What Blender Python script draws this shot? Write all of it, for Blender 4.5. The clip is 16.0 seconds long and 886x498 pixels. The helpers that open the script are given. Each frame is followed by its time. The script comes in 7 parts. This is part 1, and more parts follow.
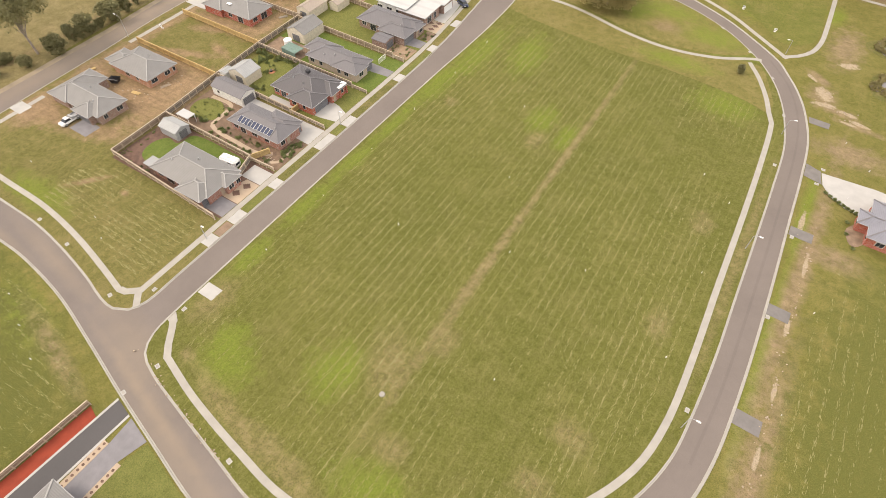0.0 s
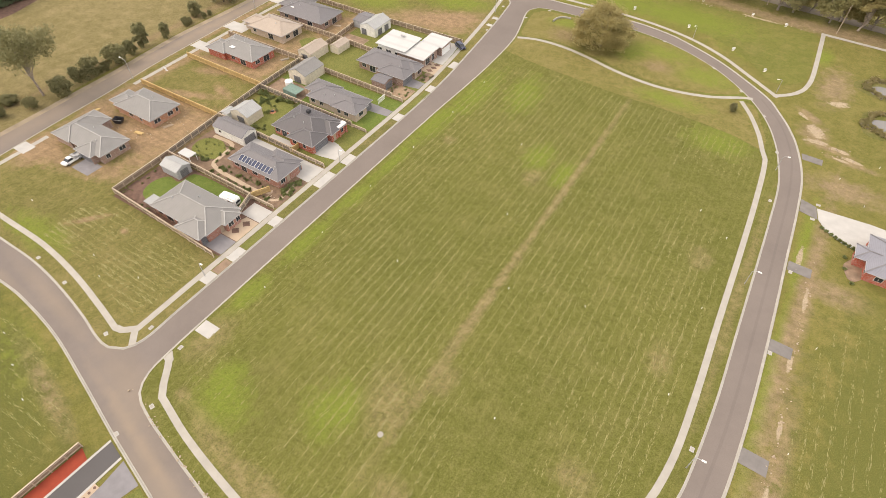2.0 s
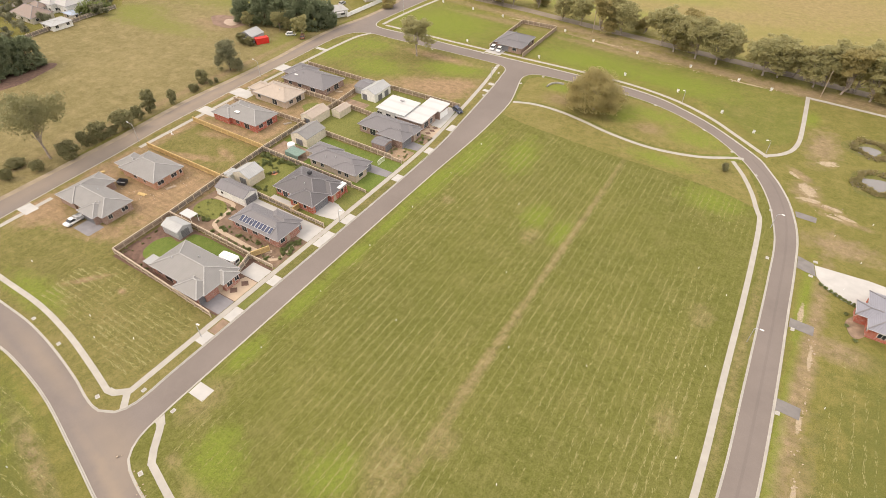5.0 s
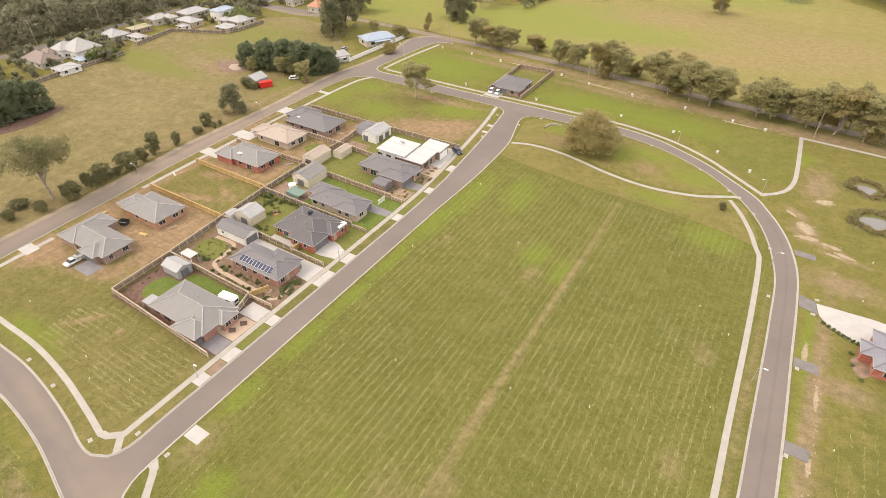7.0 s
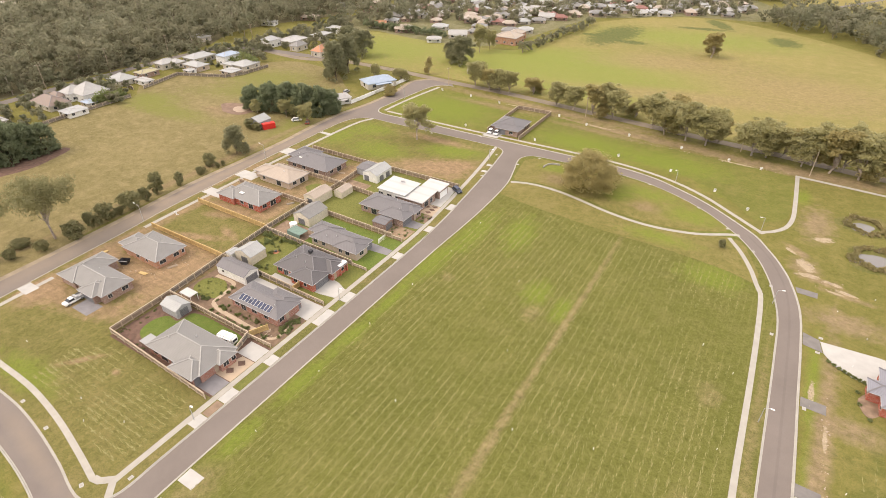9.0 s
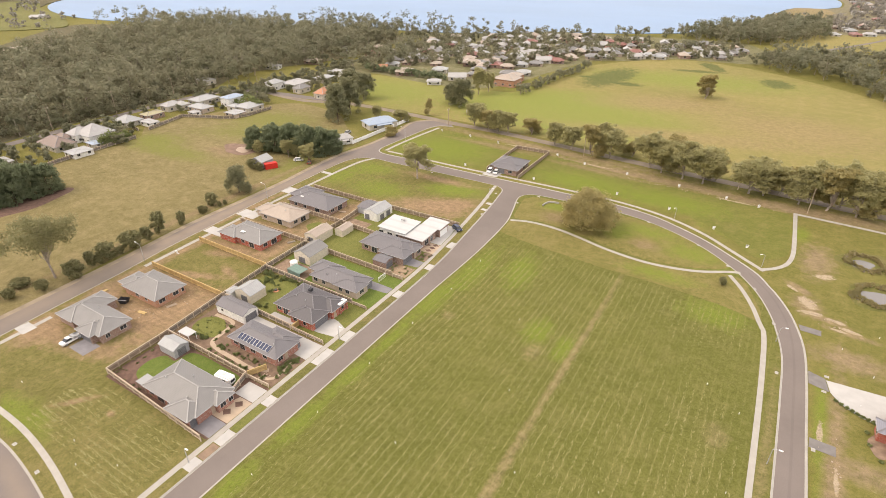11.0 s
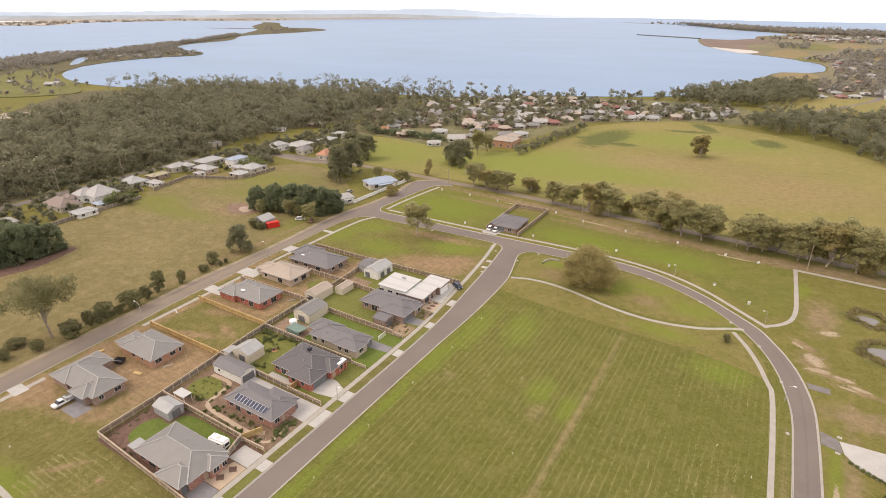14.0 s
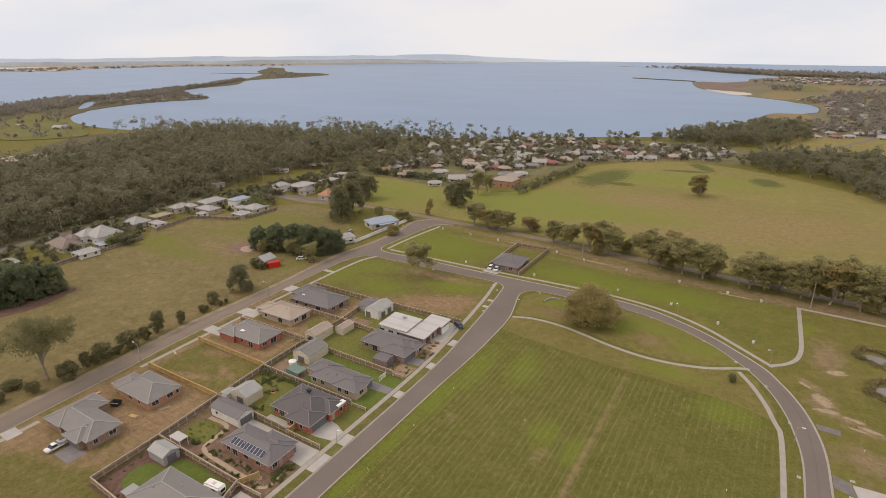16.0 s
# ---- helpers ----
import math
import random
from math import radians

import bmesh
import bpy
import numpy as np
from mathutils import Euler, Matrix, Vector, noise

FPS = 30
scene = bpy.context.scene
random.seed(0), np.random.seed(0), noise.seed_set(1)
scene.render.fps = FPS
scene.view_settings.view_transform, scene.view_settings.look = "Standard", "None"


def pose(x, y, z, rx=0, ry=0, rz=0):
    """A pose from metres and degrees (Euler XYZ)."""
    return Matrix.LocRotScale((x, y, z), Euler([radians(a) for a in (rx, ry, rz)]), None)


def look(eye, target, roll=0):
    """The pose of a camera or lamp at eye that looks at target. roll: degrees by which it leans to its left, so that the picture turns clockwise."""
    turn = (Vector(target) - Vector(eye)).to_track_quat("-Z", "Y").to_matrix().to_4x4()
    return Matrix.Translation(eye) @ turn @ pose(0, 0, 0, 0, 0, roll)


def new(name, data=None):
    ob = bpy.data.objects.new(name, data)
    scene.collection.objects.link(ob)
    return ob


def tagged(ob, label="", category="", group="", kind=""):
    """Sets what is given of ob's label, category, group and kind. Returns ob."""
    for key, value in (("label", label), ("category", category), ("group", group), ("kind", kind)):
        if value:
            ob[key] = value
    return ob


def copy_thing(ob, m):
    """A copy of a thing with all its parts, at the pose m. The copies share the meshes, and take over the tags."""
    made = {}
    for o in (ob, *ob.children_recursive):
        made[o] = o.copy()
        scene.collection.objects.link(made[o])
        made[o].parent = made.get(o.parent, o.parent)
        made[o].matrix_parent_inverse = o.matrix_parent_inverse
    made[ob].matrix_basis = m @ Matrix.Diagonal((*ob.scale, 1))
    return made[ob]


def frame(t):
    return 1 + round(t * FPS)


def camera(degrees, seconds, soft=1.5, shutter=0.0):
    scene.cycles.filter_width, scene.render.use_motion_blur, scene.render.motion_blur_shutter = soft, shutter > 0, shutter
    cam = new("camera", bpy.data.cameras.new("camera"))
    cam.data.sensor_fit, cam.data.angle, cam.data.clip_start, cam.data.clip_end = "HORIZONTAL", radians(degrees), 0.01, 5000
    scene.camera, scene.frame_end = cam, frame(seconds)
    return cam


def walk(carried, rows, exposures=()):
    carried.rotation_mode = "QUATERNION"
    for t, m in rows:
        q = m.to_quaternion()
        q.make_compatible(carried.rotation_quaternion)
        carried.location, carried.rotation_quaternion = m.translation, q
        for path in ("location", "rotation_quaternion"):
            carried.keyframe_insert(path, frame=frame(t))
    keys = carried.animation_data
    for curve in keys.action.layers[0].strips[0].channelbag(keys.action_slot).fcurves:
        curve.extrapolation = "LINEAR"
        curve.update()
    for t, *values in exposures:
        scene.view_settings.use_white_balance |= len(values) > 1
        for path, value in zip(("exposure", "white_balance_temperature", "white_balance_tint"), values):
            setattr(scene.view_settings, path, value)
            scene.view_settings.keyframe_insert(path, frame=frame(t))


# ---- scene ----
# ---------------------------------------------------------------- camera
cam = camera(77.46, 16.0, soft=0.9)
EYE_H = 88.0


def aim(yaw, pitch, lean):
    """The hovering camera: it stays at one spot and tilts up."""
    return pose(0, 0, EYE_H, 90 + pitch, 0, 31.62 + yaw) @ pose(0, 0, 0, 0, 0, -lean)


PATH = [
    (0.0, aim(0.033, -51.491, -0.817)), (1.0, aim(-0.028, -49.645, -0.727)),
    (2.0, aim(-0.086, -47.700, -0.651)), (3.0, aim(-0.131, -45.697, -0.580)),
    (4.0, aim(-0.159, -43.667, -0.508)), (5.0, aim(-0.170, -41.630, -0.434)),
    (6.0, aim(-0.165, -39.601, -0.354)), (7.0, aim(-0.149, -37.587, -0.271)),
    (8.0, aim(-0.126, -35.590, -0.185)), (9.0, aim(-0.102, -33.606, -0.098)),
    (10.0, aim(-0.082, -31.631, -0.011)), (11.0, aim(-0.069, -29.657, 0.074)),
    (12.0, aim(-0.062, -27.678, 0.158)), (13.0, aim(-0.060, -25.686, 0.242)),
    (14.0, aim(-0.056, -23.678, 0.331)), (15.0, aim(-0.037, -21.652, 0.432)),
    (16.0, aim(0.014, -19.612, 0.555)),
]
walk(cam, PATH, exposures=[(0.0, 0.09, 7950, 15), (9.0, 0.20, 7950, 17), (12.5, 0.04, 7950, 18), (14.0, -0.18, 7950, 19), (16.0, -0.80, 8000, 19)])

# ---------------------------------------------------------------- sky and sun
SUN_EL, SUN_AZ = 48.0, 235.0   # elevation, and the bearing of the sun from +y towards +x
world = bpy.data.worlds.new("overcast_sky")
scene.world = world
world.use_nodes = True
wt = world.node_tree
wt.nodes.clear()
w_out = wt.nodes.new("ShaderNodeOutputWorld")
w_bg = wt.nodes.new("ShaderNodeBackground")
w_sky = wt.nodes.new("ShaderNodeTexSky")
w_sky.sky_type = "NISHITA"
w_sky.sun_disc = False
w_sky.sun_elevation, w_sky.sun_rotation = radians(SUN_EL), radians(SUN_AZ)
w_sky.air_density, w_sky.dust_density = 1.0, 1.0
w_co = wt.nodes.new("ShaderNodeTexCoord")
w_map = wt.nodes.new("ShaderNodeMapping")
w_map.inputs["Scale"].default_value = (1.6, 1.6, 6.0)
w_noise = wt.nodes.new("ShaderNodeTexNoise")
w_noise.inputs["Scale"].default_value = 1.7
w_noise.inputs["Detail"].default_value = 7
w_noise.inputs["Roughness"].default_value = 0.55
w_ramp = wt.nodes.new("ShaderNodeMapRange")
w_ramp.inputs["From Min"].default_value, w_ramp.inputs["From Max"].default_value = 0.36, 0.60
w_ramp.inputs["To Min"].default_value, w_ramp.inputs["To Max"].default_value = 0.12, 1.0
w_mix = wt.nodes.new("ShaderNodeMix")
w_mix.data_type = "RGBA"
w_mix.inputs["B"].default_value = (11.5, 11.9, 12.6, 1)   # cloud, in the sky texture's own units
wt.links.new(w_co.outputs["Generated"], w_map.inputs["Vector"])
wt.links.new(w_map.outputs["Vector"], w_noise.inputs["Vector"])
wt.links.new(w_noise.outputs["Fac"], w_ramp.inputs["Value"])
wt.links.new(w_ramp.outputs["Result"], w_mix.inputs["Factor"])
w_haze = wt.nodes.new("ShaderNodeMix")   # thin high haze in front of the blue
w_haze.data_type = "RGBA"
w_haze.inputs["Factor"].default_value = 0.72
w_haze.inputs["B"].default_value = (9.6, 10.9, 12.8, 1)
wt.links.new(w_sky.outputs["Color"], w_haze.inputs["A"])
wt.links.new(w_haze.outputs["Result"], w_mix.inputs["A"])
# towards the horizon the cloud gives way to a pale blue haze
w_sep = wt.nodes.new("ShaderNodeSeparateXYZ")
wt.links.new(w_co.outputs["Generated"], w_sep.inputs["Vector"])
w_low = wt.nodes.new("ShaderNodeMapRange")
w_low.interpolation_type = "SMOOTHSTEP"
w_low.inputs["From Min"].default_value, w_low.inputs["From Max"].default_value = 0.01, 0.50
w_low.inputs["To Min"].default_value, w_low.inputs["To Max"].default_value = 0.94, 0.0
wt.links.new(w_sep.outputs["Z"], w_low.inputs["Value"])
w_hor = wt.nodes.new("ShaderNodeMix")
w_hor.data_type = "RGBA"
w_veil = wt.nodes.new("ShaderNodeMix")
w_veil.data_type = "RGBA"
w_veil.inputs["A"].default_value = (7.9, 9.8, 12.2, 1)
w_veil.inputs["B"].default_value = (9.1, 10.5, 12.1, 1)
wt.links.new(w_ramp.outputs["Result"], w_veil.inputs["Factor"])
wt.links.new(w_veil.outputs["Result"], w_hor.inputs["B"])
wt.links.new(w_low.outputs["Result"], w_hor.inputs["Factor"])
wt.links.new(w_mix.outputs["Result"], w_hor.inputs["A"])
wt.links.new(w_hor.outputs["Result"], w_bg.inputs["Color"])
w_bg.inputs["Strength"].default_value = 0.14
wt.links.new(w_bg.outputs["Background"], w_out.inputs["Surface"])

sun = new("sun", bpy.data.lights.new("sun", "SUN"))
sun.data.energy, sun.data.angle, sun.data.color = 1.7, radians(25), (1.0, 0.95, 0.87)
_d = Vector((math.sin(radians(SUN_AZ)) * math.cos(radians(SUN_EL)), math.cos(radians(SUN_AZ)) * math.cos(radians(SUN_EL)), math.sin(radians(SUN_EL))))
sun.matrix_world = look((60, 60, 200), Vector((60, 60, 200)) - _d)

# ---------------------------------------------------------------- materials
class Nodes:
    """A small builder of node trees."""

    def __init__(self, name):
        self.m = bpy.data.materials.new(name)
        self.m.use_nodes = True
        self.t = self.m.node_tree
        self.b = self.t.nodes["Principled BSDF"]
        self.pos = self.t.nodes.new("ShaderNodeNewGeometry").outputs["Position"]

    def put(self, socket, value):
        if isinstance(value, bpy.types.NodeSocket):
            self.t.links.new(value, socket)
        elif isinstance(value, tuple) and len(value) == 3 and socket.type == "RGBA":
            socket.default_value = (*value, 1)
        else:
            socket.default_value = value

    def noise(self, scale, detail=4.0, rough=0.55, vec=None, distort=0.0):
        n = self.t.nodes.new("ShaderNodeTexNoise")
        self.put(n.inputs["Vector"], vec if vec is not None else self.pos)
        n.inputs["Scale"].default_value, n.inputs["Detail"].default_value = scale, detail
        n.inputs["Roughness"].default_value, n.inputs["Distortion"].default_value = rough, distort
        return n.outputs["Fac"]

    def rng(self, v, a, b, c=0.0, d=1.0):
        n = self.t.nodes.new("ShaderNodeMapRange")
        self.put(n.inputs["Value"], v)
        for k, x in zip(("From Min", "From Max", "To Min", "To Max"), (a, b, c, d)):
            n.inputs[k].default_value = x
        return n.outputs["Result"]

    def math(self, op, a, b=0.0):
        n = self.t.nodes.new("ShaderNodeMath")
        n.operation = op
        self.put(n.inputs[0], a), self.put(n.inputs[1], b)
        return n.outputs["Value"]

    def mix(self, f, a, b, blend="MIX"):
        n = self.t.nodes.new("ShaderNodeMix")
        n.data_type, n.blend_type = "RGBA", blend
        self.put(n.inputs["Factor"], f), self.put(n.inputs["A"], a), self.put(n.inputs["B"], b)
        return n.outputs["Result"]

    def scaled(self, sx, sy, sz, rot=0.0, loc=(0, 0, 0), kind="POINT"):
        n = self.t.nodes.new("ShaderNodeMapping")
        n.vector_type = kind
        self.put(n.inputs["Vector"], self.pos)
        n.inputs["Scale"].default_value = (sx, sy, sz)
        n.inputs["Rotation"].default_value = (0, 0, radians(rot))
        n.inputs["Location"].default_value = loc
        return n.outputs["Vector"]

    def axis(self, which):
        n = self.t.nodes.new("ShaderNodeSeparateXYZ")
        self.t.links.new(self.pos, n.inputs["Vector"])
        return n.outputs[which]

    def spot(self, x, y, rx, ry, rot, wobble, edge=0.5):
        """1 inside an uneven ellipse on the ground, 0 outside."""
        v = self.scaled(rx, ry, 1e6, rot, (x, y, 0), "TEXTURE")
        n = self.t.nodes.new("ShaderNodeVectorMath")
        n.operation = "LENGTH"
        self.t.links.new(v, n.inputs[0])
        d = self.math("ADD", n.outputs["Value"], wobble)
        return self.rng(d, 1.0 + edge / 2, 1.0 - edge / 2)

    def rnd(self):
        return self.t.nodes.new("ShaderNodeObjectInfo").outputs["Random"]

    def island(self):
        return self.t.nodes.new("ShaderNodeNewGeometry").outputs["Random Per Island"]

    def done(self, color, rough=0.8, bump=None, strength=0.3, dist=0.05, metal=0.0, spec=0.3):
        self.put(self.b.inputs["Base Color"], color)
        self.put(self.b.inputs["Roughness"], rough)
        self.b.inputs["Metallic"].default_value = metal
        self.b.inputs["Specular IOR Level"].default_value = spec
        if bump is not None:
            n = self.t.nodes.new("ShaderNodeBump")
            n.inputs["Strength"].default_value, n.inputs["Distance"].default_value = strength, dist
            self.put(n.inputs["Height"], bump)
            self.t.links.new(n.outputs["Normal"], self.b.inputs["Normal"])
        return self.m


def shade(c, k):
    return tuple(min(1.0, x * k) for x in c)


def plain(name, c, rough=0.6, scale=1.5, vary=0.18, grain=25.0, metal=0.0, spec=0.3, bump=0.15):
    """Paint, concrete, soil: one colour with stains and grain."""
    n = Nodes(name)
    big = n.noise(scale, 5)
    fine = n.noise(grain, 3)
    col = n.mix(n.rng(big, 0.3, 0.7), shade(c, 1 - vary), shade(c, 1 + vary))
    col = n.mix(n.rng(fine, 0.35, 0.65, 0, 0.5), col, n.mix(0.5, col, shade(c, 1 - 1.6 * vary)))
    col = n.mix(n.math("MULTIPLY", n.rnd(), 0.25), col, shade(c, 1 - vary))
    return n.done(col, n.rng(big, 0.2, 0.8, max(0.05, rough - 0.1), min(1, rough + 0.1)), fine, bump, 0.02, metal, spec)


def grass(name, low, high, dry, dry_amount=0.4, bare=0.30, rows=0.0, spots=(), lush=(), soil=(0.27, 0.19, 0.115), green=(0.165, 0.21, 0.034), pitch=1.9, big=0.022, extra=(), tuft=0.3, grain=1.0):
    """Grass: broad tints, dry patches, blade grain; worn, lush and other patches (x, y, rx, ry, turn) with ragged edges."""
    n = Nodes(name)
    a, b = n.noise(big, 5, 0.6), n.noise(0.16, 6, 0.62)
    c, d, e = n.noise(1.1, 6, 0.75), n.noise(4.5, 4, 0.75), n.noise(9.0, 2, 0.6)
    col = n.mix(n.rng(a, 0.33, 0.67), low, high)
    col = n.mix(n.rng(b, 0.46, 0.72, 0, dry_amount), col, dry)
    col = n.mix(n.rng(c, 0.45, 0.72, 0, 0.6 * grain), col, n.mix(0.65, col, dry))
    col = n.mix(n.rng(c, 0.48, 0.26, 0, 0.6 * grain), col, shade(low, 0.6))
    t = n.noise(0.42, 6, 0.72)
    col = n.mix(n.rng(t, 0.5, 0.32, 0, tuft), col, shade(low, 0.62))
    col = n.mix(n.rng(t, 0.52, 0.7, 0, tuft), col, shade(dry, 1.1))
    wob = n.math("MULTIPLY", n.math("SUBTRACT", n.noise(0.35, 7, 0.7), 0.5), 2.6)
    for x, y, rx, ry, rot in lush:
        f = n.math("MULTIPLY", n.spot(x, y, rx, ry, rot, wob, 1.1), n.rng(c, 0.3, 0.62, 0.35, 1.0))
        col = n.mix(f, col, green)
    earth = n.mix(n.rng(t, 0.36, 0.62), shade(soil, 0.74), shade(soil, 1.14))
    earth = n.mix(n.rng(n.noise(1.0, 4, 0.65, n.scaled(0.25, 1.1, 1.0, 0.5)), 0.5, 0.64, 0, 0.55), earth, shade(soil, 0.62))
    for x, y, rx, ry, rot in spots:
        f = n.math("MULTIPLY", n.spot(x, y, rx, ry, rot, wob, 1.1), n.rng(c, 0.25, 0.62, bare, min(1.0, bare + 0.6)))
        col = n.mix(f, col, earth)
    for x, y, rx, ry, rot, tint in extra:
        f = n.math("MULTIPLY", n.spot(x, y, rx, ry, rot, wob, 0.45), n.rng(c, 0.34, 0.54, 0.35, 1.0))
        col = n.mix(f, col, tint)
    h = n.math("ADD", d, n.math("MULTIPLY", c, 2.0))
    if rows:
        # mown swaths: light lines of cuttings along y, broken and a little crooked
        x = n.axis("X")
        drift = n.math("ADD", n.math("ADD", n.math("MULTIPLY", n.noise(0.035, 3), 0.9), 67.8), n.math("MULTIPLY", n.noise(0.5, 3), 0.3))
        ph = n.math("MULTIPLY", n.math("ADD", x, drift), 2 * math.pi / pitch)
        s = n.math("SINE", ph)
        along = n.noise(1.0, 5, 0.72, n.scaled(2.2, 0.45, 1.0))
        line = n.math("MULTIPLY", n.rng(s, 0.70, 0.98), n.rng(along, 0.38, 0.60))
        line = n.math("MULTIPLY", line, n.rng(n.noise(0.045, 4, 0.6), 0.36, 0.58, 0.22, 1.0))
        col = n.mix(n.math("MULTIPLY", line, rows), col, shade(dry, 1.3))
        col = n.mix(n.rng(s, -0.2, -1.0, 0, 0.12 * rows), col, shade(low, 0.75))
        broad = n.math("SINE", n.math("MULTIPLY", n.math("ADD", x, drift), 2 * math.pi / (pitch * 4.2)))
        col = n.mix(n.math("MULTIPLY", n.rng(broad, 0.0, 1.0), n.rng(b, 0.35, 0.65, 0.03, 0.16 * min(1, rows * 1.4))), col, shade(low, 0.72))
        h = n.math("ADD", h, n.math("MULTIPLY", s, 0.05))
    col = n.mix(n.rng(d, 0.52, 0.30, 0, 0.65), col, shade(low, 0.5))
    col = n.mix(n.rng(d, 0.55, 0.78, 0, 0.6), col, shade(dry, 1.25))
    col = n.mix(n.rng(e, 0.50, 0.75, 0, 0.35), col, shade(high, 1.3))
    return n.done(col, 0.95, h, 0.6, 0.12, spec=0.1)


def ribbed(name, c, rib=0.3, vary=0.1, rough=0.45, axis_of=None, metal=0.0):
    """Roof sheeting or tiles: courses across the fall as fine relief, with fading."""
    n = Nodes(name)
    z = n.math("SINE", n.math("MULTIPLY", n.axis("Z"), 2 * math.pi / (rib * 0.38)))
    big, fine = n.noise(0.5, 5, 0.6), n.noise(9.0, 3)
    col = n.mix(n.rng(big, 0.3, 0.7), shade(c, 1 - vary), shade(c, 1 + vary))
    col = n.mix(n.rng(z, -1, -0.4, 0.30, 0.0), col, shade(c, 0.6))
    col = n.mix(n.rng(fine, 0.4, 0.7, 0, 0.35), col, shade(c, 1.18))
    return n.done(col, n.rng(big, 0.3, 0.7, rough - 0.08, rough + 0.12), n.math("ADD", z, n.math("MULTIPLY", fine, 0.6)), 0.35, 0.03, metal, 0.4)


def bricks(name, c, mortar=(0.42, 0.38, 0.34)):
    n = Nodes(name)
    z, x, y = n.axis("Z"), n.axis("X"), n.axis("Y")
    t = n.t.nodes.new("ShaderNodeTexBrick")
    v = n.t.nodes.new("ShaderNodeCombineXYZ")
    n.put(v.inputs["X"], n.math("ADD", x, y)), n.put(v.inputs["Y"], z)
    n.put(t.inputs["Vector"], v.outputs["Vector"])
    n.put(t.inputs["Color1"], shade(c, 0.85)), n.put(t.inputs["Color2"], shade(c, 1.2)), n.put(t.inputs["Mortar"], mortar)
    t.inputs["Scale"].default_value, t.inputs["Brick Width"].default_value, t.inputs["Row Height"].default_value = 1.0, 0.24, 0.086
    t.inputs["Mortar Size"].default_value = 0.009
    col = n.mix(n.rng(n.noise(0.9, 4), 0.3, 0.7, 0, 0.4), t.outputs["Color"], shade(c, 0.7))
    return n.done(col, 0.85, t.outputs["Fac"], 0.3, 0.01)


def foliage(name, c, c2, vary=0.5, tint=0.25):
    """Leaves: uneven greens, and light that comes through them."""
    n = Nodes(name)
    col = n.mix(n.rng(n.noise(tint, 4), 0.3, 0.7), c, c2)
    col = n.mix(n.math("MULTIPLY", n.island(), vary), col, shade(c, 0.55))
    col = n.mix(n.math("MULTIPLY", n.rnd(), 0.3), col, c2)
    m = n.done(col, 0.75, spec=0.15)
    t = n.t.nodes.new("ShaderNodeBsdfTranslucent")
    n.put(t.inputs["Color"], n.mix(0.5, col, shade(c2, 1.3)))
    x = n.t.nodes.new("ShaderNodeMixShader")
    x.inputs["Fac"].default_value = 0.58
    n.t.links.new(n.b.outputs["BSDF"], x.inputs[1])
    n.t.links.new(t.outputs["BSDF"], x.inputs[2])
    n.t.links.new(x.outputs["Shader"], n.t.nodes["Material Output"].inputs["Surface"])
    return m


def asphalt(name, c, tracks=()):
    n = Nodes(name)
    big, mid, fine = n.noise(0.06, 5, 0.6), n.noise(0.7, 5, 0.65), n.noise(18.0, 3)
    col = n.mix(n.rng(big, 0.3, 0.7), shade(c, 0.88), shade(c, 1.12))
    col = n.mix(n.rng(mid, 0.4, 0.75, 0, 0.35), col, shade(c, 1.25))
    col = n.mix(n.rng(fine, 0.35, 0.7, 0, 0.4), col, shade(c, 0.7))
    wob = n.math("MULTIPLY", n.math("SUBTRACT", n.noise(0.3, 6, 0.6), 0.5), 1.6)
    for x, y, rx, ry, rot in tracks:
        f = n.math("MULTIPLY", n.spot(x, y, rx, ry, rot, wob, 1.6), 0.35)
        col = n.mix(f, col, (0.30, 0.235, 0.17))
    return n.done(col, n.rng(mid, 0.3, 0.7, 0.75, 0.95), fine, 0.3, 0.01, spec=0.25)


M = {}
M["asphalt"] = asphalt("asphalt", (0.190, 0.160, 0.143), [(-50, 2, 14, 2.2, -14), (-70, 11, 10, 3.0, -14), (-100, 15.5, 12, 1.2, -8), (-60, 5.5, 16, 0.7, -13), (-118, 13.6, 9, 0.8, -2), (-158.6, 60, 3.0, 50, 0), (-161.5, 130, 3.2, 46, 0), (-162.4, 90, 1.4, 70, 0)])
M["asphalt_new"] = asphalt("asphalt_new", (0.10, 0.094, 0.094))
M["asphalt_old"] = asphalt("asphalt_old", (0.185, 0.16, 0.145))
M["gravel"] = plain("gravel", (0.20, 0.185, 0.175), 0.9, 0.6, 0.2, 14)
M["concrete"] = plain("concrete", (0.375, 0.352, 0.312), 0.85, 0.5, 0.12, 20)
M["concrete_new"] = plain("concrete_new", (0.435, 0.422, 0.40), 0.85, 0.4, 0.10, 20)
M["exposed"] = plain("exposed_aggregate", (0.225, 0.215, 0.225), 0.85, 0.6, 0.14, 30)
M["tan_path"] = plain("tan_path", (0.44, 0.34, 0.25), 0.9, 0.5, 0.14, 20)
M["soil"] = plain("soil", (0.265, 0.185, 0.13), 0.95, 0.7, 0.3, 9, bump=0.5)
M["mulch"] = plain("mulch", (0.165, 0.100, 0.076), 0.95, 0.8, 0.35, 10, bump=0.6)
M["red_mulch"] = plain("red_mulch", (0.30, 0.055, 0.030), 0.95, 0.5, 0.2, 10, bump=0.5)
M["builders_soil"] = plain("builders_soil", (0.33, 0.235, 0.155), 0.95, 0.25, 0.28, 5, bump=0.5)
M["pit_soil"] = plain("pit_soil", (0.235, 0.155, 0.115), 0.95, 0.4, 0.3, 5, bump=0.5)
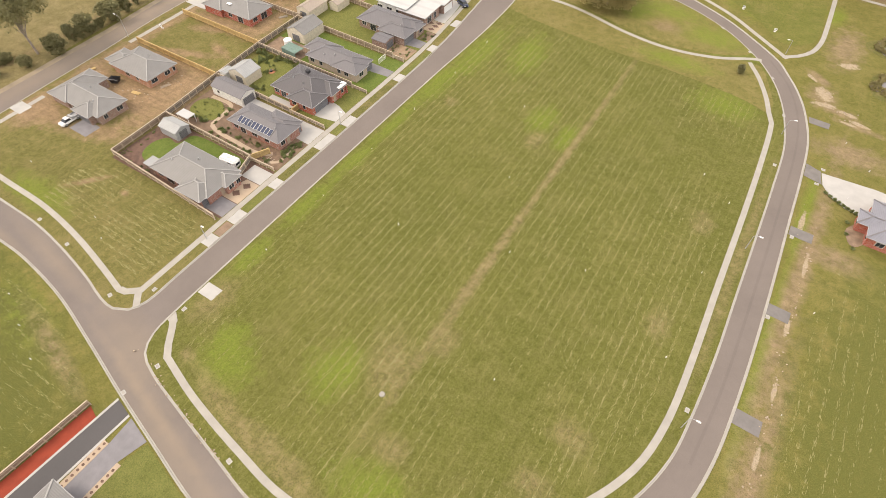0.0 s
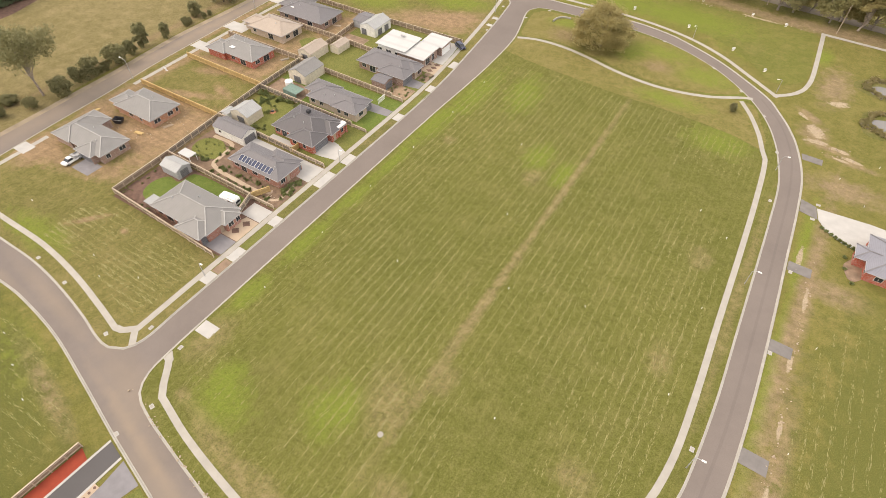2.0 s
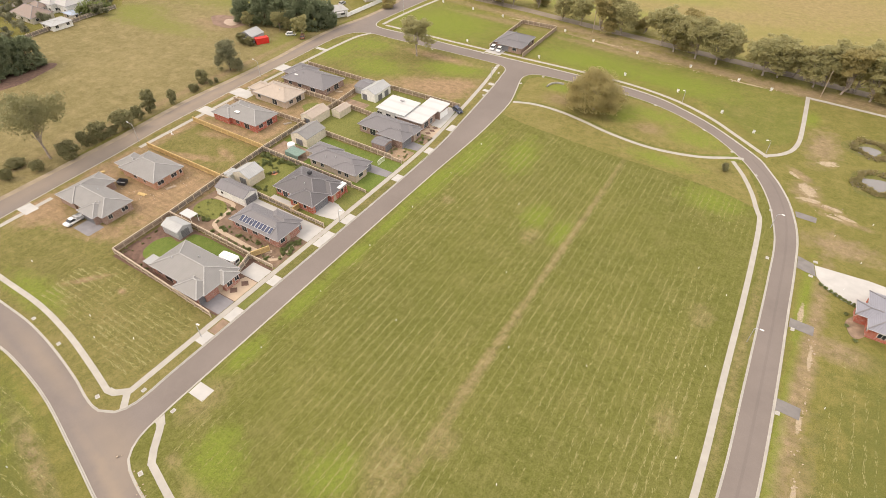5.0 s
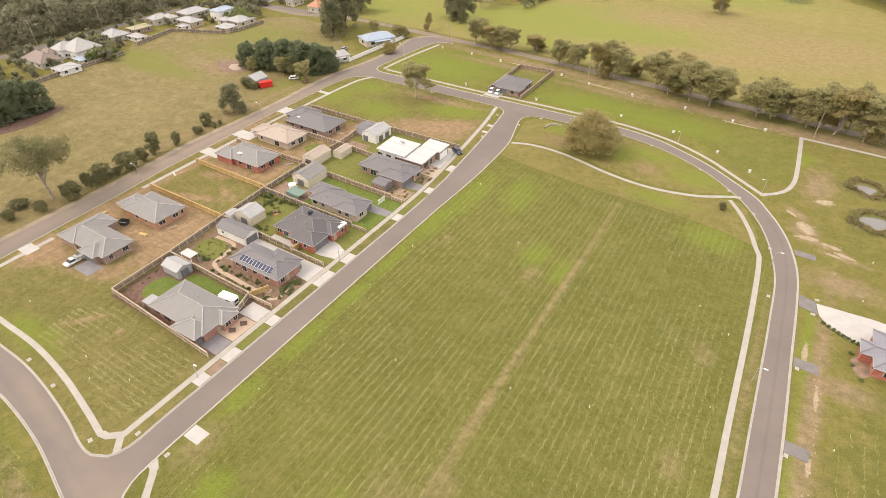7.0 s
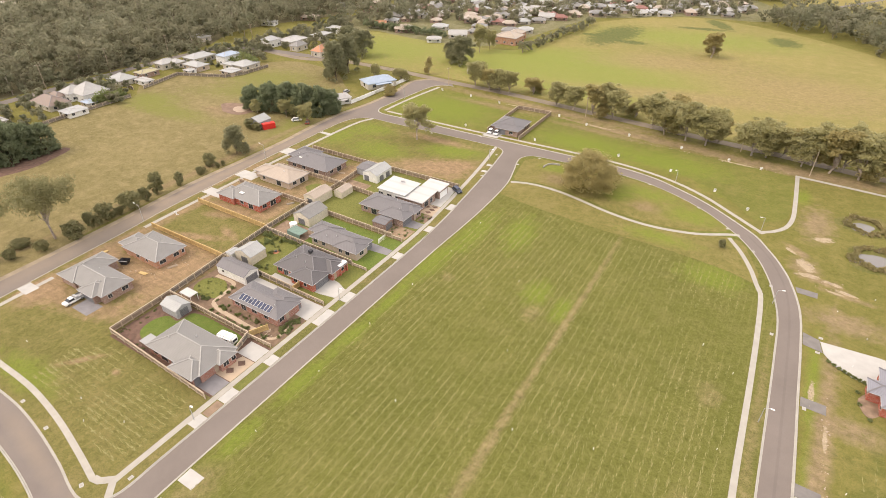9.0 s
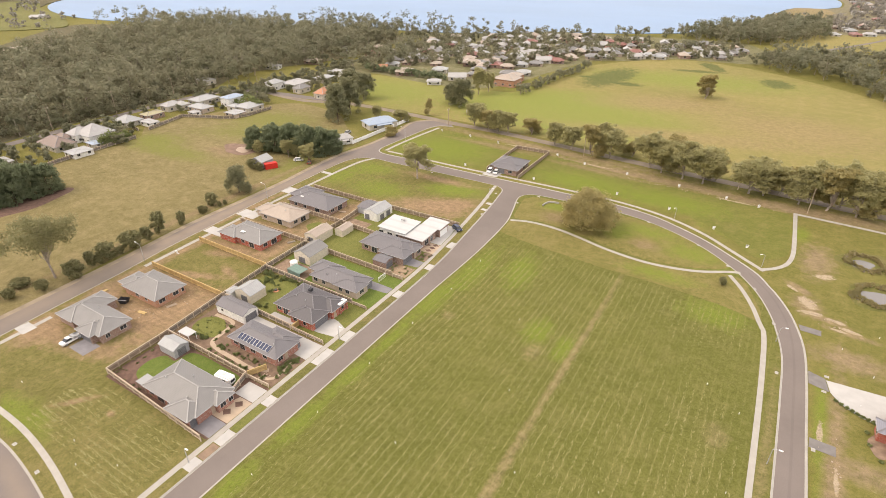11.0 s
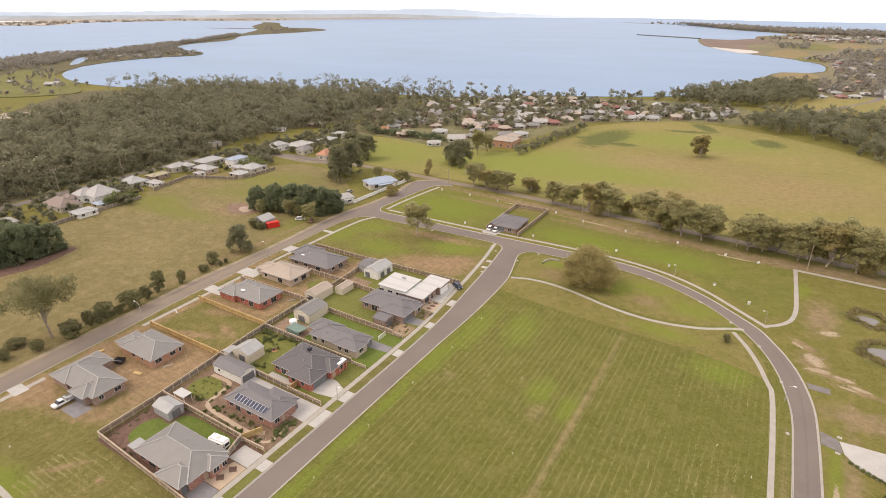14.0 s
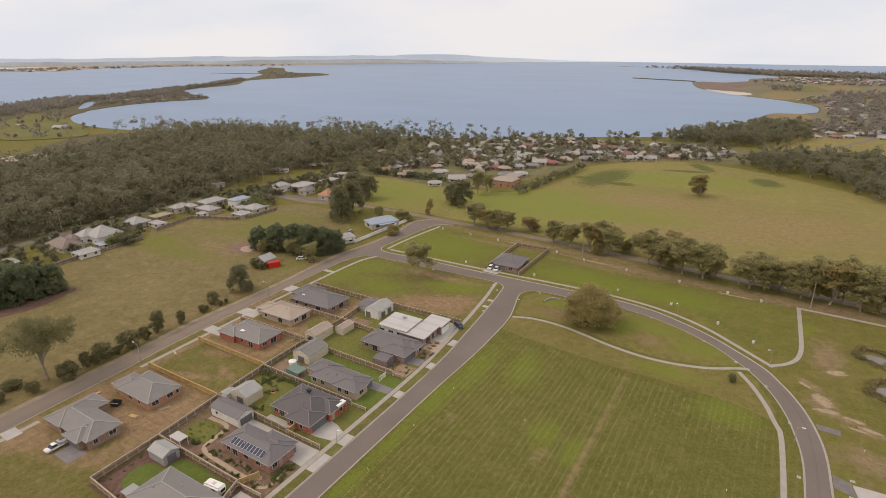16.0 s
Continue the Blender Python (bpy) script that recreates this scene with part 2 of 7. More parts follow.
M["garden_soil"] = plain("garden_soil", (0.215, 0.145, 0.10), 0.95, 0.9, 0.35, 8, bump=0.6)
M["dirt_road"] = plain("dirt_road", (0.24, 0.195, 0.15), 0.95, 0.2, 0.22, 5, bump=0.4)

FIELD_SPOTS = [(-27.2, 50, 1.1, 26, 0), (-27.4, 92, 0.85, 26, 0), (-27.2, 126, 0.75, 24, 0), (-27.3, 62, 0.9, 12, 0), (-27.3, 100, 0.8, 14, 0), (-31, 33, 3.6, 5, 20), (-25, 42, 2, 3, 0), (-36, 100, 2.2, 3, 0), (-61, 102, 1.8, 1.6, 0),
               (1, 38, 3, 2.2, 0), (6, 95, 2, 3, 0), (6, 66, 2, 3, 10), (-1, 28, 3, 2, 0), (-22, 21, 3, 2, 0), (-34, 10, 9, 1.8, -12), (-62, 15.5, 1.3, 1.0, 0),
               (-20, 153, 24, 1.8, -4), (-52, 157, 15, 2.2, -12), (-66.5, 26, 2.5, 5, 0), (-48, 11.5, 12, 1.6, -14), (14.8, 90, 1.0, 26, 0)]
FIELD_LUSH = [(-68, 37, 2, 5, 0), (-68, 55, 1.8, 8, 0), (-68, 71, 1.8, 6, 0), (-68, 87, 1.6, 8, 0), (-68, 106, 2.6, 10, 0), (-66, 125, 3.5, 12, 0), (-55, 18, 5, 4, 0), (-38, 27, 4, 5, 0), (-58, 22, 2.5, 3, 0),
              (-21, 14, 6, 4, 0), (-1, 139, 7, 5, 0), (-30, 105, 2.2, 5, 0), (-38, 108, 3, 5, 0), (-54, 132, 4, 9, 10), (-12, 168, 12, 6, 0), (-40, 172, 7, 5, 0)]
M["field"] = grass("field_grass", (0.107, 0.116, 0.027), (0.142, 0.144, 0.037), (0.225, 0.195, 0.08), 0.40, rows=0.32, pitch=1.62, bare=0.12, soil=(0.28, 0.215, 0.115), spots=FIELD_SPOTS, lush=FIELD_LUSH)
BLOCK_SPOTS = [(-124, 61, 8, 9, 20), (-133, 66, 5, 10, 0), (-148, 60, 7, 4, 0), (-150, 68, 4, 8, 0), (-148.5, 44, 4, 5, 0), (-126, 45, 9, 2.6, 20), (-140, 43, 7, 2.6, 0), (-124, 138, 4, 9, 0), (-127, 104, 3, 8, 0), (-138, 96, 10, 2.5, 0), (-146, 42.5, 6, 4.5, 0), (-148, 48, 3, 5, 0), (-136, 61, 13, 4.4, 0), (-125.5, 66, 6.0, 9, 0), (-121.5, 70, 2.5, 8, 0), (-131, 58.5, 9, 2.5, 20), (-128, 76, 6, 2.0, 0), (-140, 75, 8, 1.5, 0), (-137, 97.5, 12, 2.4, 0), (-126.5, 103, 4, 6, 0), (-137, 114, 13, 2.2, 0), (-129, 119, 5, 6, 0), (-124.5, 135, 5, 8, 0), (-136, 129, 12, 1.6, 0), (-151.5, 95, 2.0, 40, 0), (-122, 52, 4, 2, 40), (-114, 33, 0.9, 4.0, -40), (-157.3, 62, 1.6, 22, 0), (-157.5, 120, 1.2, 20, 0), (-104, 35, 1.0, 0.8, 0), (-147, 41, 5, 5, 20), (-127, 62, 5, 6, 30), (-127, 71, 8, 4, -10), (-134, 58, 8, 3.5, 0), (-135, 80, 8, 1.4, 20), (-128, 86, 4, 1.4, -20),
               (-104, 154, 13, 5, 8), (-100, 157, 11, 5, 0), (-96, 160, 9, 5, 20), (-95, 163, 9, 4, 30), (-112, 180, 14, 2.4, 0), (-140, 92, 4, 2, 10), (-118.5, 68, 1.6, 14, 0)]
BLOCK_LUSH = [(-150, 163, 6, 9, 0), (-143, 176, 9, 6, 0), (-98, 176, 9, 5, 0), (-120, 25, 9, 3, 0), (-128, 160, 12, 7, 0), (-105, 172, 9, 5, 0)]
M["block"] = grass("lot_grass", (0.125, 0.122, 0.036), (0.17, 0.155, 0.05), (0.27, 0.21, 0.10), 0.5, rows=0.16, spots=BLOCK_SPOTS, lush=BLOCK_LUSH, pitch=2.6, soil=(0.325, 0.215, 0.135), bare=0.55)
M["lawn"] = grass("lawn_grass", (0.134, 0.150, 0.042), (0.172, 0.178, 0.054), (0.22, 0.20, 0.075), 0.25, big=0.06)
M["lawn_bright"] = grass("watered_lawn_grass", (0.105, 0.158, 0.034), (0.135, 0.180, 0.042), (0.19, 0.19, 0.07), 0.2, big=0.06)
M["verge"] = grass("verge_grass", (0.11, 0.12, 0.032), (0.16, 0.15, 0.05), (0.25, 0.19, 0.10), 0.6)
GROUND_SPOTS = [(26, 90, 1.7, 36, -2), (27.5, 48, 2.0, 22, -2), (20, 157, 3.2, 4.5, 20), (25, 152, 4.5, 1.6, -10), (30, 148, 5, 1.2, -10), (18, 165, 4, 1.4, -40), (-20, 226, 46, 3.2, -6), (-90, 238, 52, 3.0, -4), (25, 224, 26, 4, 0),
                (-231, 76, 5, 16, -20), (-214, 161, 10, 6, 30), (-171, 100, 2.2, 80, 0), (-60, 228, 26, 2.2, -6), (22, 185, 4, 10, 0), (30, 136, 7, 4, 0), (32, 100, 5, 3, 0), (-84, 3.5, 12, 1.6, -14), (-40, 270, 60, 8, 10), (-20, 330, 55, 30, 20)]
GROUND_LUSH = [(-62, 208, 16, 9, 0), (-30, 208, 18, 8, 0), (-4, 200, 12, 9, -30), (-130, 214, 20, 18, 0), (-70, 220, 14, 5, 0), (-110, 220, 9, 9, 0), (17, 203, 2.4, 5, 0), (-176, 165, 5, 18, 10), (-180, 190, 9, 9, 0), (-215, 190, 26, 9, 20), (24, 110, 1.3, 14, 0), (23.8, 70, 1.2, 20, 0),
               (-94, 4, 10, 4, -14), (-115, 350, 34, 24, 10), (-180, 285, 34, 22, 0), (-80, 290, 30, 12, 0), (-100, 420, 20, 22, 0), (-256, 190, 16, 10, 0)]
PALE_SOIL = (0.44, 0.35, 0.255)
RUBBLE = [(20.3, 158.6, 2.0, 2.6, 20, PALE_SOIL), (21.4, 153.4, 3.2, 0.9, 5, PALE_SOIL), (26.6, 152.4, 2.6, 0.7, -15, PALE_SOIL), (30, 149.4, 2.4, 0.6, -10, PALE_SOIL), (16.4, 164.4, 1.8, 0.6, -45, PALE_SOIL), (27.6, 148.2, 2.0, 0.5, -10, PALE_SOIL), (26.6, 95, 0.35, 3, 0, PALE_SOIL), (26.4, 78, 0.4, 2.5, 0, PALE_SOIL), (27.1, 64, 0.35, 2, 0, PALE_SOIL),
          (27.2, 50, 0.4, 2, 0, PALE_SOIL), (23.8, 107, 0.5, 4, 0, PALE_SOIL), (-34, 221.8, 7, 0.5, -4, PALE_SOIL), (-6, 220.2, 7, 0.5, -4, PALE_SOIL), (-62, 229.2, 5, 0.5, -4, PALE_SOIL), (-103, 235, 5, 0.5, 0, PALE_SOIL), (24, 176, 3, 1.2, 20, PALE_SOIL)]
M["ground"] = grass("pasture_grass", (0.130, 0.130, 0.032), (0.180, 0.165, 0.048), (0.27, 0.215, 0.09), 0.5, spots=GROUND_SPOTS, lush=GROUND_LUSH, big=0.012, bare=0.42, soil=(0.30, 0.215, 0.14), extra=[(-108, -8, 46, 18, -8, (0.104, 0.112, 0.031)), (48, 62, 17, 44, 0, (0.115, 0.122, 0.033))] + RUBBLE)

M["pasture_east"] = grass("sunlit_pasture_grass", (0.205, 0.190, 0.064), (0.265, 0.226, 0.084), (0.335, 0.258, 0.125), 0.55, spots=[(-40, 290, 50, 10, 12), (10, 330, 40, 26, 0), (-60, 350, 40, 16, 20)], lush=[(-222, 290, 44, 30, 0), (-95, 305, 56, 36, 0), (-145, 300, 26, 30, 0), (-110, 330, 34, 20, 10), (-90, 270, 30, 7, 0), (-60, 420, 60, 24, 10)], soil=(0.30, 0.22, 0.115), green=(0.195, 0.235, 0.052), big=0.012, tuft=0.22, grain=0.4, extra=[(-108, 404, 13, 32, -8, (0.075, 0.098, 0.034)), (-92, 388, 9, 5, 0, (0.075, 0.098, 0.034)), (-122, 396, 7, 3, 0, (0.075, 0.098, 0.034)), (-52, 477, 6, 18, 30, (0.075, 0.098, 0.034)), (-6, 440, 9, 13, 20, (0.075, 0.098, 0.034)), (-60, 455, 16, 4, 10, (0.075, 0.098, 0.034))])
M["pasture_west"] = grass("dry_pasture_grass", (0.172, 0.145, 0.062), (0.225, 0.184, 0.086), (0.305, 0.242, 0.130), 0.6, spots=[(-172, 110, 1.6, 70, 0), (-214, 161, 7, 9, 0), (-222, 157, 5, 3, 0)], lush=[(-238, 144, 24, 6, 4), (-262, 150, 8, 5, 0), (-215, 190, 36, 10, 25), (-176, 165, 6, 18, 10), (-235, 205, 22, 14, 20), (-180, 190, 9, 9, 0), (-256, 150, 14, 9, 0)], green=(0.17, 0.185, 0.045), big=0.02, tuft=0.5)
M["timber"] = plain("weathered_timber", (0.40, 0.315, 0.235), 0.9, 1.5, 0.22, 12)
M["timber_new"] = plain("new_pine_timber", (0.56, 0.40, 0.185), 0.85, 1.2, 0.16, 12)
# lighter timber tone for posts, rails and capping
M["timber_pale"] = plain("sun_bleached_timber", (0.50, 0.41, 0.31), 0.9, 1.5, 0.15, 12)
M["timber_grey"] = plain("grey_timber", (0.30, 0.26, 0.215), 0.9, 1.5, 0.22, 12)
M["roof_grey"] = ribbed("roof_mid_grey", (0.205, 0.198, 0.190))
M["roof_slate"] = ribbed("roof_slate_grey", (0.150, 0.142, 0.148))
M["roof_bluegrey"] = ribbed("roof_blue_grey", (0.215, 0.215, 0.245))
M["roof_dark"] = ribbed("roof_charcoal", (0.095, 0.088, 0.092))
M["roof_beige"] = ribbed("roof_beige", (0.37, 0.305, 0.25))
M["roof_white"] = ribbed("roof_white", (0.47, 0.47, 0.46), 0.5, 0.06)
M["roof_tin"] = ribbed("roof_weathered_tin", (0.36, 0.352, 0.34), 0.5, 0.12)
M["roof_pale"] = ribbed("roof_pale_grey", (0.34, 0.345, 0.34), 0.4, 0.1)
M["roof_blue"] = ribbed("roof_pale_blue", (0.30, 0.37, 0.46), 0.4, 0.1)
M["roof_orange"] = ribbed("roof_terracotta", (0.45, 0.20, 0.11))
M["roof_red"] = ribbed("roof_faded_red", (0.25, 0.11, 0.09))
M["roof_brown"] = ribbed("roof_brown", (0.235, 0.175, 0.145))
M["roof_olive"] = ribbed("roof_olive_tan", (0.34, 0.30, 0.18))
M["cap"] = plain("ridge_capping", (0.36, 0.35, 0.335), 0.6)
M["cap_dark"] = plain("ridge_capping_dark", (0.20, 0.19, 0.195), 0.6)
M["gutter"] = plain("gutter_metal", (0.38, 0.37, 0.37), 0.5)
M["brick_red"] = bricks("red_brick", (0.40, 0.085, 0.048))
M["brick_brown"] = bricks("brown_brick", (0.27, 0.165, 0.125))
M["brick_rust"] = bricks("rust_brick", (0.33, 0.135, 0.095))
M["brick_orange"] = bricks("orange_brick", (0.42, 0.20, 0.115))
M["brick_pale"] = bricks("pale_brick", (0.46, 0.36, 0.28))
M["render_white"] = plain("white_render", (0.72, 0.71, 0.68), 0.8)
M["weatherboard"] = plain("cream_weatherboard", (0.50, 0.46, 0.39), 0.8)
M["steel_white"] = plain("white_steel_sheet", (0.70, 0.69, 0.65), 0.5)
M["steel_cream"] = plain("cream_steel_sheet", (0.60, 0.54, 0.44), 0.5)
M["steel_grey"] = plain("grey_steel_sheet", (0.36, 0.36, 0.37), 0.5)
M["frame"] = plain("window_frame_paint", (0.62, 0.60, 0.57), 0.5)
M["door_grey"] = plain("garage_door_paint", (0.17, 0.17, 0.18), 0.5)
M["dark_metal"] = plain("dark_metal", (0.05, 0.05, 0.055), 0.5)
M["white_paint"] = plain("white_paint", (0.80, 0.80, 0.78), 0.4, vary=0.06)
M["blue_paint"] = plain("dark_blue_paint", (0.035, 0.045, 0.085), 0.3, vary=0.1, spec=0.5)
M["red_paint"] = plain("red_paint", (0.60, 0.035, 0.025), 0.5, vary=0.12)
M["red_dull"] = plain("faded_brown_paint", (0.22, 0.12, 0.08), 0.6)
M["tyre"] = plain("tyre_rubber", (0.03, 0.03, 0.03), 0.9)
M["galv"] = plain("galvanised_steel", (0.46, 0.46, 0.46), 0.45, metal=0.4)
M["sign_white"] = plain("sign_white", (0.82, 0.82, 0.80), 0.5, vary=0.05)
M["terracotta"] = plain("terracotta_paver", (0.50, 0.22, 0.13), 0.85)
M["shade_cloth"] = plain("green_shade_cloth", (0.17, 0.25, 0.215), 0.9)
M["rock"] = plain("garden_rock", (0.40, 0.32, 0.24), 0.9, 2.0, 0.25)
M["bark"] = plain("gum_bark", (0.36, 0.30, 0.25), 0.9, 1.2, 0.35, 6)
M["bark_dark"] = plain("dark_bark", (0.13, 0.10, 0.075), 0.95, 1.2, 0.3, 6)


def pane_glass(name, c):
    n = Nodes(name)
    return n.done(n.mix(n.rng(n.noise(0.8, 3), 0.3, 0.7), shade(c, 0.7), shade(c, 1.3)), 0.08, spec=0.6)


M["glass"] = pane_glass("window_glass", (0.035, 0.04, 0.045))
M["solar"] = pane_glass("solar_cell", (0.035, 0.045, 0.085))
M["gum_leaf"] = foliage("gum_leaf", (0.365, 0.352, 0.182), (0.435, 0.40, 0.215), 0.2)
M["gum_leaf_warm"] = foliage("gum_leaf_warm", (0.375, 0.328, 0.155), (0.435, 0.372, 0.185), 0.2)
M["pine_leaf"] = foliage("pine_needle", (0.18, 0.225, 0.135), (0.24, 0.265, 0.16), 0.25)
M["shrub_leaf"] = foliage("shrub_leaf", (0.235, 0.235, 0.125), (0.30, 0.28, 0.15), 0.3)
M["shrub_green"] = foliage("shrub_leaf_green", (0.20, 0.25, 0.105), (0.27, 0.29, 0.13), 0.3)
M["forest_leaf"] = foliage("forest_leaf", (0.165, 0.192, 0.118), (0.295, 0.272, 0.185), 0.3, 0.07)
# leaves of the distant woods, aerial haze mixed into the colour as pale grey
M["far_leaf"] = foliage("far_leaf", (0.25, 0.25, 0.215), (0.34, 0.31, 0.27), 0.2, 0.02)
M["dark_leaf"] = foliage("dark_gum_leaf", (0.235, 0.24, 0.145), (0.295, 0.285, 0.175), 0.3)
M["reed"] = foliage("reed_leaf", (0.29, 0.27, 0.13), (0.40, 0.33, 0.17), 0.3)
M["straw"] = plain("cut_straw", (0.265, 0.245, 0.105), 0.9, 0.6, 0.2, 8)

M["far_grass"] = grass("far_grass", (0.175, 0.160, 0.095), (0.22, 0.198, 0.125), (0.28, 0.23, 0.16), 0.6, big=0.006)
M["far_scrub"] = grass("far_scrub", (0.115, 0.12, 0.085), (0.16, 0.155, 0.105), (0.24, 0.20, 0.14), 0.45, big=0.006)
M["far_paddock"] = grass("far_paddock_grass", (0.135, 0.145, 0.05), (0.19, 0.185, 0.07), (0.26, 0.22, 0.11), 0.5, big=0.01)
M["far_straw"] = grass("far_straw_grass", (0.22, 0.175, 0.085), (0.27, 0.21, 0.11), (0.32, 0.25, 0.15), 0.5, big=0.01)
M["far_rust"] = plain("far_marsh", (0.20, 0.145, 0.115), 0.95, 0.02, 0.25, 0.2)
M["far_salt"] = plain("far_salt", (0.52, 0.49, 0.46), 0.9, 0.01, 0.12, 0.1)


def flats(name):
    """Far sandy flats in long bands: pale sand, scrub and grey grass."""
    n = Nodes(name)
    v = n.scaled(0.0016, 0.010, 1.0, -31.6)
    a, b = n.noise(1.0, 5, 0.6, v), n.noise(2.6, 4, 0.6, v)
    col = n.mix(n.rng(a, 0.40, 0.60), (0.30, 0.275, 0.25), (0.46, 0.40, 0.33))
    col = n.mix(n.rng(b, 0.52, 0.62, 0, 0.8), col, (0.19, 0.19, 0.17))
    return n.done(col, 0.95, spec=0.1)


M["far_flats"] = flats("far_sandy_flats")
M["far_sand"] = plain("far_sand", (0.46, 0.39, 0.31), 0.95, 0.004, 0.2, 0.02)
# distance haze is put into the base colour of the far hills and plain
M["hazed_land"] = plain("far_hazy_land", (0.56, 0.66, 0.76), 0.95, 0.003, 0.06, 0.02)
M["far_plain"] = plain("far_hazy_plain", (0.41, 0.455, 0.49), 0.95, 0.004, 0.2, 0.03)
M["reserve"] = grass("reserve_grass", (0.148, 0.142, 0.040), (0.195, 0.172, 0.058), (0.29, 0.225, 0.105), 0.55, lush=[(-12, 170, 8, 5, 0), (-36, 172, 4, 4, 0), (-28, 178, 9, 4, 0), (-62, 180, 5, 3, 0), (-18, 152, 9, 3, 0)], spots=[(-26, 168, 4, 3, 0), (-58, 172, 5, 4, 0)])
M["woodland_floor"] = grass("woodland_litter", (0.10, 0.095, 0.055), (0.14, 0.125, 0.075), (0.20, 0.16, 0.10), 0.4)
M["village_ground"] = grass("village_garden_grass", (0.125, 0.130, 0.055), (0.19, 0.175, 0.09), (0.30, 0.26, 0.18), 0.7, big=0.05)

M["north_lots"] = grass("north_lot_grass", (0.125, 0.140, 0.032), (0.165, 0.168, 0.043), (0.25, 0.20, 0.085), 0.45, lush=[(-130, 214, 20, 16, 0), (-62, 208, 18, 8, 0), (-28, 207, 18, 8, 0)], spots=[(-110, 230, 20, 3, 0), (-60, 224, 20, 2.5, -4)])
M["builders_pale"] = plain("pale_pinkish_soil", (0.42, 0.32, 0.25), 0.95, 0.4, 0.15, 6)
# palings: darker copies of the fence timbers, the shade between rails in their colour
M["shaded_paling"] = plain("old_paling_timber", (0.285, 0.215, 0.16), 0.9, 1.5, 0.2, 12)
M["shaded_paling_grey"] = plain("grey_paling_timber", (0.215, 0.185, 0.155), 0.9, 1.5, 0.2, 12)
M["shaded_paling_new"] = plain("new_pine_paling", (0.47, 0.325, 0.15), 0.85, 1.2, 0.15, 12)
M["asphalt_seam"] = asphalt("asphalt_seam", (0.174, 0.147, 0.132))
M["shoulder"] = plain("gravel_shoulder", (0.31, 0.25, 0.18), 0.95, 0.3, 0.25, 6, bump=0.4)

# ---------------------------------------------------------------- building helpers
from mathutils.geometry import delaunay_2d_cdt


def part(name, bm, material, parent=None, label=""):
    me = bpy.data.meshes.new(name)
    bm.to_mesh(me)
    bm.free()
    me.materials.append(material)
    ob = new(name, me)
    ob.parent = parent
    return tagged(ob, label)


def base(name, x, y, z=0.0, rz=0.0, label="", category="", group=""):
    """The Empty at a thing's foot."""
    ob = new(name)
    ob.matrix_basis = pose(x, y, z, 0, 0, rz)
    return tagged(ob, label, category, group)


def box(bm, x0, x1, y0, y1, z0, z1):
    v = [bm.verts.new(p) for p in ((x0, y0, z0), (x1, y0, z0), (x1, y1, z0), (x0, y1, z0), (x0, y0, z1), (x1, y0, z1), (x1, y1, z1), (x0, y1, z1))]
    for f in ((3, 2, 1, 0), (4, 5, 6, 7), (0, 1, 5, 4), (1, 2, 6, 5), (2, 3, 7, 6), (3, 0, 4, 7)):
        bm.faces.new([v[i] for i in f])
    return bm


def boxed(*a):
    return box(bmesh.new(), *a)


def bevelled(bm, r, seg=2):
    bmesh.ops.bevel(bm, geom=bm.edges[:], offset=r, segments=seg, affect="EDGES", clamp_overlap=True)
    return bm


def smooth_line(pts, step=3.0, closed=False):
    """A smooth line through a few turning points, in even short steps."""
    p = [Vector((*q, 0)) for q in pts]
    n, out = len(p), []
    for i in range(n if closed else n - 1):
        a, b = p[i], p[(i + 1) % n]
        z = p[(i - 1) % n] if closed or i else a
        c = p[(i + 2) % n] if closed or i < n - 2 else b
        k = max(1, int((b - a).length / step))
        for j in range(k):
            t = j / k
            ta, tb = (b - z), (c - a)
            la, lb, L = max(1e-6, (a - z).length + (b - a).length), max(1e-6, (c - b).length + (b - a).length), (b - a).length
            ta, tb = ta / la * L, tb / lb * L
            h = (2 * t**3 - 3 * t**2 + 1) * a + (t**3 - 2 * t**2 + t) * ta + (-2 * t**3 + 3 * t**2) * b + (t**3 - t**2) * tb
            out.append((h.x, h.y))
    if not closed:
        out.append((p[-1].x, p[-1].y))
    return out


def normals(line, closed=False):
    out = []
    n = len(line)
    for i in range(n):
        a = line[(i - 1) % n] if closed or i else line[i]
        b = line[(i + 1) % n] if closed or i < n - 1 else line[i]
        d = Vector((b[0] - a[0], b[1] - a[1]))
        d = d.normalized() if d.length > 1e-9 else Vector((1, 0))
        out.append((d.y, -d.x))
    return out


def profile_strip(line, section, closed=False):
    """A long body with the section [(offset to the right, z), ...] along a line."""
    bm = bmesh.new()
    rows = [[bm.verts.new((p[0] + o * q[0], p[1] + o * q[1], z)) for o, z in section] for p, q in zip(line, normals(line, closed))]
    m = len(rows)
    for i in range(m if closed else m - 1):
        a, b = rows[i], rows[(i + 1) % m]
        for k in range(len(section) - 1):
            bm.faces.new((a[k], a[k + 1], b[k + 1], b[k]))
    bmesh.ops.recalc_face_normals(bm, faces=bm.faces[:])
    return bm


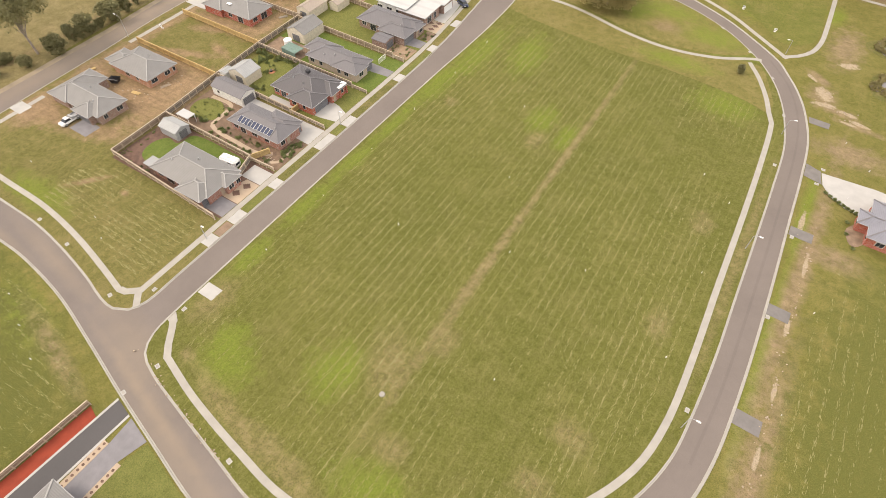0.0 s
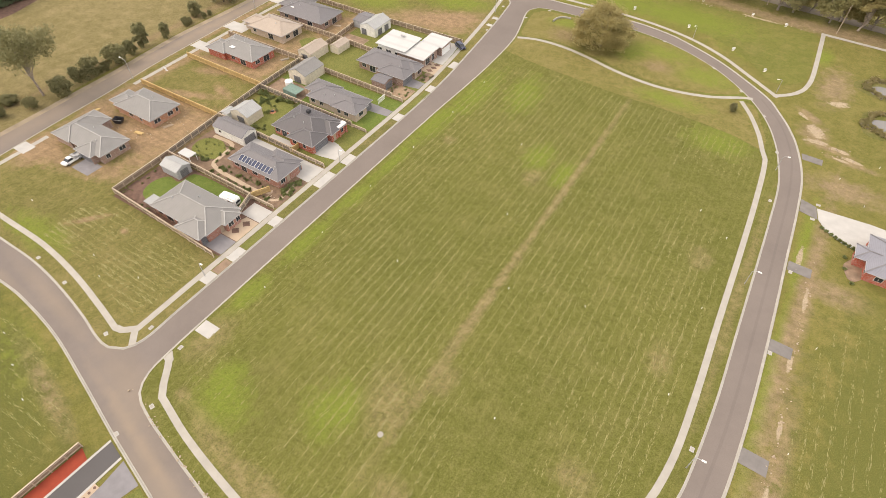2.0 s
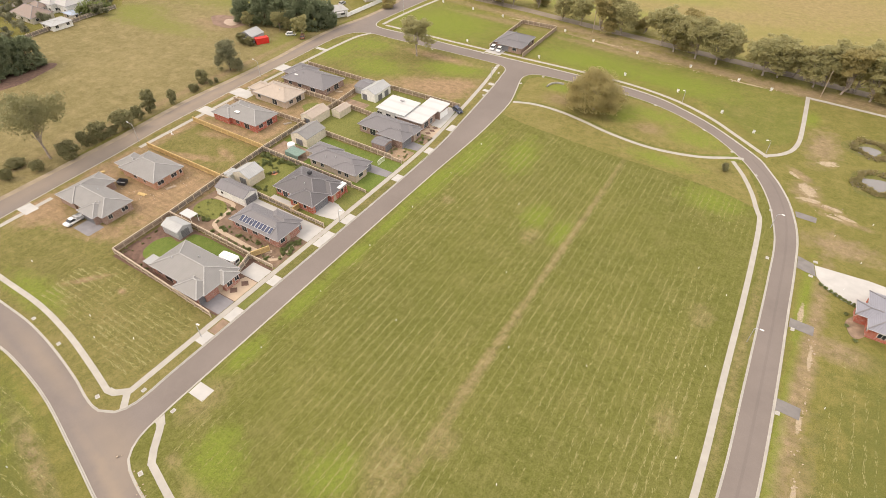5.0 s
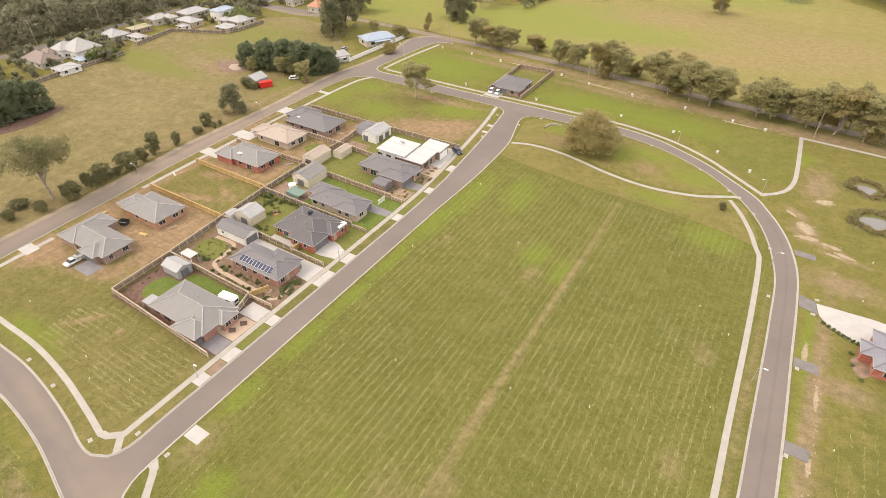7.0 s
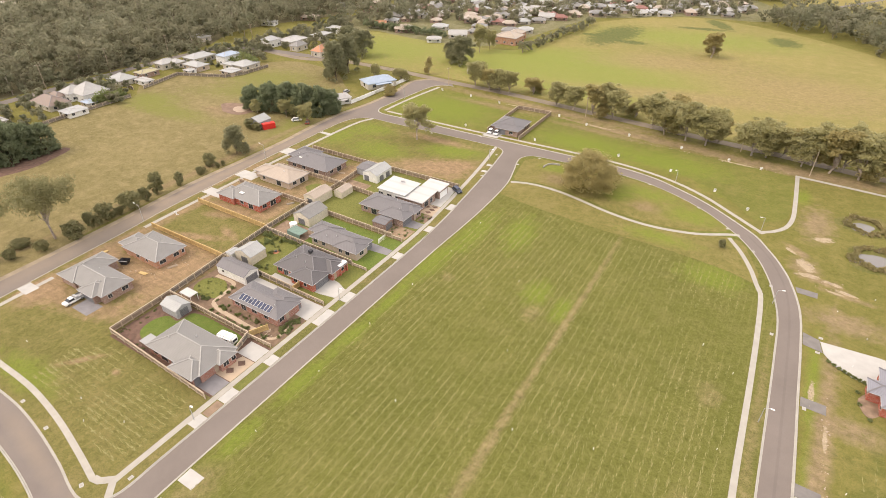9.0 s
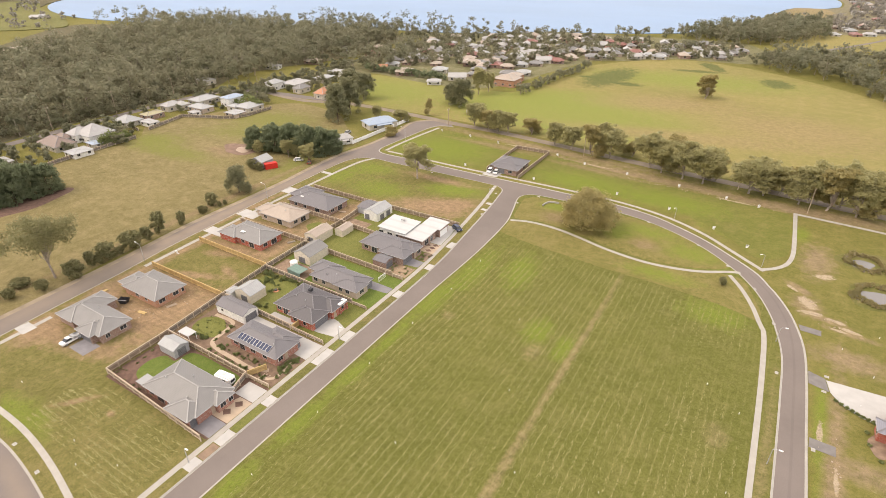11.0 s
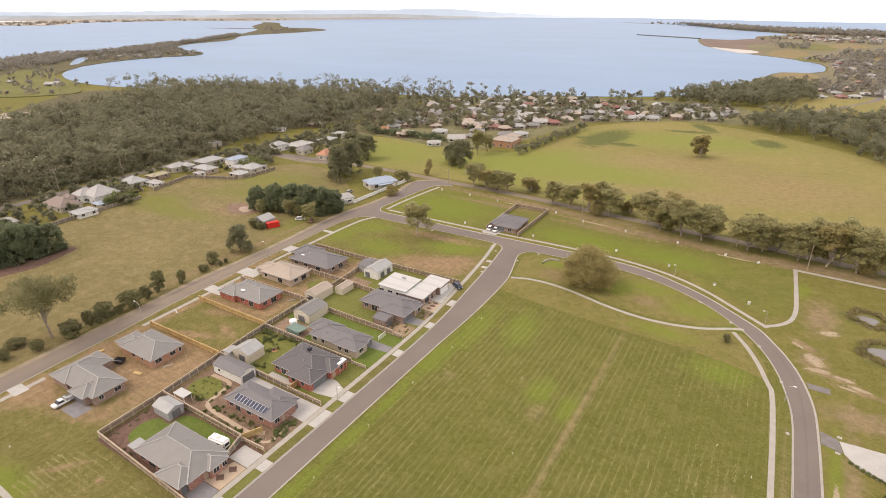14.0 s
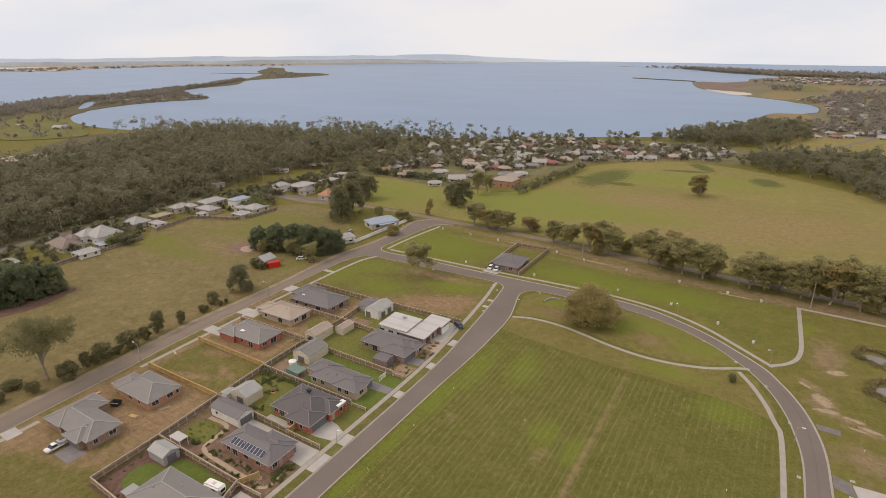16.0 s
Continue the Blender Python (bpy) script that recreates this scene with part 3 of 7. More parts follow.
def slab(line, z0, z1):
    """A flat body with the outline of a closed line; with z0 it has sides down to z0."""
    pts = [Vector(p) for p in line]
    n = len(pts)
    vs, _, fs, _, _, _ = delaunay_2d_cdt(pts, [(i, (i + 1) % n) for i in range(n)], [list(range(n))], 1, 1e-4)
    bm = bmesh.new()
    top = [bm.verts.new((v.x, v.y, z1)) for v in vs]
    for f in fs:
        bm.faces.new([top[i] for i in f])
    for f in bm.faces:
        f.normal_update()
        if f.normal.z < 0:
            f.normal_flip()
    if z0 is not None:
        rim = [e for e in bm.edges if e.is_boundary]
        r = bmesh.ops.extrude_edge_only(bm, edges=rim)
        for v in r["geom"]:
            if isinstance(v, bmesh.types.BMVert):
                v.co.z = z0
        bmesh.ops.recalc_face_normals(bm, faces=bm.faces[:])
    return bm


def setting(name, bm, material, label, category):
    return tagged(part(name, bm, material), label, category, kind="structure")


def path_strip(name, pts, width, z, material, label, category="footpath", step=2.0):
    line = smooth_line(pts, step)
    h = width / 2
    return setting(name, profile_strip(line, [(-h, z - 0.08), (-h, z), (h, z), (h, z - 0.08)]), material, label, category)


# ---------------------------------------------------------------- ground, lake, roads
setting("ground", slab([(-5200, -1500), (3500, -1500), (3500, 2640), (1607, 3270), (1138, 3426), (379, 3700), (96, 3837), (-353, 4145), (-749, 4474), (-1150, 4740), (-5200, 4740)], None, 0.0), M["ground"], "dry olive pasture grass with worn brown patches", "ground")

# kerb lines (the lip of the kerb on the road side)
BLOCK = smooth_line([(-146, 19.6), (-121, 19.6), (-112, 19.5), (-102, 18.4), (-91, 16.4), (-84.5, 14.8), (-81, 14.6), (-78.4, 15.9), (-77, 19), (-77, 26), (-77.0, 70), (-77.2, 110), (-78.0, 127), (-79.6, 142), (-81.2, 156),
                     (-83, 170), (-84.3, 178), (-85.6, 184), (-88.5, 186.2), (-93, 186.6), (-115, 186.4), (-140, 185.8), (-151, 185.6), (-157, 182), (-159.6, 174), (-159.5, 150), (-159, 126), (-157.9, 105), (-157.1, 86), (-155.3, 69), (-154, 51), (-152.9, 38), (-151.8, 27), (-149.6, 21.4)], 1.6, True)
FIELD = smooth_line([(-70.6, 26), (-70.7, 70), (-70.7, 112), (-70.4, 125), (-70.4, 140), (-71.6, 160), (-74.2, 171), (-76.2, 178), (-76.6, 182), (-74.6, 185.4), (-70, 186.6), (-60, 187), (-42, 187.7), (-29.4, 185.6), (-18.9, 181.4), (-8.8, 175.2), (-0, 167), (4.7, 161.1), (8.5, 154.6), (11.2, 148.1),
                     (13.1, 141.9), (15.4, 130), (16.0, 115), (16.3, 97), (16.5, 80), (16.7, 64), (16.3, 51), (15.5, 43), (13.0, 35), (8, 26), (-2, 14), (-14, 6), (-26, 3), (-36, 3.8), (-44, 5.4), (-58.5, 8.4), (-64.5, 9.9),
                     (-68.2, 11.6), (-70.1, 15), (-70.5, 20)], 1.6, True)
OUTER = smooth_line([(-160, 12.3), (-114, 12.5), (-106, 12.4), (-92.4, 10.7), (-79, 7.5), (-66, 4.1), (-53, 1.0), (-43.4, -1.2), (-28, -3.5), (-10, -1), (4, 8), (14, 22), (20, 37), (21.8, 46.4), (22.4, 58), (22.5, 70), (22.2, 87.5), (21.7, 104.5),
                     (21.2, 122.6), (20.2, 136), (17.2, 148.2), (13.7, 156.6), (10.6, 162), (7, 167.6), (-0.3, 174.3), (-10, 181.9), (-20.3, 187.7), (-28.9, 191.5), (-41.8, 193.9), (-64, 194.2), (-82, 194), (-110, 193.6), (-135, 193.9), (-149, 193.4), (-153.6, 194.4), (-156, 198), (-156, 206), (-155, 222), (-153.4, 238), (-150, 243.5), (-144, 245)], 1.6)
WEST = smooth_line([(-150, 252), (-160, 248), (-166, 241), (-163.6, 222), (-163.9, 200), (-166.4, 182), (-166.3, 164), (-165, 146), (-164.7, 125), (-165, 105), (-164, 90), (-162.5, 76), (-161.7, 60), (-161, 46), (-160.6, 36), (-160, 10), (-159, -40)], 3)
road = OUTER + WEST + [(-152, -40), (-152, 5)]
setting("road", slab(road, None, 0.03), M["asphalt"], "worn grey asphalt street with pale dust", "road")
setting("verge_block", slab(BLOCK, 0.02, 0.15), M["block"], "rough mown grass of the house lots", "grass")
setting("field", slab(FIELD, 0.02, 0.15), M["field"], "mown green field with rows of cuttings and bare strips", "field")

KERB = [(-0.02, 0.02), (-0.02, 0.17), (0.16, 0.185), (0.24, 0.06), (0.44, 0.045)]
KERB_L = [(-o, z) for o, z in KERB]
setting("kerb_block", profile_strip(BLOCK, KERB, True), M["concrete"], "pale concrete kerb and channel round the house block", "kerb")
setting("kerb_field", profile_strip(FIELD, KERB_L, True), M["concrete"], "pale concrete kerb and channel round the field", "kerb")
setting("kerb_outer", profile_strip(OUTER, [(0.1, 0.0), (0.02, 0.17), (-0.16, 0.185), (-0.24, 0.06), (-0.44, 0.045)]), M["concrete"], "pale concrete kerb and channel of the outer street edge", "kerb")

# footpaths
Z_TOP = 0.15
path_strip("footpath_block", [(-150, 23.4), (-129, 23.3), (-115, 23.2), (-102, 21.7), (-90, 19.3), (-83.2, 17.7)], 1.15, Z_TOP + 0.02, M["concrete"], "pale concrete footpath along a grass verge")
path_strip("footpath_corner", [(-83.4, 17.9), (-82.0, 18.1), (-79.8, 19.9)], 1.4, Z_TOP + 0.024, M["concrete"], "short concrete footpath link at the street corner")
path_strip("footpath_lots", [(-79.8, 19.4), (-79.9, 40), (-80.0, 80), (-80.3, 115), (-81.4, 129), (-83.0, 143), (-84.6, 156), (-86.6, 170), (-88.4, 180), (-89.6, 186.2)], 1.3, Z_TOP + 0.02, M["concrete"], "pale concrete footpath in front of the house lots")
path_strip("footpath_ramp", [(-79.7, 19.2), (-77.6, 17.0)], 1.3, Z_TOP + 0.028, M["concrete"], "concrete kerb ramp at the street corner")
path_strip("footpath_back_street", [(-152.8, 75), (-153.4, 95), (-153.8, 110), (-154.4, 130), (-154.2, 150), (-154, 168), (-153, 180), (-150.4, 186)], 1.4, Z_TOP + 0.02, M["concrete"], "pale concrete footpath along the back street")
path_strip("footpath_new_house", [(-149.4, 24.5), (-149.8, 34), (-150.2, 46.5)], 1.4, Z_TOP + 0.02, M["concrete"], "pale concrete footpath beside a building site")
path_strip("footpath_field_corner", [(-69.4, 18.6), (-68.4, 17.6), (-66.2, 14.8), (-64.2, 12.8)], 1.3, Z_TOP + 0.024, M["concrete"], "concrete footpath link at the field corner")
path_strip("footpath_field", [(-64.4, 13.0), (-55, 10.3), (-42.2, 7.9), (-31, 6.6), (-18, 8.6), (-4, 17.5), (6, 28.5), (11.4, 38.5), (13.3, 48), (13.6, 60), (13.1, 81), (12.7, 102), (12.0, 124), (11.0, 138), (9.6, 141.7), (7.6, 147.9), (3.8, 156.3), (0, 162.4)], 1.2, Z_TOP + 0.02, M["concrete"], "pale concrete footpath round the mown field")
path_strip("footpath_park", [(-71.2, 161.6), (-66, 163.6), (-60.5, 164.1), (-54, 163.6), (-47.5, 162.1), (-34.7, 158.4), (-21.9, 157), (-9.2, 159.5), (0.6, 164.8), (2.6, 165.4)], 1.25, Z_TOP + 0.024, M["concrete"], "curving concrete footpath through the reserve")
path_strip("footpath_outer", [(8.5, 170.4), (6.1, 172.3), (-0.8, 178), (-10.8, 186), (-21.2, 191.7), (-31.9, 195.1), (-44.9, 197.1), (-65, 197.6), (-85, 197.2), (-110, 196.8), (-135, 197), (-151, 197.2)], 1.3, 0.06, M["concrete"], "pale concrete footpath along the outer street")
path_strip("footpath_reserve", [(7.0, 170.6), (10.8, 173.4), (13.8, 177.8), (15.2, 184), (15.4, 192), (14.6, 219.6)], 1.3, 0.064, M["concrete"], "pale concrete footpath turning towards the tree row")
path_strip("footpath_trees", [(13.9, 219.8), (26, 219.2), (45, 218), (75, 215)], 1.4, 0.068, M["concrete"], "narrow concrete footpath beside the tree row")
path_strip("footpath_stub", [(-152.6, 197.4), (-152.6, 206), (-151.6, 222), (-149.6, 240)], 1.4, 0.064, M["concrete"], "pale concrete footpath beside the stub street")
path_strip("track", [(90, 232), (39, 233), (8, 237), (-30, 240.5), (-75, 245), (-112, 249), (-147, 250.5), (-188, 253), (-225, 252), (-248, 244), (-284, 246)], 5.0, 0.05, M["dirt_road"], "pale dirt track along the tree row", "track", 4.0)
path_strip("village_street", [(-232, 254), (-252, 250), (-272, 248), (-296, 243), (-309, 233), (-314, 215), (-315.5, 190), (-314.5, 160), (-314, 130), (-313, 103), (-308, 60)], 6.2, 0.056, M["asphalt_old"], "old grey village street", "road", 4.0)


def patch(name, pts, z, material, label, category, thick=0.06):
    return setting(name, slab(pts, z - thick, z), material, label, category)


def rect(x0, x1, y0, y1):
    return [(x0, y0), (x1, y0), (x1, y1), (x0, y1)]


def blob(cx, cy, rx, ry, seed, n=28, rough=0.12):
    r = random.Random(seed)
    ph = [r.uniform(0, 6.28) for _ in range(4)]
    out = []
    for i in range(n):
        a = 2 * math.pi * i / n
        k = 1 + rough * (math.sin(2 * a + ph[0]) + 0.6 * math.sin(3 * a + ph[1]) + 0.4 * math.sin(5 * a + ph[2]))
        out.append((cx + rx * k * math.cos(a), cy + ry * k * math.sin(a)))
    return out


Z1, Z2, Z3 = 0.162, 0.170, 0.178
# driveway crossings over the verge of the front street
for i, (y0, y1) in enumerate(((34.2, 37.2), (41.4, 45.2), (53.6, 56.6), (69.0, 75.0), (79.2, 83.2), (101.4, 104.6), (118.2, 121.4), (133.0, 136.8), (163.5, 165.0), (169.0, 170.6))):
    dx = 0 if y0 < 112 else -0.3 if y0 < 125 else -1.6 if y0 < 150 else -5.0 if y0 < 167 else -5.8
    patch(f"crossing_{i + 1}", rect(-79.2 + dx, -77.05 + dx, y0, y1), Z1 + 0.012, M["concrete_new"], "pale concrete driveway crossing over the verge", "driveway")
for i, (x0, x1, y0, y1) in enumerate(((-153.0, -148.6, 38.8, 42.2), (-157.3, -149.0, 99.6, 103.6), (-158.2, -149.6, 114.4, 119.2), (-159.2, -150.4, 137.4, 142.4), (-159.4, -153.6, 160.6, 162.4))):
    patch(f"back_crossing_{i + 1}", rect(x0, x1, y0, y1), Z1 + 0.012, M["concrete_new"], "pale concrete driveway crossing", "driveway")
patch("footpath_field_ramp", [(-68.2, 17.6), (-70.4, 18.2), (-70.4, 20.2), (-68.6, 19.0)], Z1 + 0.016, M["concrete"], "concrete kerb ramp at the field corner", "footpath")
patch("field_pad", rect(-70.4, -66.7, 25.4, 28.2), Z2, M["concrete_new"], "square concrete pad at the field edge", "pad")
# worn verge strips
patch("verge_strip_1", rect(-79.0, -77.1, 37.4, 41.2), Z1, M["soil"], "bare soil verge strip", "verge")
for i, (y0, y1) in enumerate(((45.4, 53.4), (56.8, 68.8), (75.3, 79.0), (83.4, 101.2), (104.8, 117.8))):
    patch(f"verge_strip_{i + 2}", rect(-79.0, -77.1, y0, y1), Z1, M["lawn"] if i % 2 == 0 else M["verge"], "green mown grass verge strip", "verge")
# lots behind the front street
patch("yard_1", rect(-115.9, -80.8, 41.0, 57.7), Z1, M["mulch"], "dark mulched yard inside the fence", "yard")
patch("lawn_1", smooth_line([(-112.3, 49.5), (-111.2, 45.6), (-107.5, 44.2), (-103, 45), (-95, 50), (-88.5, 52.4), (-88.6, 56.4), (-95, 57.2), (-106, 56.6), (-107, 52.6), (-110.6, 52.6)], 0.8, True), Z2, M["lawn_bright"], "rounded green back lawn", "lawn")
patch("drive_1", rect(-87.5, -80.7, 41.5, 45.8), Z3, M["exposed"], "grey exposed aggregate driveway", "driveway")
patch("patio_1", [(-86.5, 46.0), (-80.7, 46.0), (-80.7, 52.6), (-84.4, 52.6)], Z3, M["tan_path"], "tan paved front yard", "patio")
patch("parking_1", rect(-86.4, -80.7, 52.8, 57.0), Z3, M["concrete_new"], "pale concrete parking area", "driveway")
for i, (x, y) in enumerate(((-83.4, 48.2), (-82.9, 51.0))):
    patch(f"planter_bed_{i + 1}", [(x - 1.15, y), (x, y - 1.0), (x + 1.15, y), (x, y + 1.0)], Z3 + 0.012, M["mulch"], "dark diamond shaped planting bed", "garden bed")
patch("yard_2", rect(-116.5, -80.8, 58.3, 75.3), Z1, M["garden_soil"], "brown garden soil of a planted yard", "yard")
patch("vegetable_patch", blob(-110.8, 65.6, 5.0, 3.9, 9, rough=0.05), Z2, M["lawn"], "square weedy green vegetable patch", "lawn")
patch("drive_2", [(-104, 72.2), (-91, 72.2), (-90.5, 69.6), (-80.7, 69.0), (-80.7, 75.0), (-104, 75.2)], Z3, M["concrete_new"], "wide pale concrete driveway", "driveway")
path_strip("garden_path_long", [(-114, 70), (-107, 69.8), (-106, 66), (-105, 61.6), (-95, 60.4), (-88, 60.4), (-85.5, 62)], 1.1, Z3, M["tan_path"], "tan gravel garden path", "path", 1.0)
path_strip("garden_path_front", [(-85, 59.2), (-82.6, 60.5), (-82.4, 64), (-83, 67)], 0.8, Z3, M["tan_path"], "curving tan garden path", "path", 1.0)
patch("yard_3", rect(-117.5, -80.8, 76.2, 92.6), Z1, M["lawn"], "green yard lawn round a brick house", "lawn")
patch("drive_3", [(-88.5, 78.2), (-85, 78.4), (-80.7, 79.2), (-80.7, 83.2), (-84, 84.6), (-88.5, 85.4)], Z3, M["concrete_new"], "pale concrete driveway", "driveway")
patch("side_path_3", rect(-101.5, -93, 77.2, 79.0), Z3, M["concrete_new"], "pale concrete side path", "path")
patch("yard_4", rect(-119.0, -80.8, 93.4, 109.4), Z1, M["lawn_bright"], "bright green yard lawn", "lawn")
patch("drive_4", [(-88.5, 101.0), (-80.9, 101.6), (-80.9, 104.4), (-88.5, 104.6)], Z3, M["exposed"], "grey exposed aggregate driveway", "driveway")
patch("yard_soil_4", rect(-119.0, -106, 94.0, 101.0), Z2, M["soil"], "bare soil corner of a yard", "yard")
patch("yard_5", rect(-119.6, -81.2, 110.2, 127.0), Z1, M["lawn"], "green yard lawn", "lawn")
patch("drive_5", [(-89, 116.6), (-81.3, 117.8), (-81.3, 121.2), (-89, 121.6)], Z3, M["exposed"], "grey exposed aggregate driveway", "driveway")
patch("garden_5", rect(-88.6, -81.3, 110.8, 116.4), Z2, M["builders_soil"], "stony front garden bed", "garden bed")
patch("garden_5_north", rect(-84.4, -81.3, 122.0, 126.6), Z2, M["soil"], "planted front garden bed", "garden bed")
patch("yard_6", rect(-119.5, -82.4, 127.6, 146.6), Z1, M["lawn"], "green yard lawn", "lawn")
patch("drive_6", [(-87.5, 133.0), (-82.6, 133.0), (-83.4, 140), (-84.6, 146.6), (-89.5, 146.6), (-89.5, 137.5)], Z3, M["concrete_new"], "wide pale concrete driveway", "driveway")
patch("patio_6", [(-88, 126.8), (-81.8, 126.8), (-82.3, 132.8), (-88, 132.8)], Z3, M["tan_path"], "tan paved front yard", "patio")
for i, (x, y) in enumerate(((-84.2, 128.2), (-84.0, 130.2), (-83.9, 132.1), (-86.4, 131.2))):
    patch(f"front_bed_{i + 1}", [(x - 1.2, y), (x, y - 0.75), (x + 1.2, y), (x, y + 0.75)], Z3 + 0.012, M["mulch"], "dark diamond shaped planting bed", "garden bed")
patch("yard_soil_6", rect(-119.8, -111, 127.8, 133.5), Z2, M["soil"], "bare soil corner of a yard", "yard")
# lots on the back street
patch("slab_11", rect(-133.6, -127.4, 42.2, 46.4), Z2, M["exposed"], "grey gravel hardstand beside a new house", "driveway")
patch("lawn_7", blob(-126, 121.5, 3.6, 3.6, 12), Z2, M["lawn"], "small patch of green lawn", "lawn")
# the eastern side: driveways off the curved street
for i, (y0, y1, x1) in enumerate(((54.4, 57.4, 26.7), (79.2, 82.0, 26.4), (102.0, 104.8, 26.6), (143.5, 146.0, 26.0))):
    patch(f"gravel_crossing_{i + 1}", [(22.0 if i < 3 else 19.0, y0), (x1 if i < 3 else 23.6, y0 - 0.2), (x1 if i < 3 else 23.6, y1 - 0.2), (22.0 if i < 3 else 18.5, y1)], 0.05, M["gravel"], "grey gravel driveway crossing", "driveway")
patch("gravel_crossing_house", [(21.4, 122.6), (25.4, 121.6), (24.6, 126.0), (21.2, 127.2)], 0.05, M["gravel"], "grey gravel driveway crossing", "driveway")
patch("house_apron", [(24.8, 125.6), (36, 126.3), (40, 126.0), (40, 118), (34.4, 115.6), (31, 116.4), (27.6, 118.6), (25.6, 121.6)], 0.066, M["concrete_new"], "large pale concrete driveway apron", "driveway")
patch("house_bed", blob(34.4, 109.6, 2.4, 3.4, 15), 0.05, M["soil"], "dark garden bed round a brick house", "garden bed")
# the southern lot with its drives
patch("red_bed", [(-69.3, -20), (-66.7, -20), (-65.4, -0.6), (-68.0, 0.2)], 0.06, M["red_mulch"], "red mulched garden strip", "garden bed")
patch("drive_south", [(-66.3, -20), (-62.3, -20), (-61.5, 2.6), (-65.0, 3.4)], 0.05, M["asphalt_new"], "dark new asphalt driveway with white edging", "driveway")
patch("drive_south_edge", [(-66.7, -20), (-66.3, -20), (-64.95, 3.4), (-65.35, 3.5)], 0.075, M["concrete_new"], "white concrete driveway edging", "edging")
patch("drive_south_edge_east", [(-62.3, -20), (-61.9, -20), (-61.1, 2.5), (-61.5, 2.6)], 0.075, M["concrete_new"], "white concrete driveway edging", "edging")
patch("south_parking", [(-61.6, -20), (-56.4, -20), (-56.6, -3.2), (-55.4, 1.2), (-60.6, 2.4), (-60.2, -2)], 0.045, M["exposed"], "grey exposed aggregate parking area", "driveway")
patch("south_lawn", [(-56.0, -20), (-40, -20), (-41, -2.2), (-55.0, 1.0), (-55.9, -2.6)], 0.045, M["lawn"], "green front lawn", "lawn")
for k, (x0, x1, y0, y1) in enumerate(((-61.3, -60.2, -11, -2.2), (-56.6, -55.7, -11, -3.4))):
    patch(f"paver_border_{k + 1}", rect(x0, x1, y0, y1), 0.085, M["tan_path"], "tan paved border with planting holes", "edging")
    for j in range(9 if k == 0 else 7):
        patch(f"planting_hole_{k * 9 + j + 1}", blob((x0 + x1) / 2, y0 + 0.8 + j * 0.95, 0.24, 0.24, j, 10, 0.05), 0.097, M["mulch"], "round planting hole in the border", "garden bed")
setting("road_shoulder", profile_strip(WEST, [(-0.1, 0.034), (0.4, 0.05), (1.5, 0.045), (2.0, 0.0)]), M["shoulder"], "pale gravel shoulder of the back street", "shoulder")
path_strip("road_seam", [(18.6, 44), (19.5, 60), (19.4, 85), (18.9, 110), (18.2, 130), (16.2, 144), (11.4, 157), (4.6, 167)], 0.5, 0.036, M["asphalt_seam"], "darker lengthwise seam in the asphalt", "road", 2.0)
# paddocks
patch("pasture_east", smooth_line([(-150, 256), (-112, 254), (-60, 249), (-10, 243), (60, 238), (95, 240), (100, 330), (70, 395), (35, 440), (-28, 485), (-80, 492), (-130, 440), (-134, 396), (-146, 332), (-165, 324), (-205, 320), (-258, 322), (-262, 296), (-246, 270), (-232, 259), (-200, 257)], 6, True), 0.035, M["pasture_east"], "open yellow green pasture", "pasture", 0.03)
patch("pasture_west", smooth_line([(-164.5, 30), (-165.6, 70), (-167.6, 110), (-167.8, 150), (-169, 176), (-171, 200), (-192, 216), (-212, 232), (-250, 236), (-272, 202), (-286, 166), (-268, 146), (-270, 104), (-264, 60), (-250, 28)], 6, True), 0.018, M["pasture_west"], "dry tan paddock grass", "pasture", 0.016)
RESERVE = [(-70.9, 152)] + smooth_line([(-70.9, 152), (-62.5, 150), (-47, 148.2), (-30, 146.6), (-15, 146.2), (2.5, 144), (10.0, 141.2)], 3) + [(9.6, 147)] + smooth_line([(7.6, 152.4), (2.6, 162.2), (-9, 160.4), (-21.9, 157.9), (-34.7, 159.3), (-47.5, 163), (-54, 164.6), (-60.5, 165.1), (-70.9, 162.4)], 3)
patch("reserve_south", RESERVE, 0.158, M["reserve"], "tan worn grass strip beside the mown field", "grass", 0.01)
patch("reserve_north", smooth_line([(-70.6, 164), (-60.5, 166), (-47.5, 164), (-34.7, 160.3), (-21.9, 159), (-9.2, 161.5), (-1, 167), (-9, 175.4), (-20, 182), (-31, 185.2), (-45, 186), (-62, 185.4), (-72, 184.4), (-74.4, 181), (-73, 172)], 2.5, True), 0.158, M["reserve"], "worn olive grass of a small reserve", "grass", 0.01)
patch("woodland_floor", smooth_line([(-320, 60), (-320.5, 130), (-321, 200), (-324, 240), (-338, 266), (-335, 300), (-318, 345), (-318, 410), (-335, 472), (-416, 468), (-520, 438), (-610, 392), (-700, 350), (-600, 214), (-540, 150), (-470, 60), (-400, 30)], 12, True), 0.045, M["woodland_floor"], "dark leaf litter under the gum woodland", "ground", 0.03)
patch("village_ground", smooth_line([(-300, 258), (-296, 310), (-305, 400), (-300, 470), (-345, 480), (-330, 506), (-280, 532), (-232, 573), (-170, 588), (-110, 600), (-40, 600), (-20, 510), (-82, 494), (-115, 466), (-138, 450), (-150, 400), (-165, 335), (-200, 312), (-262, 325), (-280, 262)], 8, True), 0.025, M["village_ground"], "mixed gardens and verges of the village", "ground", 0.02)
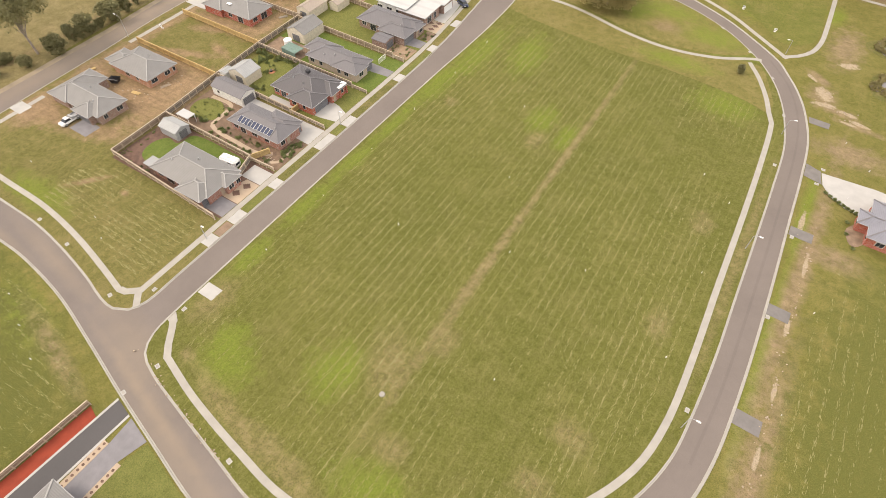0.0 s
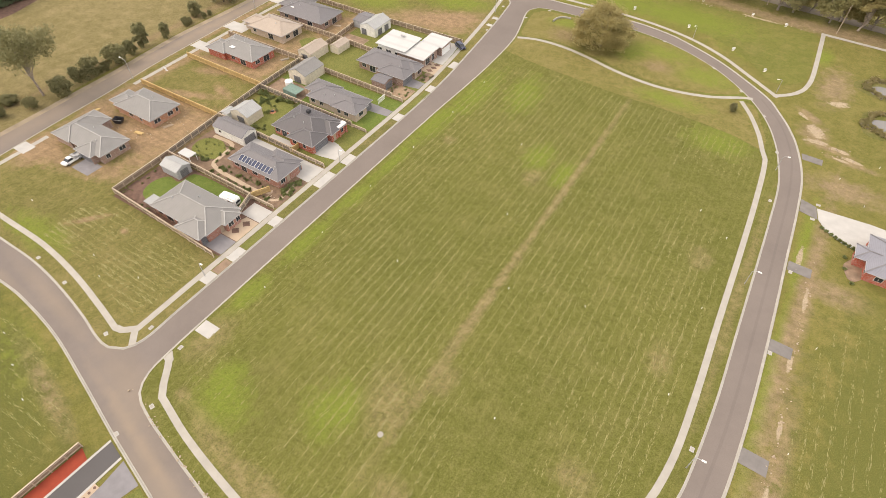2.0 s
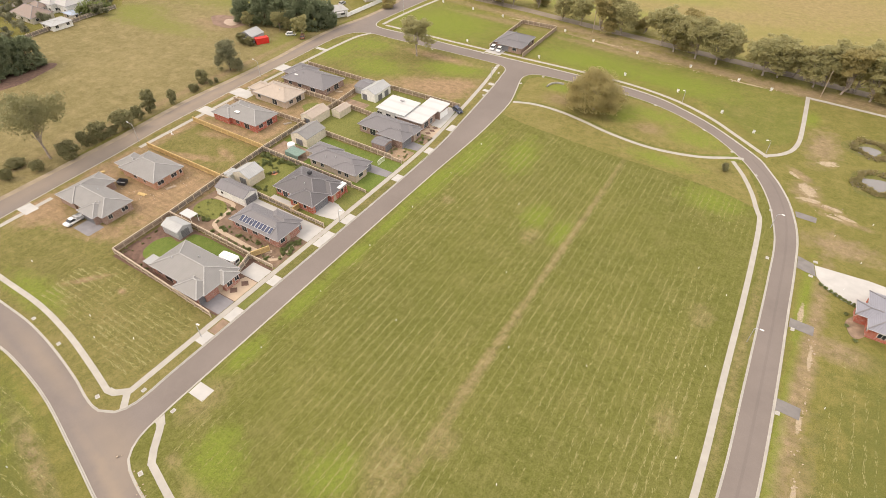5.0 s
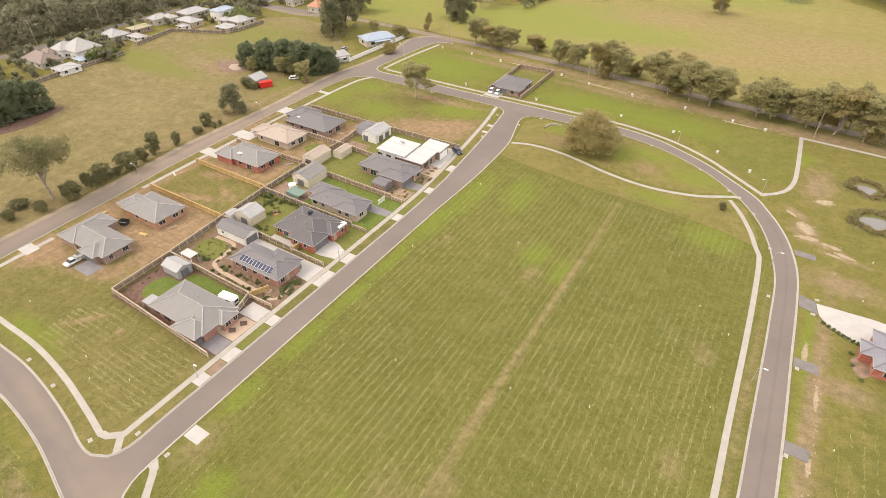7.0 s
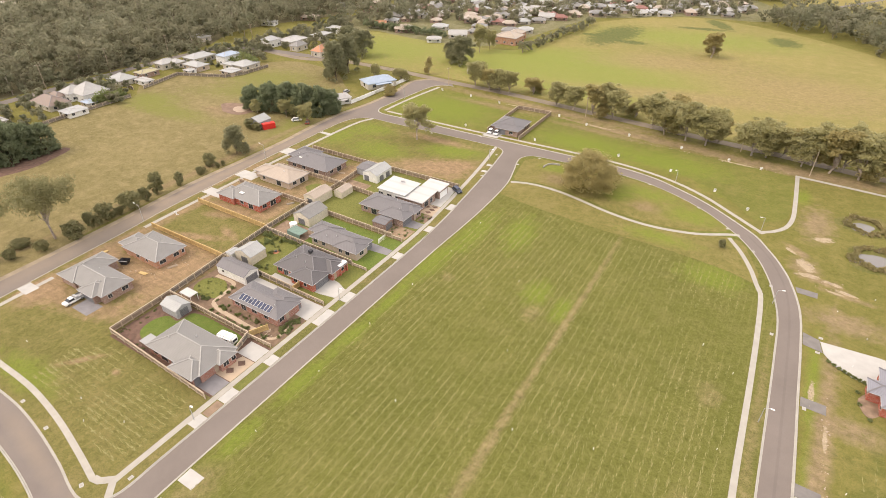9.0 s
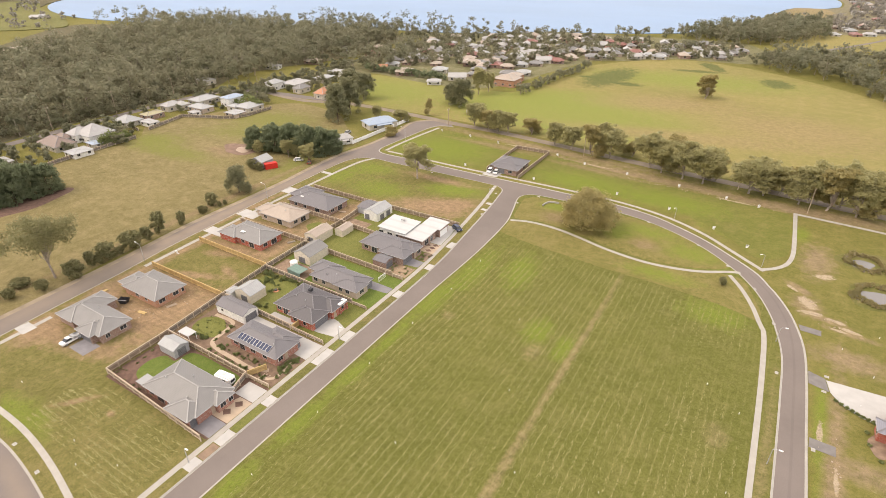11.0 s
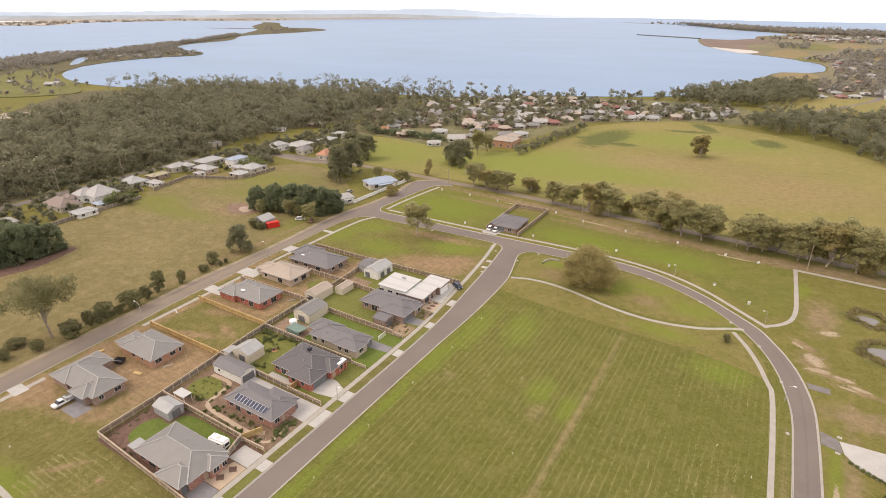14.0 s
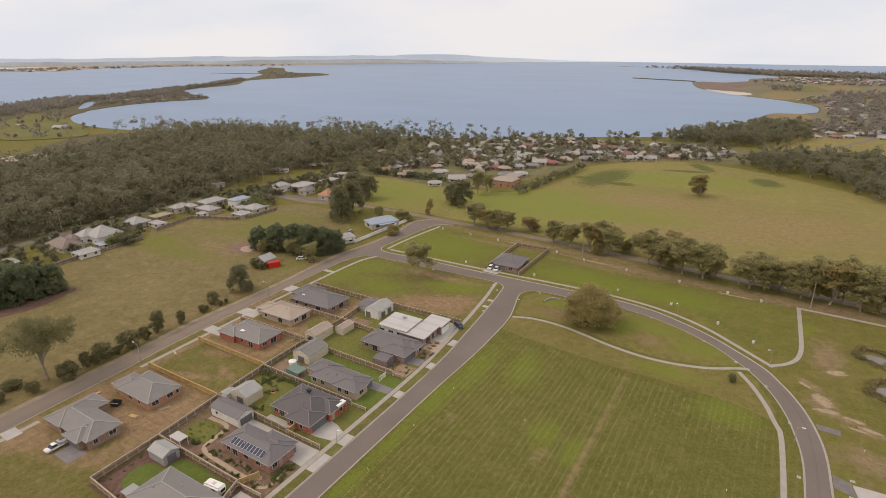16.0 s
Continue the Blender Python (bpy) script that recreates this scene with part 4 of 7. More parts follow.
patch("north_lots", smooth_line([(-150, 199.4), (-120, 199), (-100, 199), (-66, 200.2), (-44, 201.6), (-29, 201.2), (-15, 196.2), (-2, 186.6), (6, 178), (13.6, 184), (13.4, 205), (12.6, 217.6), (-10, 219.6), (-40, 223.6), (-80, 230.6), (-120, 234), (-147, 236)], 3, True), 0.03, M["north_lots"], "green grass of the unsold northern lots", "grass", 0.02)
# dams, the old pit
patch("dam_bank_north", blob(35.5, 192, 7.5, 8.0, 21), 0.03, M["verge"], "reedy bank of a small dam", "bank")
patch("dam_bank_south", blob(37, 172, 7.6, 8.0, 22), 0.03, M["verge"], "reedy bank of a small dam", "bank")


def water_mat(name, c, rough, scale):
    n = Nodes(name)
    col = n.mix(n.rng(n.noise(0.0035, 5, 0.6, n.scaled(1.0, 2.0, 1.0, -31)), 0.35, 0.65), shade(c, 0.92), shade(c, 1.08))
    w = n.noise(1.0, 5, 0.6, n.scaled(scale, scale * 2.2, 1.0, 30))
    return n.done(col, rough, w, 0.25, 0.4, spec=0.3)


M["lake"] = water_mat("lake_water", (0.115, 0.222, 0.375), 0.34, 0.05)
M["pond"] = water_mat("pond_water", (0.19, 0.18, 0.17), 0.12, 0.4)
patch("pond_north", blob(33.6, 190.2, 3.4, 2.9, 23), 0.05, M["pond"], "small grey farm pond", "water", 0.03)
patch("pond_south", blob(37.0, 171.0, 4.8, 3.0, 24), 0.05, M["pond"], "small grey farm pond", "water", 0.03)
patch("old_pit", blob(-212.6, 163, 9.4, 6.4, 25), 0.05, M["pit_soil"], "round pit of bare pinkish soil", "pit", 0.03)
patch("pit_pool", blob(-210.5, 163.6, 4.6, 3.4, 27), 0.062, M["builders_pale"], "pale dry pool inside the old pit", "pit", 0.01)
patch("pine_litter", blob(-233, 78, 7, 17, 26), 0.04, M["mulch"], "reddish litter under dark pines", "ground", 0.03)

# the lake, its far shores and the spit
LAKE = smooth_line([(-1014, 509), (-952, 451), (-896, 419), (-825, 395), (-752, 386), (-679, 395), (-530, 452), (-416, 500), (-330, 512), (-279, 534), (-231, 574), (-173, 596), (-139, 614), (-103, 638), (-93, 667), (-55, 777), (-36, 869), (-19, 945), (14, 952), (34, 986),
                    (31, 1102), (-19, 1201), (-90, 1289), (-172, 1442), (-208, 1544), (-254, 1800), (-235, 1822), (-172, 1795), (-122, 1870), (-118, 2053), (-40, 2165), (-123, 2378), (-229, 2518), (-508, 3063), (-900, 3420), (-860, 3440)], 25) + [(-497, 3080), (-225, 2760), (-20, 2470), (110, 2390), (232, 2290), (700, 2050), (1607, 3278), (1138, 3434), (379, 3708), (96, 3845), (-353, 4153), (-749, 4482), (-1150, 4750), (-5100, 4750), (-5100, 300), (-1450, 480), (-1060, 490)]
setting("lake", slab(LAKE, 0.05, 0.35), M["lake"], "wide calm blue grey lake", "water")
SPIT = smooth_line([(-1000, 478), (-1210, 452), (-1262, 490), (-1296, 560), (-1310, 625), (-1290, 680), (-1318, 745), (-1385, 855), (-1462, 985), (-1490, 1075), (-1620, 1255), (-1730, 1395), (-1790, 1500), (-2120, 1850), (-2300, 1845), (-2484, 1850), (-2290, 1885), (-2180, 1890), (-2448, 2111), (-2900, 2590), (-3072, 2749), (-2844, 2662), (-2360, 2227), (-2104, 2038), (-1930, 2013),
                    (-1718, 1871), (-1687, 1759), (-1658, 1604), (-1669, 1500), (-1643, 1374), (-1462, 1178), (-1426, 1098), (-1400, 995), (-1326, 901), (-1170, 822), (-1114, 810), (-1064, 780), (-1041, 742), (-1062, 687), (-1064, 629), (-1043, 563), (-1014, 509)], 18)
setting("spit", slab(SPIT, 0.1, 1.0), M["woodland_floor"], "low wooded spit of land reaching into the lake", "land")
setting("spit_neck", slab(smooth_line([(-1216, 462), (-1330, 440), (-1500, 420), (-1640, 300), (-950, 290), (-905, 340), (-905, 405), (-952, 446), (-1014, 500)], 25, True), 0.08, 0.85), M["woodland_floor"], "wooded neck of land joining the spit", "land")
setting("spit_lagoon", slab(smooth_line([(-1050, 508), (-1100, 535), (-1160, 572), (-1205, 606), (-1180, 606), (-1110, 562), (-1056, 522)], 10, True), 0.9, 1.08), M["lake"], "narrow lagoon inside the spit", "water")
setting("spit_paddock", slab(smooth_line([(-742, 272), (-912, 337), (-1000, 396), (-1030, 432), (-985, 448), (-890, 408), (-806, 389), (-740, 362), (-690, 330)], 14, True), 0.06, 0.92), M["far_paddock"], "green paddock on the western lake shore", "land")
setting("west_shore", slab(smooth_line([(-4056, 1300), (-4056, 1570), (-3773, 1748), (-4000, 2000), (-4240, 2200), (-4183, 2524), (-4068, 2871), (-3631, 2948), (-3375, 3160), (-3553, 3716), (-3442, 4100), (-3500, 4420), (-4300, 4300), (-5000, 3000), (-5000, 1300)], 60, True), 0.1, 1.2), M["far_flats"], "pale sandy far shore", "land")
setting("east_plain", slab(smooth_line([(-100, 642), (-92, 668), (-53, 778), (-34, 870), (-17, 947), (16, 954), (37, 986), (33, 1104), (-17, 1203), (-88, 1291), (-170, 1444), (-206, 1546), (-252, 1800), (-235, 1820), (-172, 1793), (-120, 1870), (-116, 2053), (-38, 2165), (-121, 2378), (-227, 2518), (-506, 3063), (-898, 3420), (-860, 3438)], 18)
        + [(-497, 3078), (-225, 2758), (-20, 2468), (110, 2388), (232, 2288), (700, 2048), (900, 1400), (400, 900), (130, 690), (20, 660)], 0.02, 0.5), M["far_grass"], "far farmland beside the lake", "land")
setting("flats", slab(smooth_line([(-592, 211), (-620, 222), (-606, 240), (-602, 265), (-584, 269), (-570, 242)], 8, True), 0.02, 0.12), M["far_sand"], "pale wet flats behind the woods", "land")
setting("jetty", slab([(-466, 1970), (-464, 1977), (-250, 1821), (-253, 1812)], 0.3, 2.5), M["far_scrub"], "low dark breakwater in the lake", "breakwater")
setting("east_point", slab(smooth_line([(-250, 1802), (-235, 1820), (-172, 1792), (-122, 1868), (-60, 1780), (-110, 1560), (-90, 1400), (-60, 1290), (-90, 1294), (-168, 1446), (-204, 1548)], 15, True), 0.4, 0.62), M["far_rust"], "reddish brown marsh on the point", "land")
setting("salt_pan", slab(smooth_line([(-176, 1462), (-140, 1430), (-88, 1385), (-72, 1330), (-92, 1290), (-132, 1350), (-168, 1430)], 12, True), 0.5, 0.74), M["far_salt"], "pale salt pan behind the beach", "land")
setting("dry_point", slab(smooth_line([(-46, 830), (-32, 876), (-14, 944), (14, 948), (28, 900), (10, 830), (-24, 806)], 12, True), 0.4, 0.66), M["far_straw"], "dry straw coloured point by the lake", "land")
setting("shore_road", slab(smooth_line([(62, 1446), (78, 1159), (86, 970), (96, 838), (70, 700), (20, 600)], 20) + [(25, 598), (76, 698), (102, 838), (92, 970), (84, 1159), (68, 1446)], 0.4, 0.7), M["asphalt_old"], "grey road running along the lake shore", "road")
setting("east_paddock", slab(smooth_line([(-15, 586), (6, 684), (60, 712), (120, 720), (130, 620), (78, 606), (50, 606), (24, 596)], 14, True), 0.3, 0.64), M["pasture_east"], "far olive paddock beyond the tree belt", "land")
for i, (x, y, rx, ry) in enumerate(((-20, 1330, 34, 120), (20, 1560, 46, 120), (90, 1620, 40, 90), (20, 1200, 26, 60), (120, 1330, 40, 120))):
    setting(f"far_paddock_{i + 1}", slab(blob(x, y, rx, ry, 60 + i, 24, 0.05), 0.4, 0.56 + 0.02 * i), M["far_paddock"] if i % 2 else M["far_straw"], "far paddock beside the lake", "land")


def backdrop(name, depth, side0, side1, rise, rough, seed, material, label):
    """A long low ridge of hills, far off across the line of sight."""
    h = Vector((-math.sin(radians(31.62)), math.cos(radians(31.62))))
    r = Vector((h.y, -h.x))
    bm, rows, n = bmesh.new(), [], 160
    for i in range(n + 1):
        s = side0 + (side1 - side0) * i / n
        z = rise(s) * (1 + rough * noise.fractal(Vector((s / 420, seed, 0)), 0.8, 2.2, 5))
        p, q = h * depth + r * s, h * (depth + 60) + r * s
        rows.append([bm.verts.new((p.x, p.y, 0.2)), bm.verts.new(((p.x + q.x) / 2, (p.y + q.y) / 2, max(0.5, z))), bm.verts.new((q.x, q.y, 0.2))])
    for a, b in zip(rows, rows[1:]):
        for k in (0, 1):
            bm.faces.new((a[k], a[k + 1], b[k + 1], b[k]))
    return tagged(part(name, bm, material), label, "hills", kind="structure")


def far_rise(s):
    """Hills on the western side, falling away to the lake's open end."""
    k = min(1.0, max(0.0, (1500 - s) / 1700))
    return 3 + 66 * k * k * (3 - 2 * k)


backdrop("backdrop_shore", 4760, -4300, 300, lambda s: 13 * min(1, max(0.1, (300 - s) / 700)), 0.3, 4.5, M["far_flats"], "pale sandy shore far across the lake")
# plain and hills carry their haze as pale blue grey colour
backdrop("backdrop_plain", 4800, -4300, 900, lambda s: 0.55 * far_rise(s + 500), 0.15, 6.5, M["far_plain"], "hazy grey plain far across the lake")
backdrop("backdrop_hills", 4850, -4300, 1500, far_rise, 0.12, 1.5, M["hazed_land"], "far hills beyond the lake with blue grey haze in their colour")

# ---------------------------------------------------------------- houses
def hip(bm, x0, x1, y0, y1, z, pitch, lip=0.16):
    """A hipped roof over a rectangle, with its fascia. Returns ridge and hip lines."""
    w, d = x1 - x0, y1 - y0
    h = min(w, d) / 2 * math.tan(radians(pitch))
    if w >= d:
        a, b = (x0 + d / 2, (y0 + y1) / 2, z + h), (x1 - d / 2, (y0 + y1) / 2, z + h)
        ends = ((0, 3), (1, 2))
    else:
        a, b = ((x0 + x1) / 2, y0 + w / 2, z + h), ((x0 + x1) / 2, y1 - w / 2, z + h)
        ends = ((0, 1), (3, 2))
    c = [(x0, y0, z), (x1, y0, z), (x1, y1, z), (x0, y1, z)]
    t = [bm.verts.new(p) for p in c]
    u = [bm.verts.new((p[0], p[1], z - lip)) for p in c]
    A, B = bm.verts.new(a), bm.verts.new(b)
    if w >= d:
        fs = ((t[0], t[1], B, A), (t[1], t[2], B), (t[2], t[3], A, B), (t[3], t[0], A))
    else:
        fs = ((t[0], t[1], A), (t[1], t[2], B, A), (t[2], t[3], B), (t[3], t[0], A, B))
    for f in fs:
        bm.faces.new(f)
    for i in range(4):
        bm.faces.new((u[i], u[(i + 1) % 4], t[(i + 1) % 4], t[i]))
    bm.faces.new((u[3], u[2], u[1], u[0]))
    lines = [(a, b)] if (Vector(a) - Vector(b)).length > 0.3 else []
    for (i, j), e in zip(ends, (a, b)):
        lines += [(c[i], e), (c[j], e)]
    return lines


def bar(bm, a, b, w, h):
    """A bar from a to b, w wide and h high."""
    a, b = Vector(a), Vector(b)
    d = (b - a).normalized()
    s = d.cross(Vector((0, 0, 1)))
    s = s.normalized() if s.length > 1e-4 else Vector((1, 0, 0))
    n = s.cross(d).normalized()
    vs = [[bm.verts.new(p + s * w / 2 * i + n * h * j) for i, j in ((-1, -0.5), (1, -0.5), (1, 0.5), (-1, 0.5))] for p in (a, b)]
    for k in range(4):
        bm.faces.new((vs[0][k], vs[0][(k + 1) % 4], vs[1][(k + 1) % 4], vs[1][k]))
    bm.faces.new(vs[0][::-1]), bm.faces.new(vs[1])
    return bm


def side_box(side, rect4, along, width, z0, z1, out0, out1):
    """A box on a wall's face: side E, W, N or S of a rectangle."""
    x0, x1, y0, y1 = rect4
    a, b = along - width / 2, along + width / 2
    if side == "E":
        return boxed(x1 + out0, x1 + out1, a, b, z0, z1)
    if side == "W":
        return boxed(x0 - out1, x0 - out0, a, b, z0, z1)
    if side == "S":
        return boxed(a, b, y0 - out1, y0 - out0, z0, z1)
    return boxed(a, b, y1 + out0, y1 + out1, z0, z1)


def window_on(parent, side, r4, along, width, z0=0.9, h=1.2):
    fr = part("window", side_box(side, r4, along, width, z0, z0 + h, -0.05, 0.05), M["frame"], parent)
    n = 2 if width > 1.1 else 1
    w = (width - 0.12) / n
    for i in range(n):
        part("pane", side_box(side, r4, along - width / 2 + 0.06 + w * (i + 0.5), w - 0.06, z0 + 0.06, z0 + h - 0.06, 0.03, 0.062), M["glass"], fr)


def house(rects, roof, cap, wall, label, wins=(), garage=(), door=(), pitch=22.5, eave=2.65, z=Z_TOP, over=0.5, extras=True, seed=0):
    """A brick veneer house: rects are the roof's outlines, the main body first."""
    x0, x1, y0, y1 = rects[0]
    cx, cy = (x0 + x1) / 2, (y0 + y1) / 2
    top = base("house", cx, cy, z, 0, label, "house")
    loc = [(a - cx, b - cx, c - cy, d - cy) for a, b, c, d in rects]
    rng = random.Random(seed)
    lines = []
    for k, r in enumerate(loc):
        bm = bmesh.new()
        lines.append(hip(bm, *r, eave, pitch + 0.02 * k))
        part("roof", bm, roof, top)
        a, b, c, d = r
        part("wall", boxed(a + over, b - over, c + over, d - over, -0.1, eave - 0.05 - 0.01 * k), wall, top)
        bm = bmesh.new()
        for p, q in (((a, c), (b, c)), ((b, c), (b, d)), ((b, d), (a, d)), ((a, d), (a, c))):
            bar(bm, (*p, eave - 0.05), (*q, eave - 0.05), 0.13, 0.12)
        part("gutter", bm, M["gutter"], top)
    for k, ls in enumerate(lines):
        for a, b in ls:
            part("ridge_cap", bar(bmesh.new(), (a[0], a[1], a[2] + 0.05), (b[0], b[1], b[2] + 0.04), 0.24, 0.07), cap, top)
    for k, side, along, width, *rest in wins:
        a, b, c, d = loc[k]
        window_on(top, side, (a + over, b - over, c + over, d - over), along - (cy if side in "EW" else cx), width, *rest)
    for k, side, along, width in garage:
        a, b, c, d = loc[k]
        r4 = (a + over, b - over, c + over, d - over)
        g = part("garage_door", side_box(side, r4, along - (cy if side in "EW" else cx), width, 0.02, 2.15, -0.05, 0.04), M["door_grey"], top)
        for i in range(1, 4):
            part("groove", side_box(side, r4, along - (cy if side in "EW" else cx), width, 2.15 * i / 4 - 0.02, 2.15 * i / 4 + 0.02, 0.03, 0.05), M["dark_metal"], g)
    for k, side, along in door:
        a, b, c, d = loc[k]
        r4 = (a + over, b - over, c + over, d - over)
        dd = part("door", side_box(side, r4, along - (cy if side in "EW" else cx), 0.95, 0.02, 2.06, -0.05, 0.04), M["timber"], top)
        part("handle", side_box(side, r4, along - (cy if side in "EW" else cx) + 0.36, 0.08, 0.98, 1.06, 0.04, 0.10), M["galv"], dd)
    if extras:
        a, b, c, d = loc[0]
        for i in range(2):
            px, py = rng.uniform(a + 2.5, b - 2.5), (c + d) / 2 + rng.choice((-1, 1)) * rng.uniform(1.2, 2.6)
            rise = (min(py - c, d - py)) * math.tan(radians(pitch))
            part("vent_pipe", boxed(px - 0.09, px + 0.09, py - 0.09, py + 0.09, eave + rise - 0.1, eave + rise + 0.45), M["galv"], top)
    return top


h1 = house([(-103.1, -84.9, 42.2, 52.3), (-93.0, -85.3, 40.5, 47.2), (-89.4, -83.9, 46.6, 51.4)], M["roof_grey"], M["cap"], M["brick_rust"], "rust red brick house with grey hipped roof inside a paling fence",
           [(0, "S", -100.5, 1.8), (0, "S", -97.5, 2.4, 0.2, 1.9), (0, "S", -94.6, 1.2), (2, "E", 48.4, 1.5), (2, "E", 50.4, 1.2), (1, "S", -90.5, 1.2)], [(1, "E", 43.7, 4.8)], [(0, "E", 46.6)], seed=1)
h2 = house([(-100.8, -84.3, 63.3, 71.3), (-93.5, -84.8, 66.2, 72.6)], M["roof_slate"], M["cap_dark"], M["brick_rust"], "rust red brick house with slate roof and solar panels",
           [(0, "S", -98.5, 1.5), (0, "S", -96.3, 1.8, 0.2, 1.9), (0, "S", -92.5, 1.8), (0, "S", -88.5, 1.5), (0, "E", 65.2, 1.5)], [(1, "E", 69.9, 4.0)], [(0, "E", 67.0)], seed=2)
h3 = house([(-101.7, -87.0, 79.2, 90.6), (-95.0, -86.3, 77.6, 84.4), (-93.5, -85.4, 84.0, 90.2)], M["roof_dark"], M["cap_dark"], M["brick_red"], "bright red brick house with a charcoal hipped roof",
           [(0, "S", -100.0, 1.6), (0, "S", -97.8, 1.8, 0.2, 1.9), (1, "S", -92.8, 1.4), (1, "S", -89.5, 1.0), (2, "E", 88.2, 1.8)], [(1, "E", 81.4, 4.8)], [(2, "E", 85.6)], seed=3)
h4 = house([(-103.5, -86.4, 94.7, 102.8), (-106.4, -97.0, 97.4, 103.4), (-94.5, -85.8, 94.4, 100.2)], M["roof_slate"], M["cap_dark"], M["brick_pale"], "pale brick house with a slate grey hipped roof",
           [(0, "S", -101.5, 1.5), (0, "S", -98.5, 1.2), (2, "S", -92, 1.2), (2, "S", -89.5, 1.5), (2, "E", 97.2, 1.8)], [(0, "E", 101.4, 2.4)], [], seed=4)
h5 = house([(-103.6, -86.0, 117.6, 126.6), (-95.0, -85.1, 115.9, 122.2), (-92.0, -84.6, 121.0, 126.0)], M["roof_slate"], M["cap_dark"], M["brick_brown"], "brown brick house with slate roof beside a small carport",
           [(0, "S", -101.2, 1.6), (0, "S", -98.0, 2.2, 0.2, 1.9), (1, "S", -92.0, 1.4), (2, "E", 124.0, 1.8)], [(1, "E", 118.6, 4.6)], [(2, "E", 122.0)], seed=5)
h7 = house([(-147.2, -127.6, 129.4, 141.0), (-150.4, -140.5, 133.5, 142.6)], M["roof_slate"], M["cap_dark"], M["brick_brown"], "brown brick house with a slate hipped roof beside the back street",
           [(0, "E", 132.5, 1.8), (0, "E", 136.5, 2.4, 0.2, 1.9), (0, "S", -143.5, 1.6), (0, "S", -139, 1.6), (0, "S", -133, 2.2, 0.2, 1.9)], seed=7)
h8 = house([(-147.6, -132.4, 116.0, 126.0), (-151.2, -141.0, 117.4, 123.6)], M["roof_beige"], M["roof_beige"], M["brick_pale"], "pale brick house with a beige hipped roof",
           [(0, "E", 119.0, 1.8), (0, "E", 122.6, 2.4, 0.2, 1.9), (0, "S", -145, 1.4), (0, "S", -138, 2.2, 0.2, 1.9)], seed=8)
h9 = house([(-146.2, -129.0, 99.4, 109.4), (-148.0, -140.0, 98.6, 105.0)], M["roof_grey"], M["cap"], M["brick_red"], "red brick house with a grey hipped roof and a skylight",
           [(0, "E", 102.0, 1.8), (0, "E", 105.6, 2.4, 0.2, 1.9), (0, "S", -137.5, 1.6), (0, "S", -133.5, 2.2, 0.2, 1.9)], seed=9)
h10 = house([(-144.4, -129.3, 63.1, 73.0), (-147.2, -139.5, 63.8, 70.2)], M["roof_grey"], M["cap"], M["brick_orange"], "orange brick new house with grey roof beside a pine fence",
            [(0, "E", 65.4, 2.0), (0, "E", 69.6, 1.8), (0, "E", 71.8, 0.9), (0, "S", -138.2, 1.6), (0, "S", -134.2, 1.0)], seed=10)
h11 = house([(-146.2, -127.2, 46.8, 55.5), (-146.6, -139.0, 46.4, 58.8), (-135.6, -129.0, 45.4, 52.0)], M["roof_grey"], M["cap"], M["brick_brown"], "brown brick new house with a complex grey hipped roof",
            [(0, "E", 49.0, 1.2), (0, "E", 53.0, 1.8), (0, "S", -143.5, 1.2), (0, "S", -137.6, 1.8, 0.2, 1.9)], [(2, "S", -132.3, 4.6)], seed=11)
h12 = house([(-99.4, -86.6, 200.4, 213.6), (-97.0, -86.2, 199.2, 205.6)], M["roof_slate"], M["cap_dark"], M["brick_brown"], "lone brown brick house with slate roof inside a paling fence",
            [(0, "E", 208.0, 1.8), (0, "E", 211.0, 1.2), (1, "S", -89.6, 1.8)], [(0, "S", -97.8, 0.1), (1, "S", -94.0, 3.6)], seed=12, z=0.0)
h13 = house([(35.0, 52, 106.8, 119.4), (32.8, 40, 110.2, 114.8)], M["roof_bluegrey"], M["cap_dark"], M["brick_red"], "red brick house with a blue grey roof beside a concrete apron",
            [(1, "W", 112.4, 1.8), (0, "W", 108.6, 1.2), (0, "S", 38, 1.6), (0, "W", 117.2, 1.2), (0, "N", 40, 1.8)], seed=13, z=0.0)
h14 = house([(-60.9, -46, -24, -9.9)], M["roof_grey"], M["cap"], M["brick_brown"], "grey roofed brick house beside a dark driveway", [(0, "N", -52, 1.8)], [(0, "N", -57.5, 4.6)], seed=14, z=0.0)

# roof fittings
part("skylight", bar(bmesh.new(), (-2.2, -2.6, 3.78), (-0.6, -2.6, 3.78), 1.2, 0.1), M["white_paint"], h9, "white framed skylight")
part("skylight", boxed(-5.6, -4.2, -3.2, -2.3, 3.72, 3.92), M["white_paint"], h7, "white framed skylight")
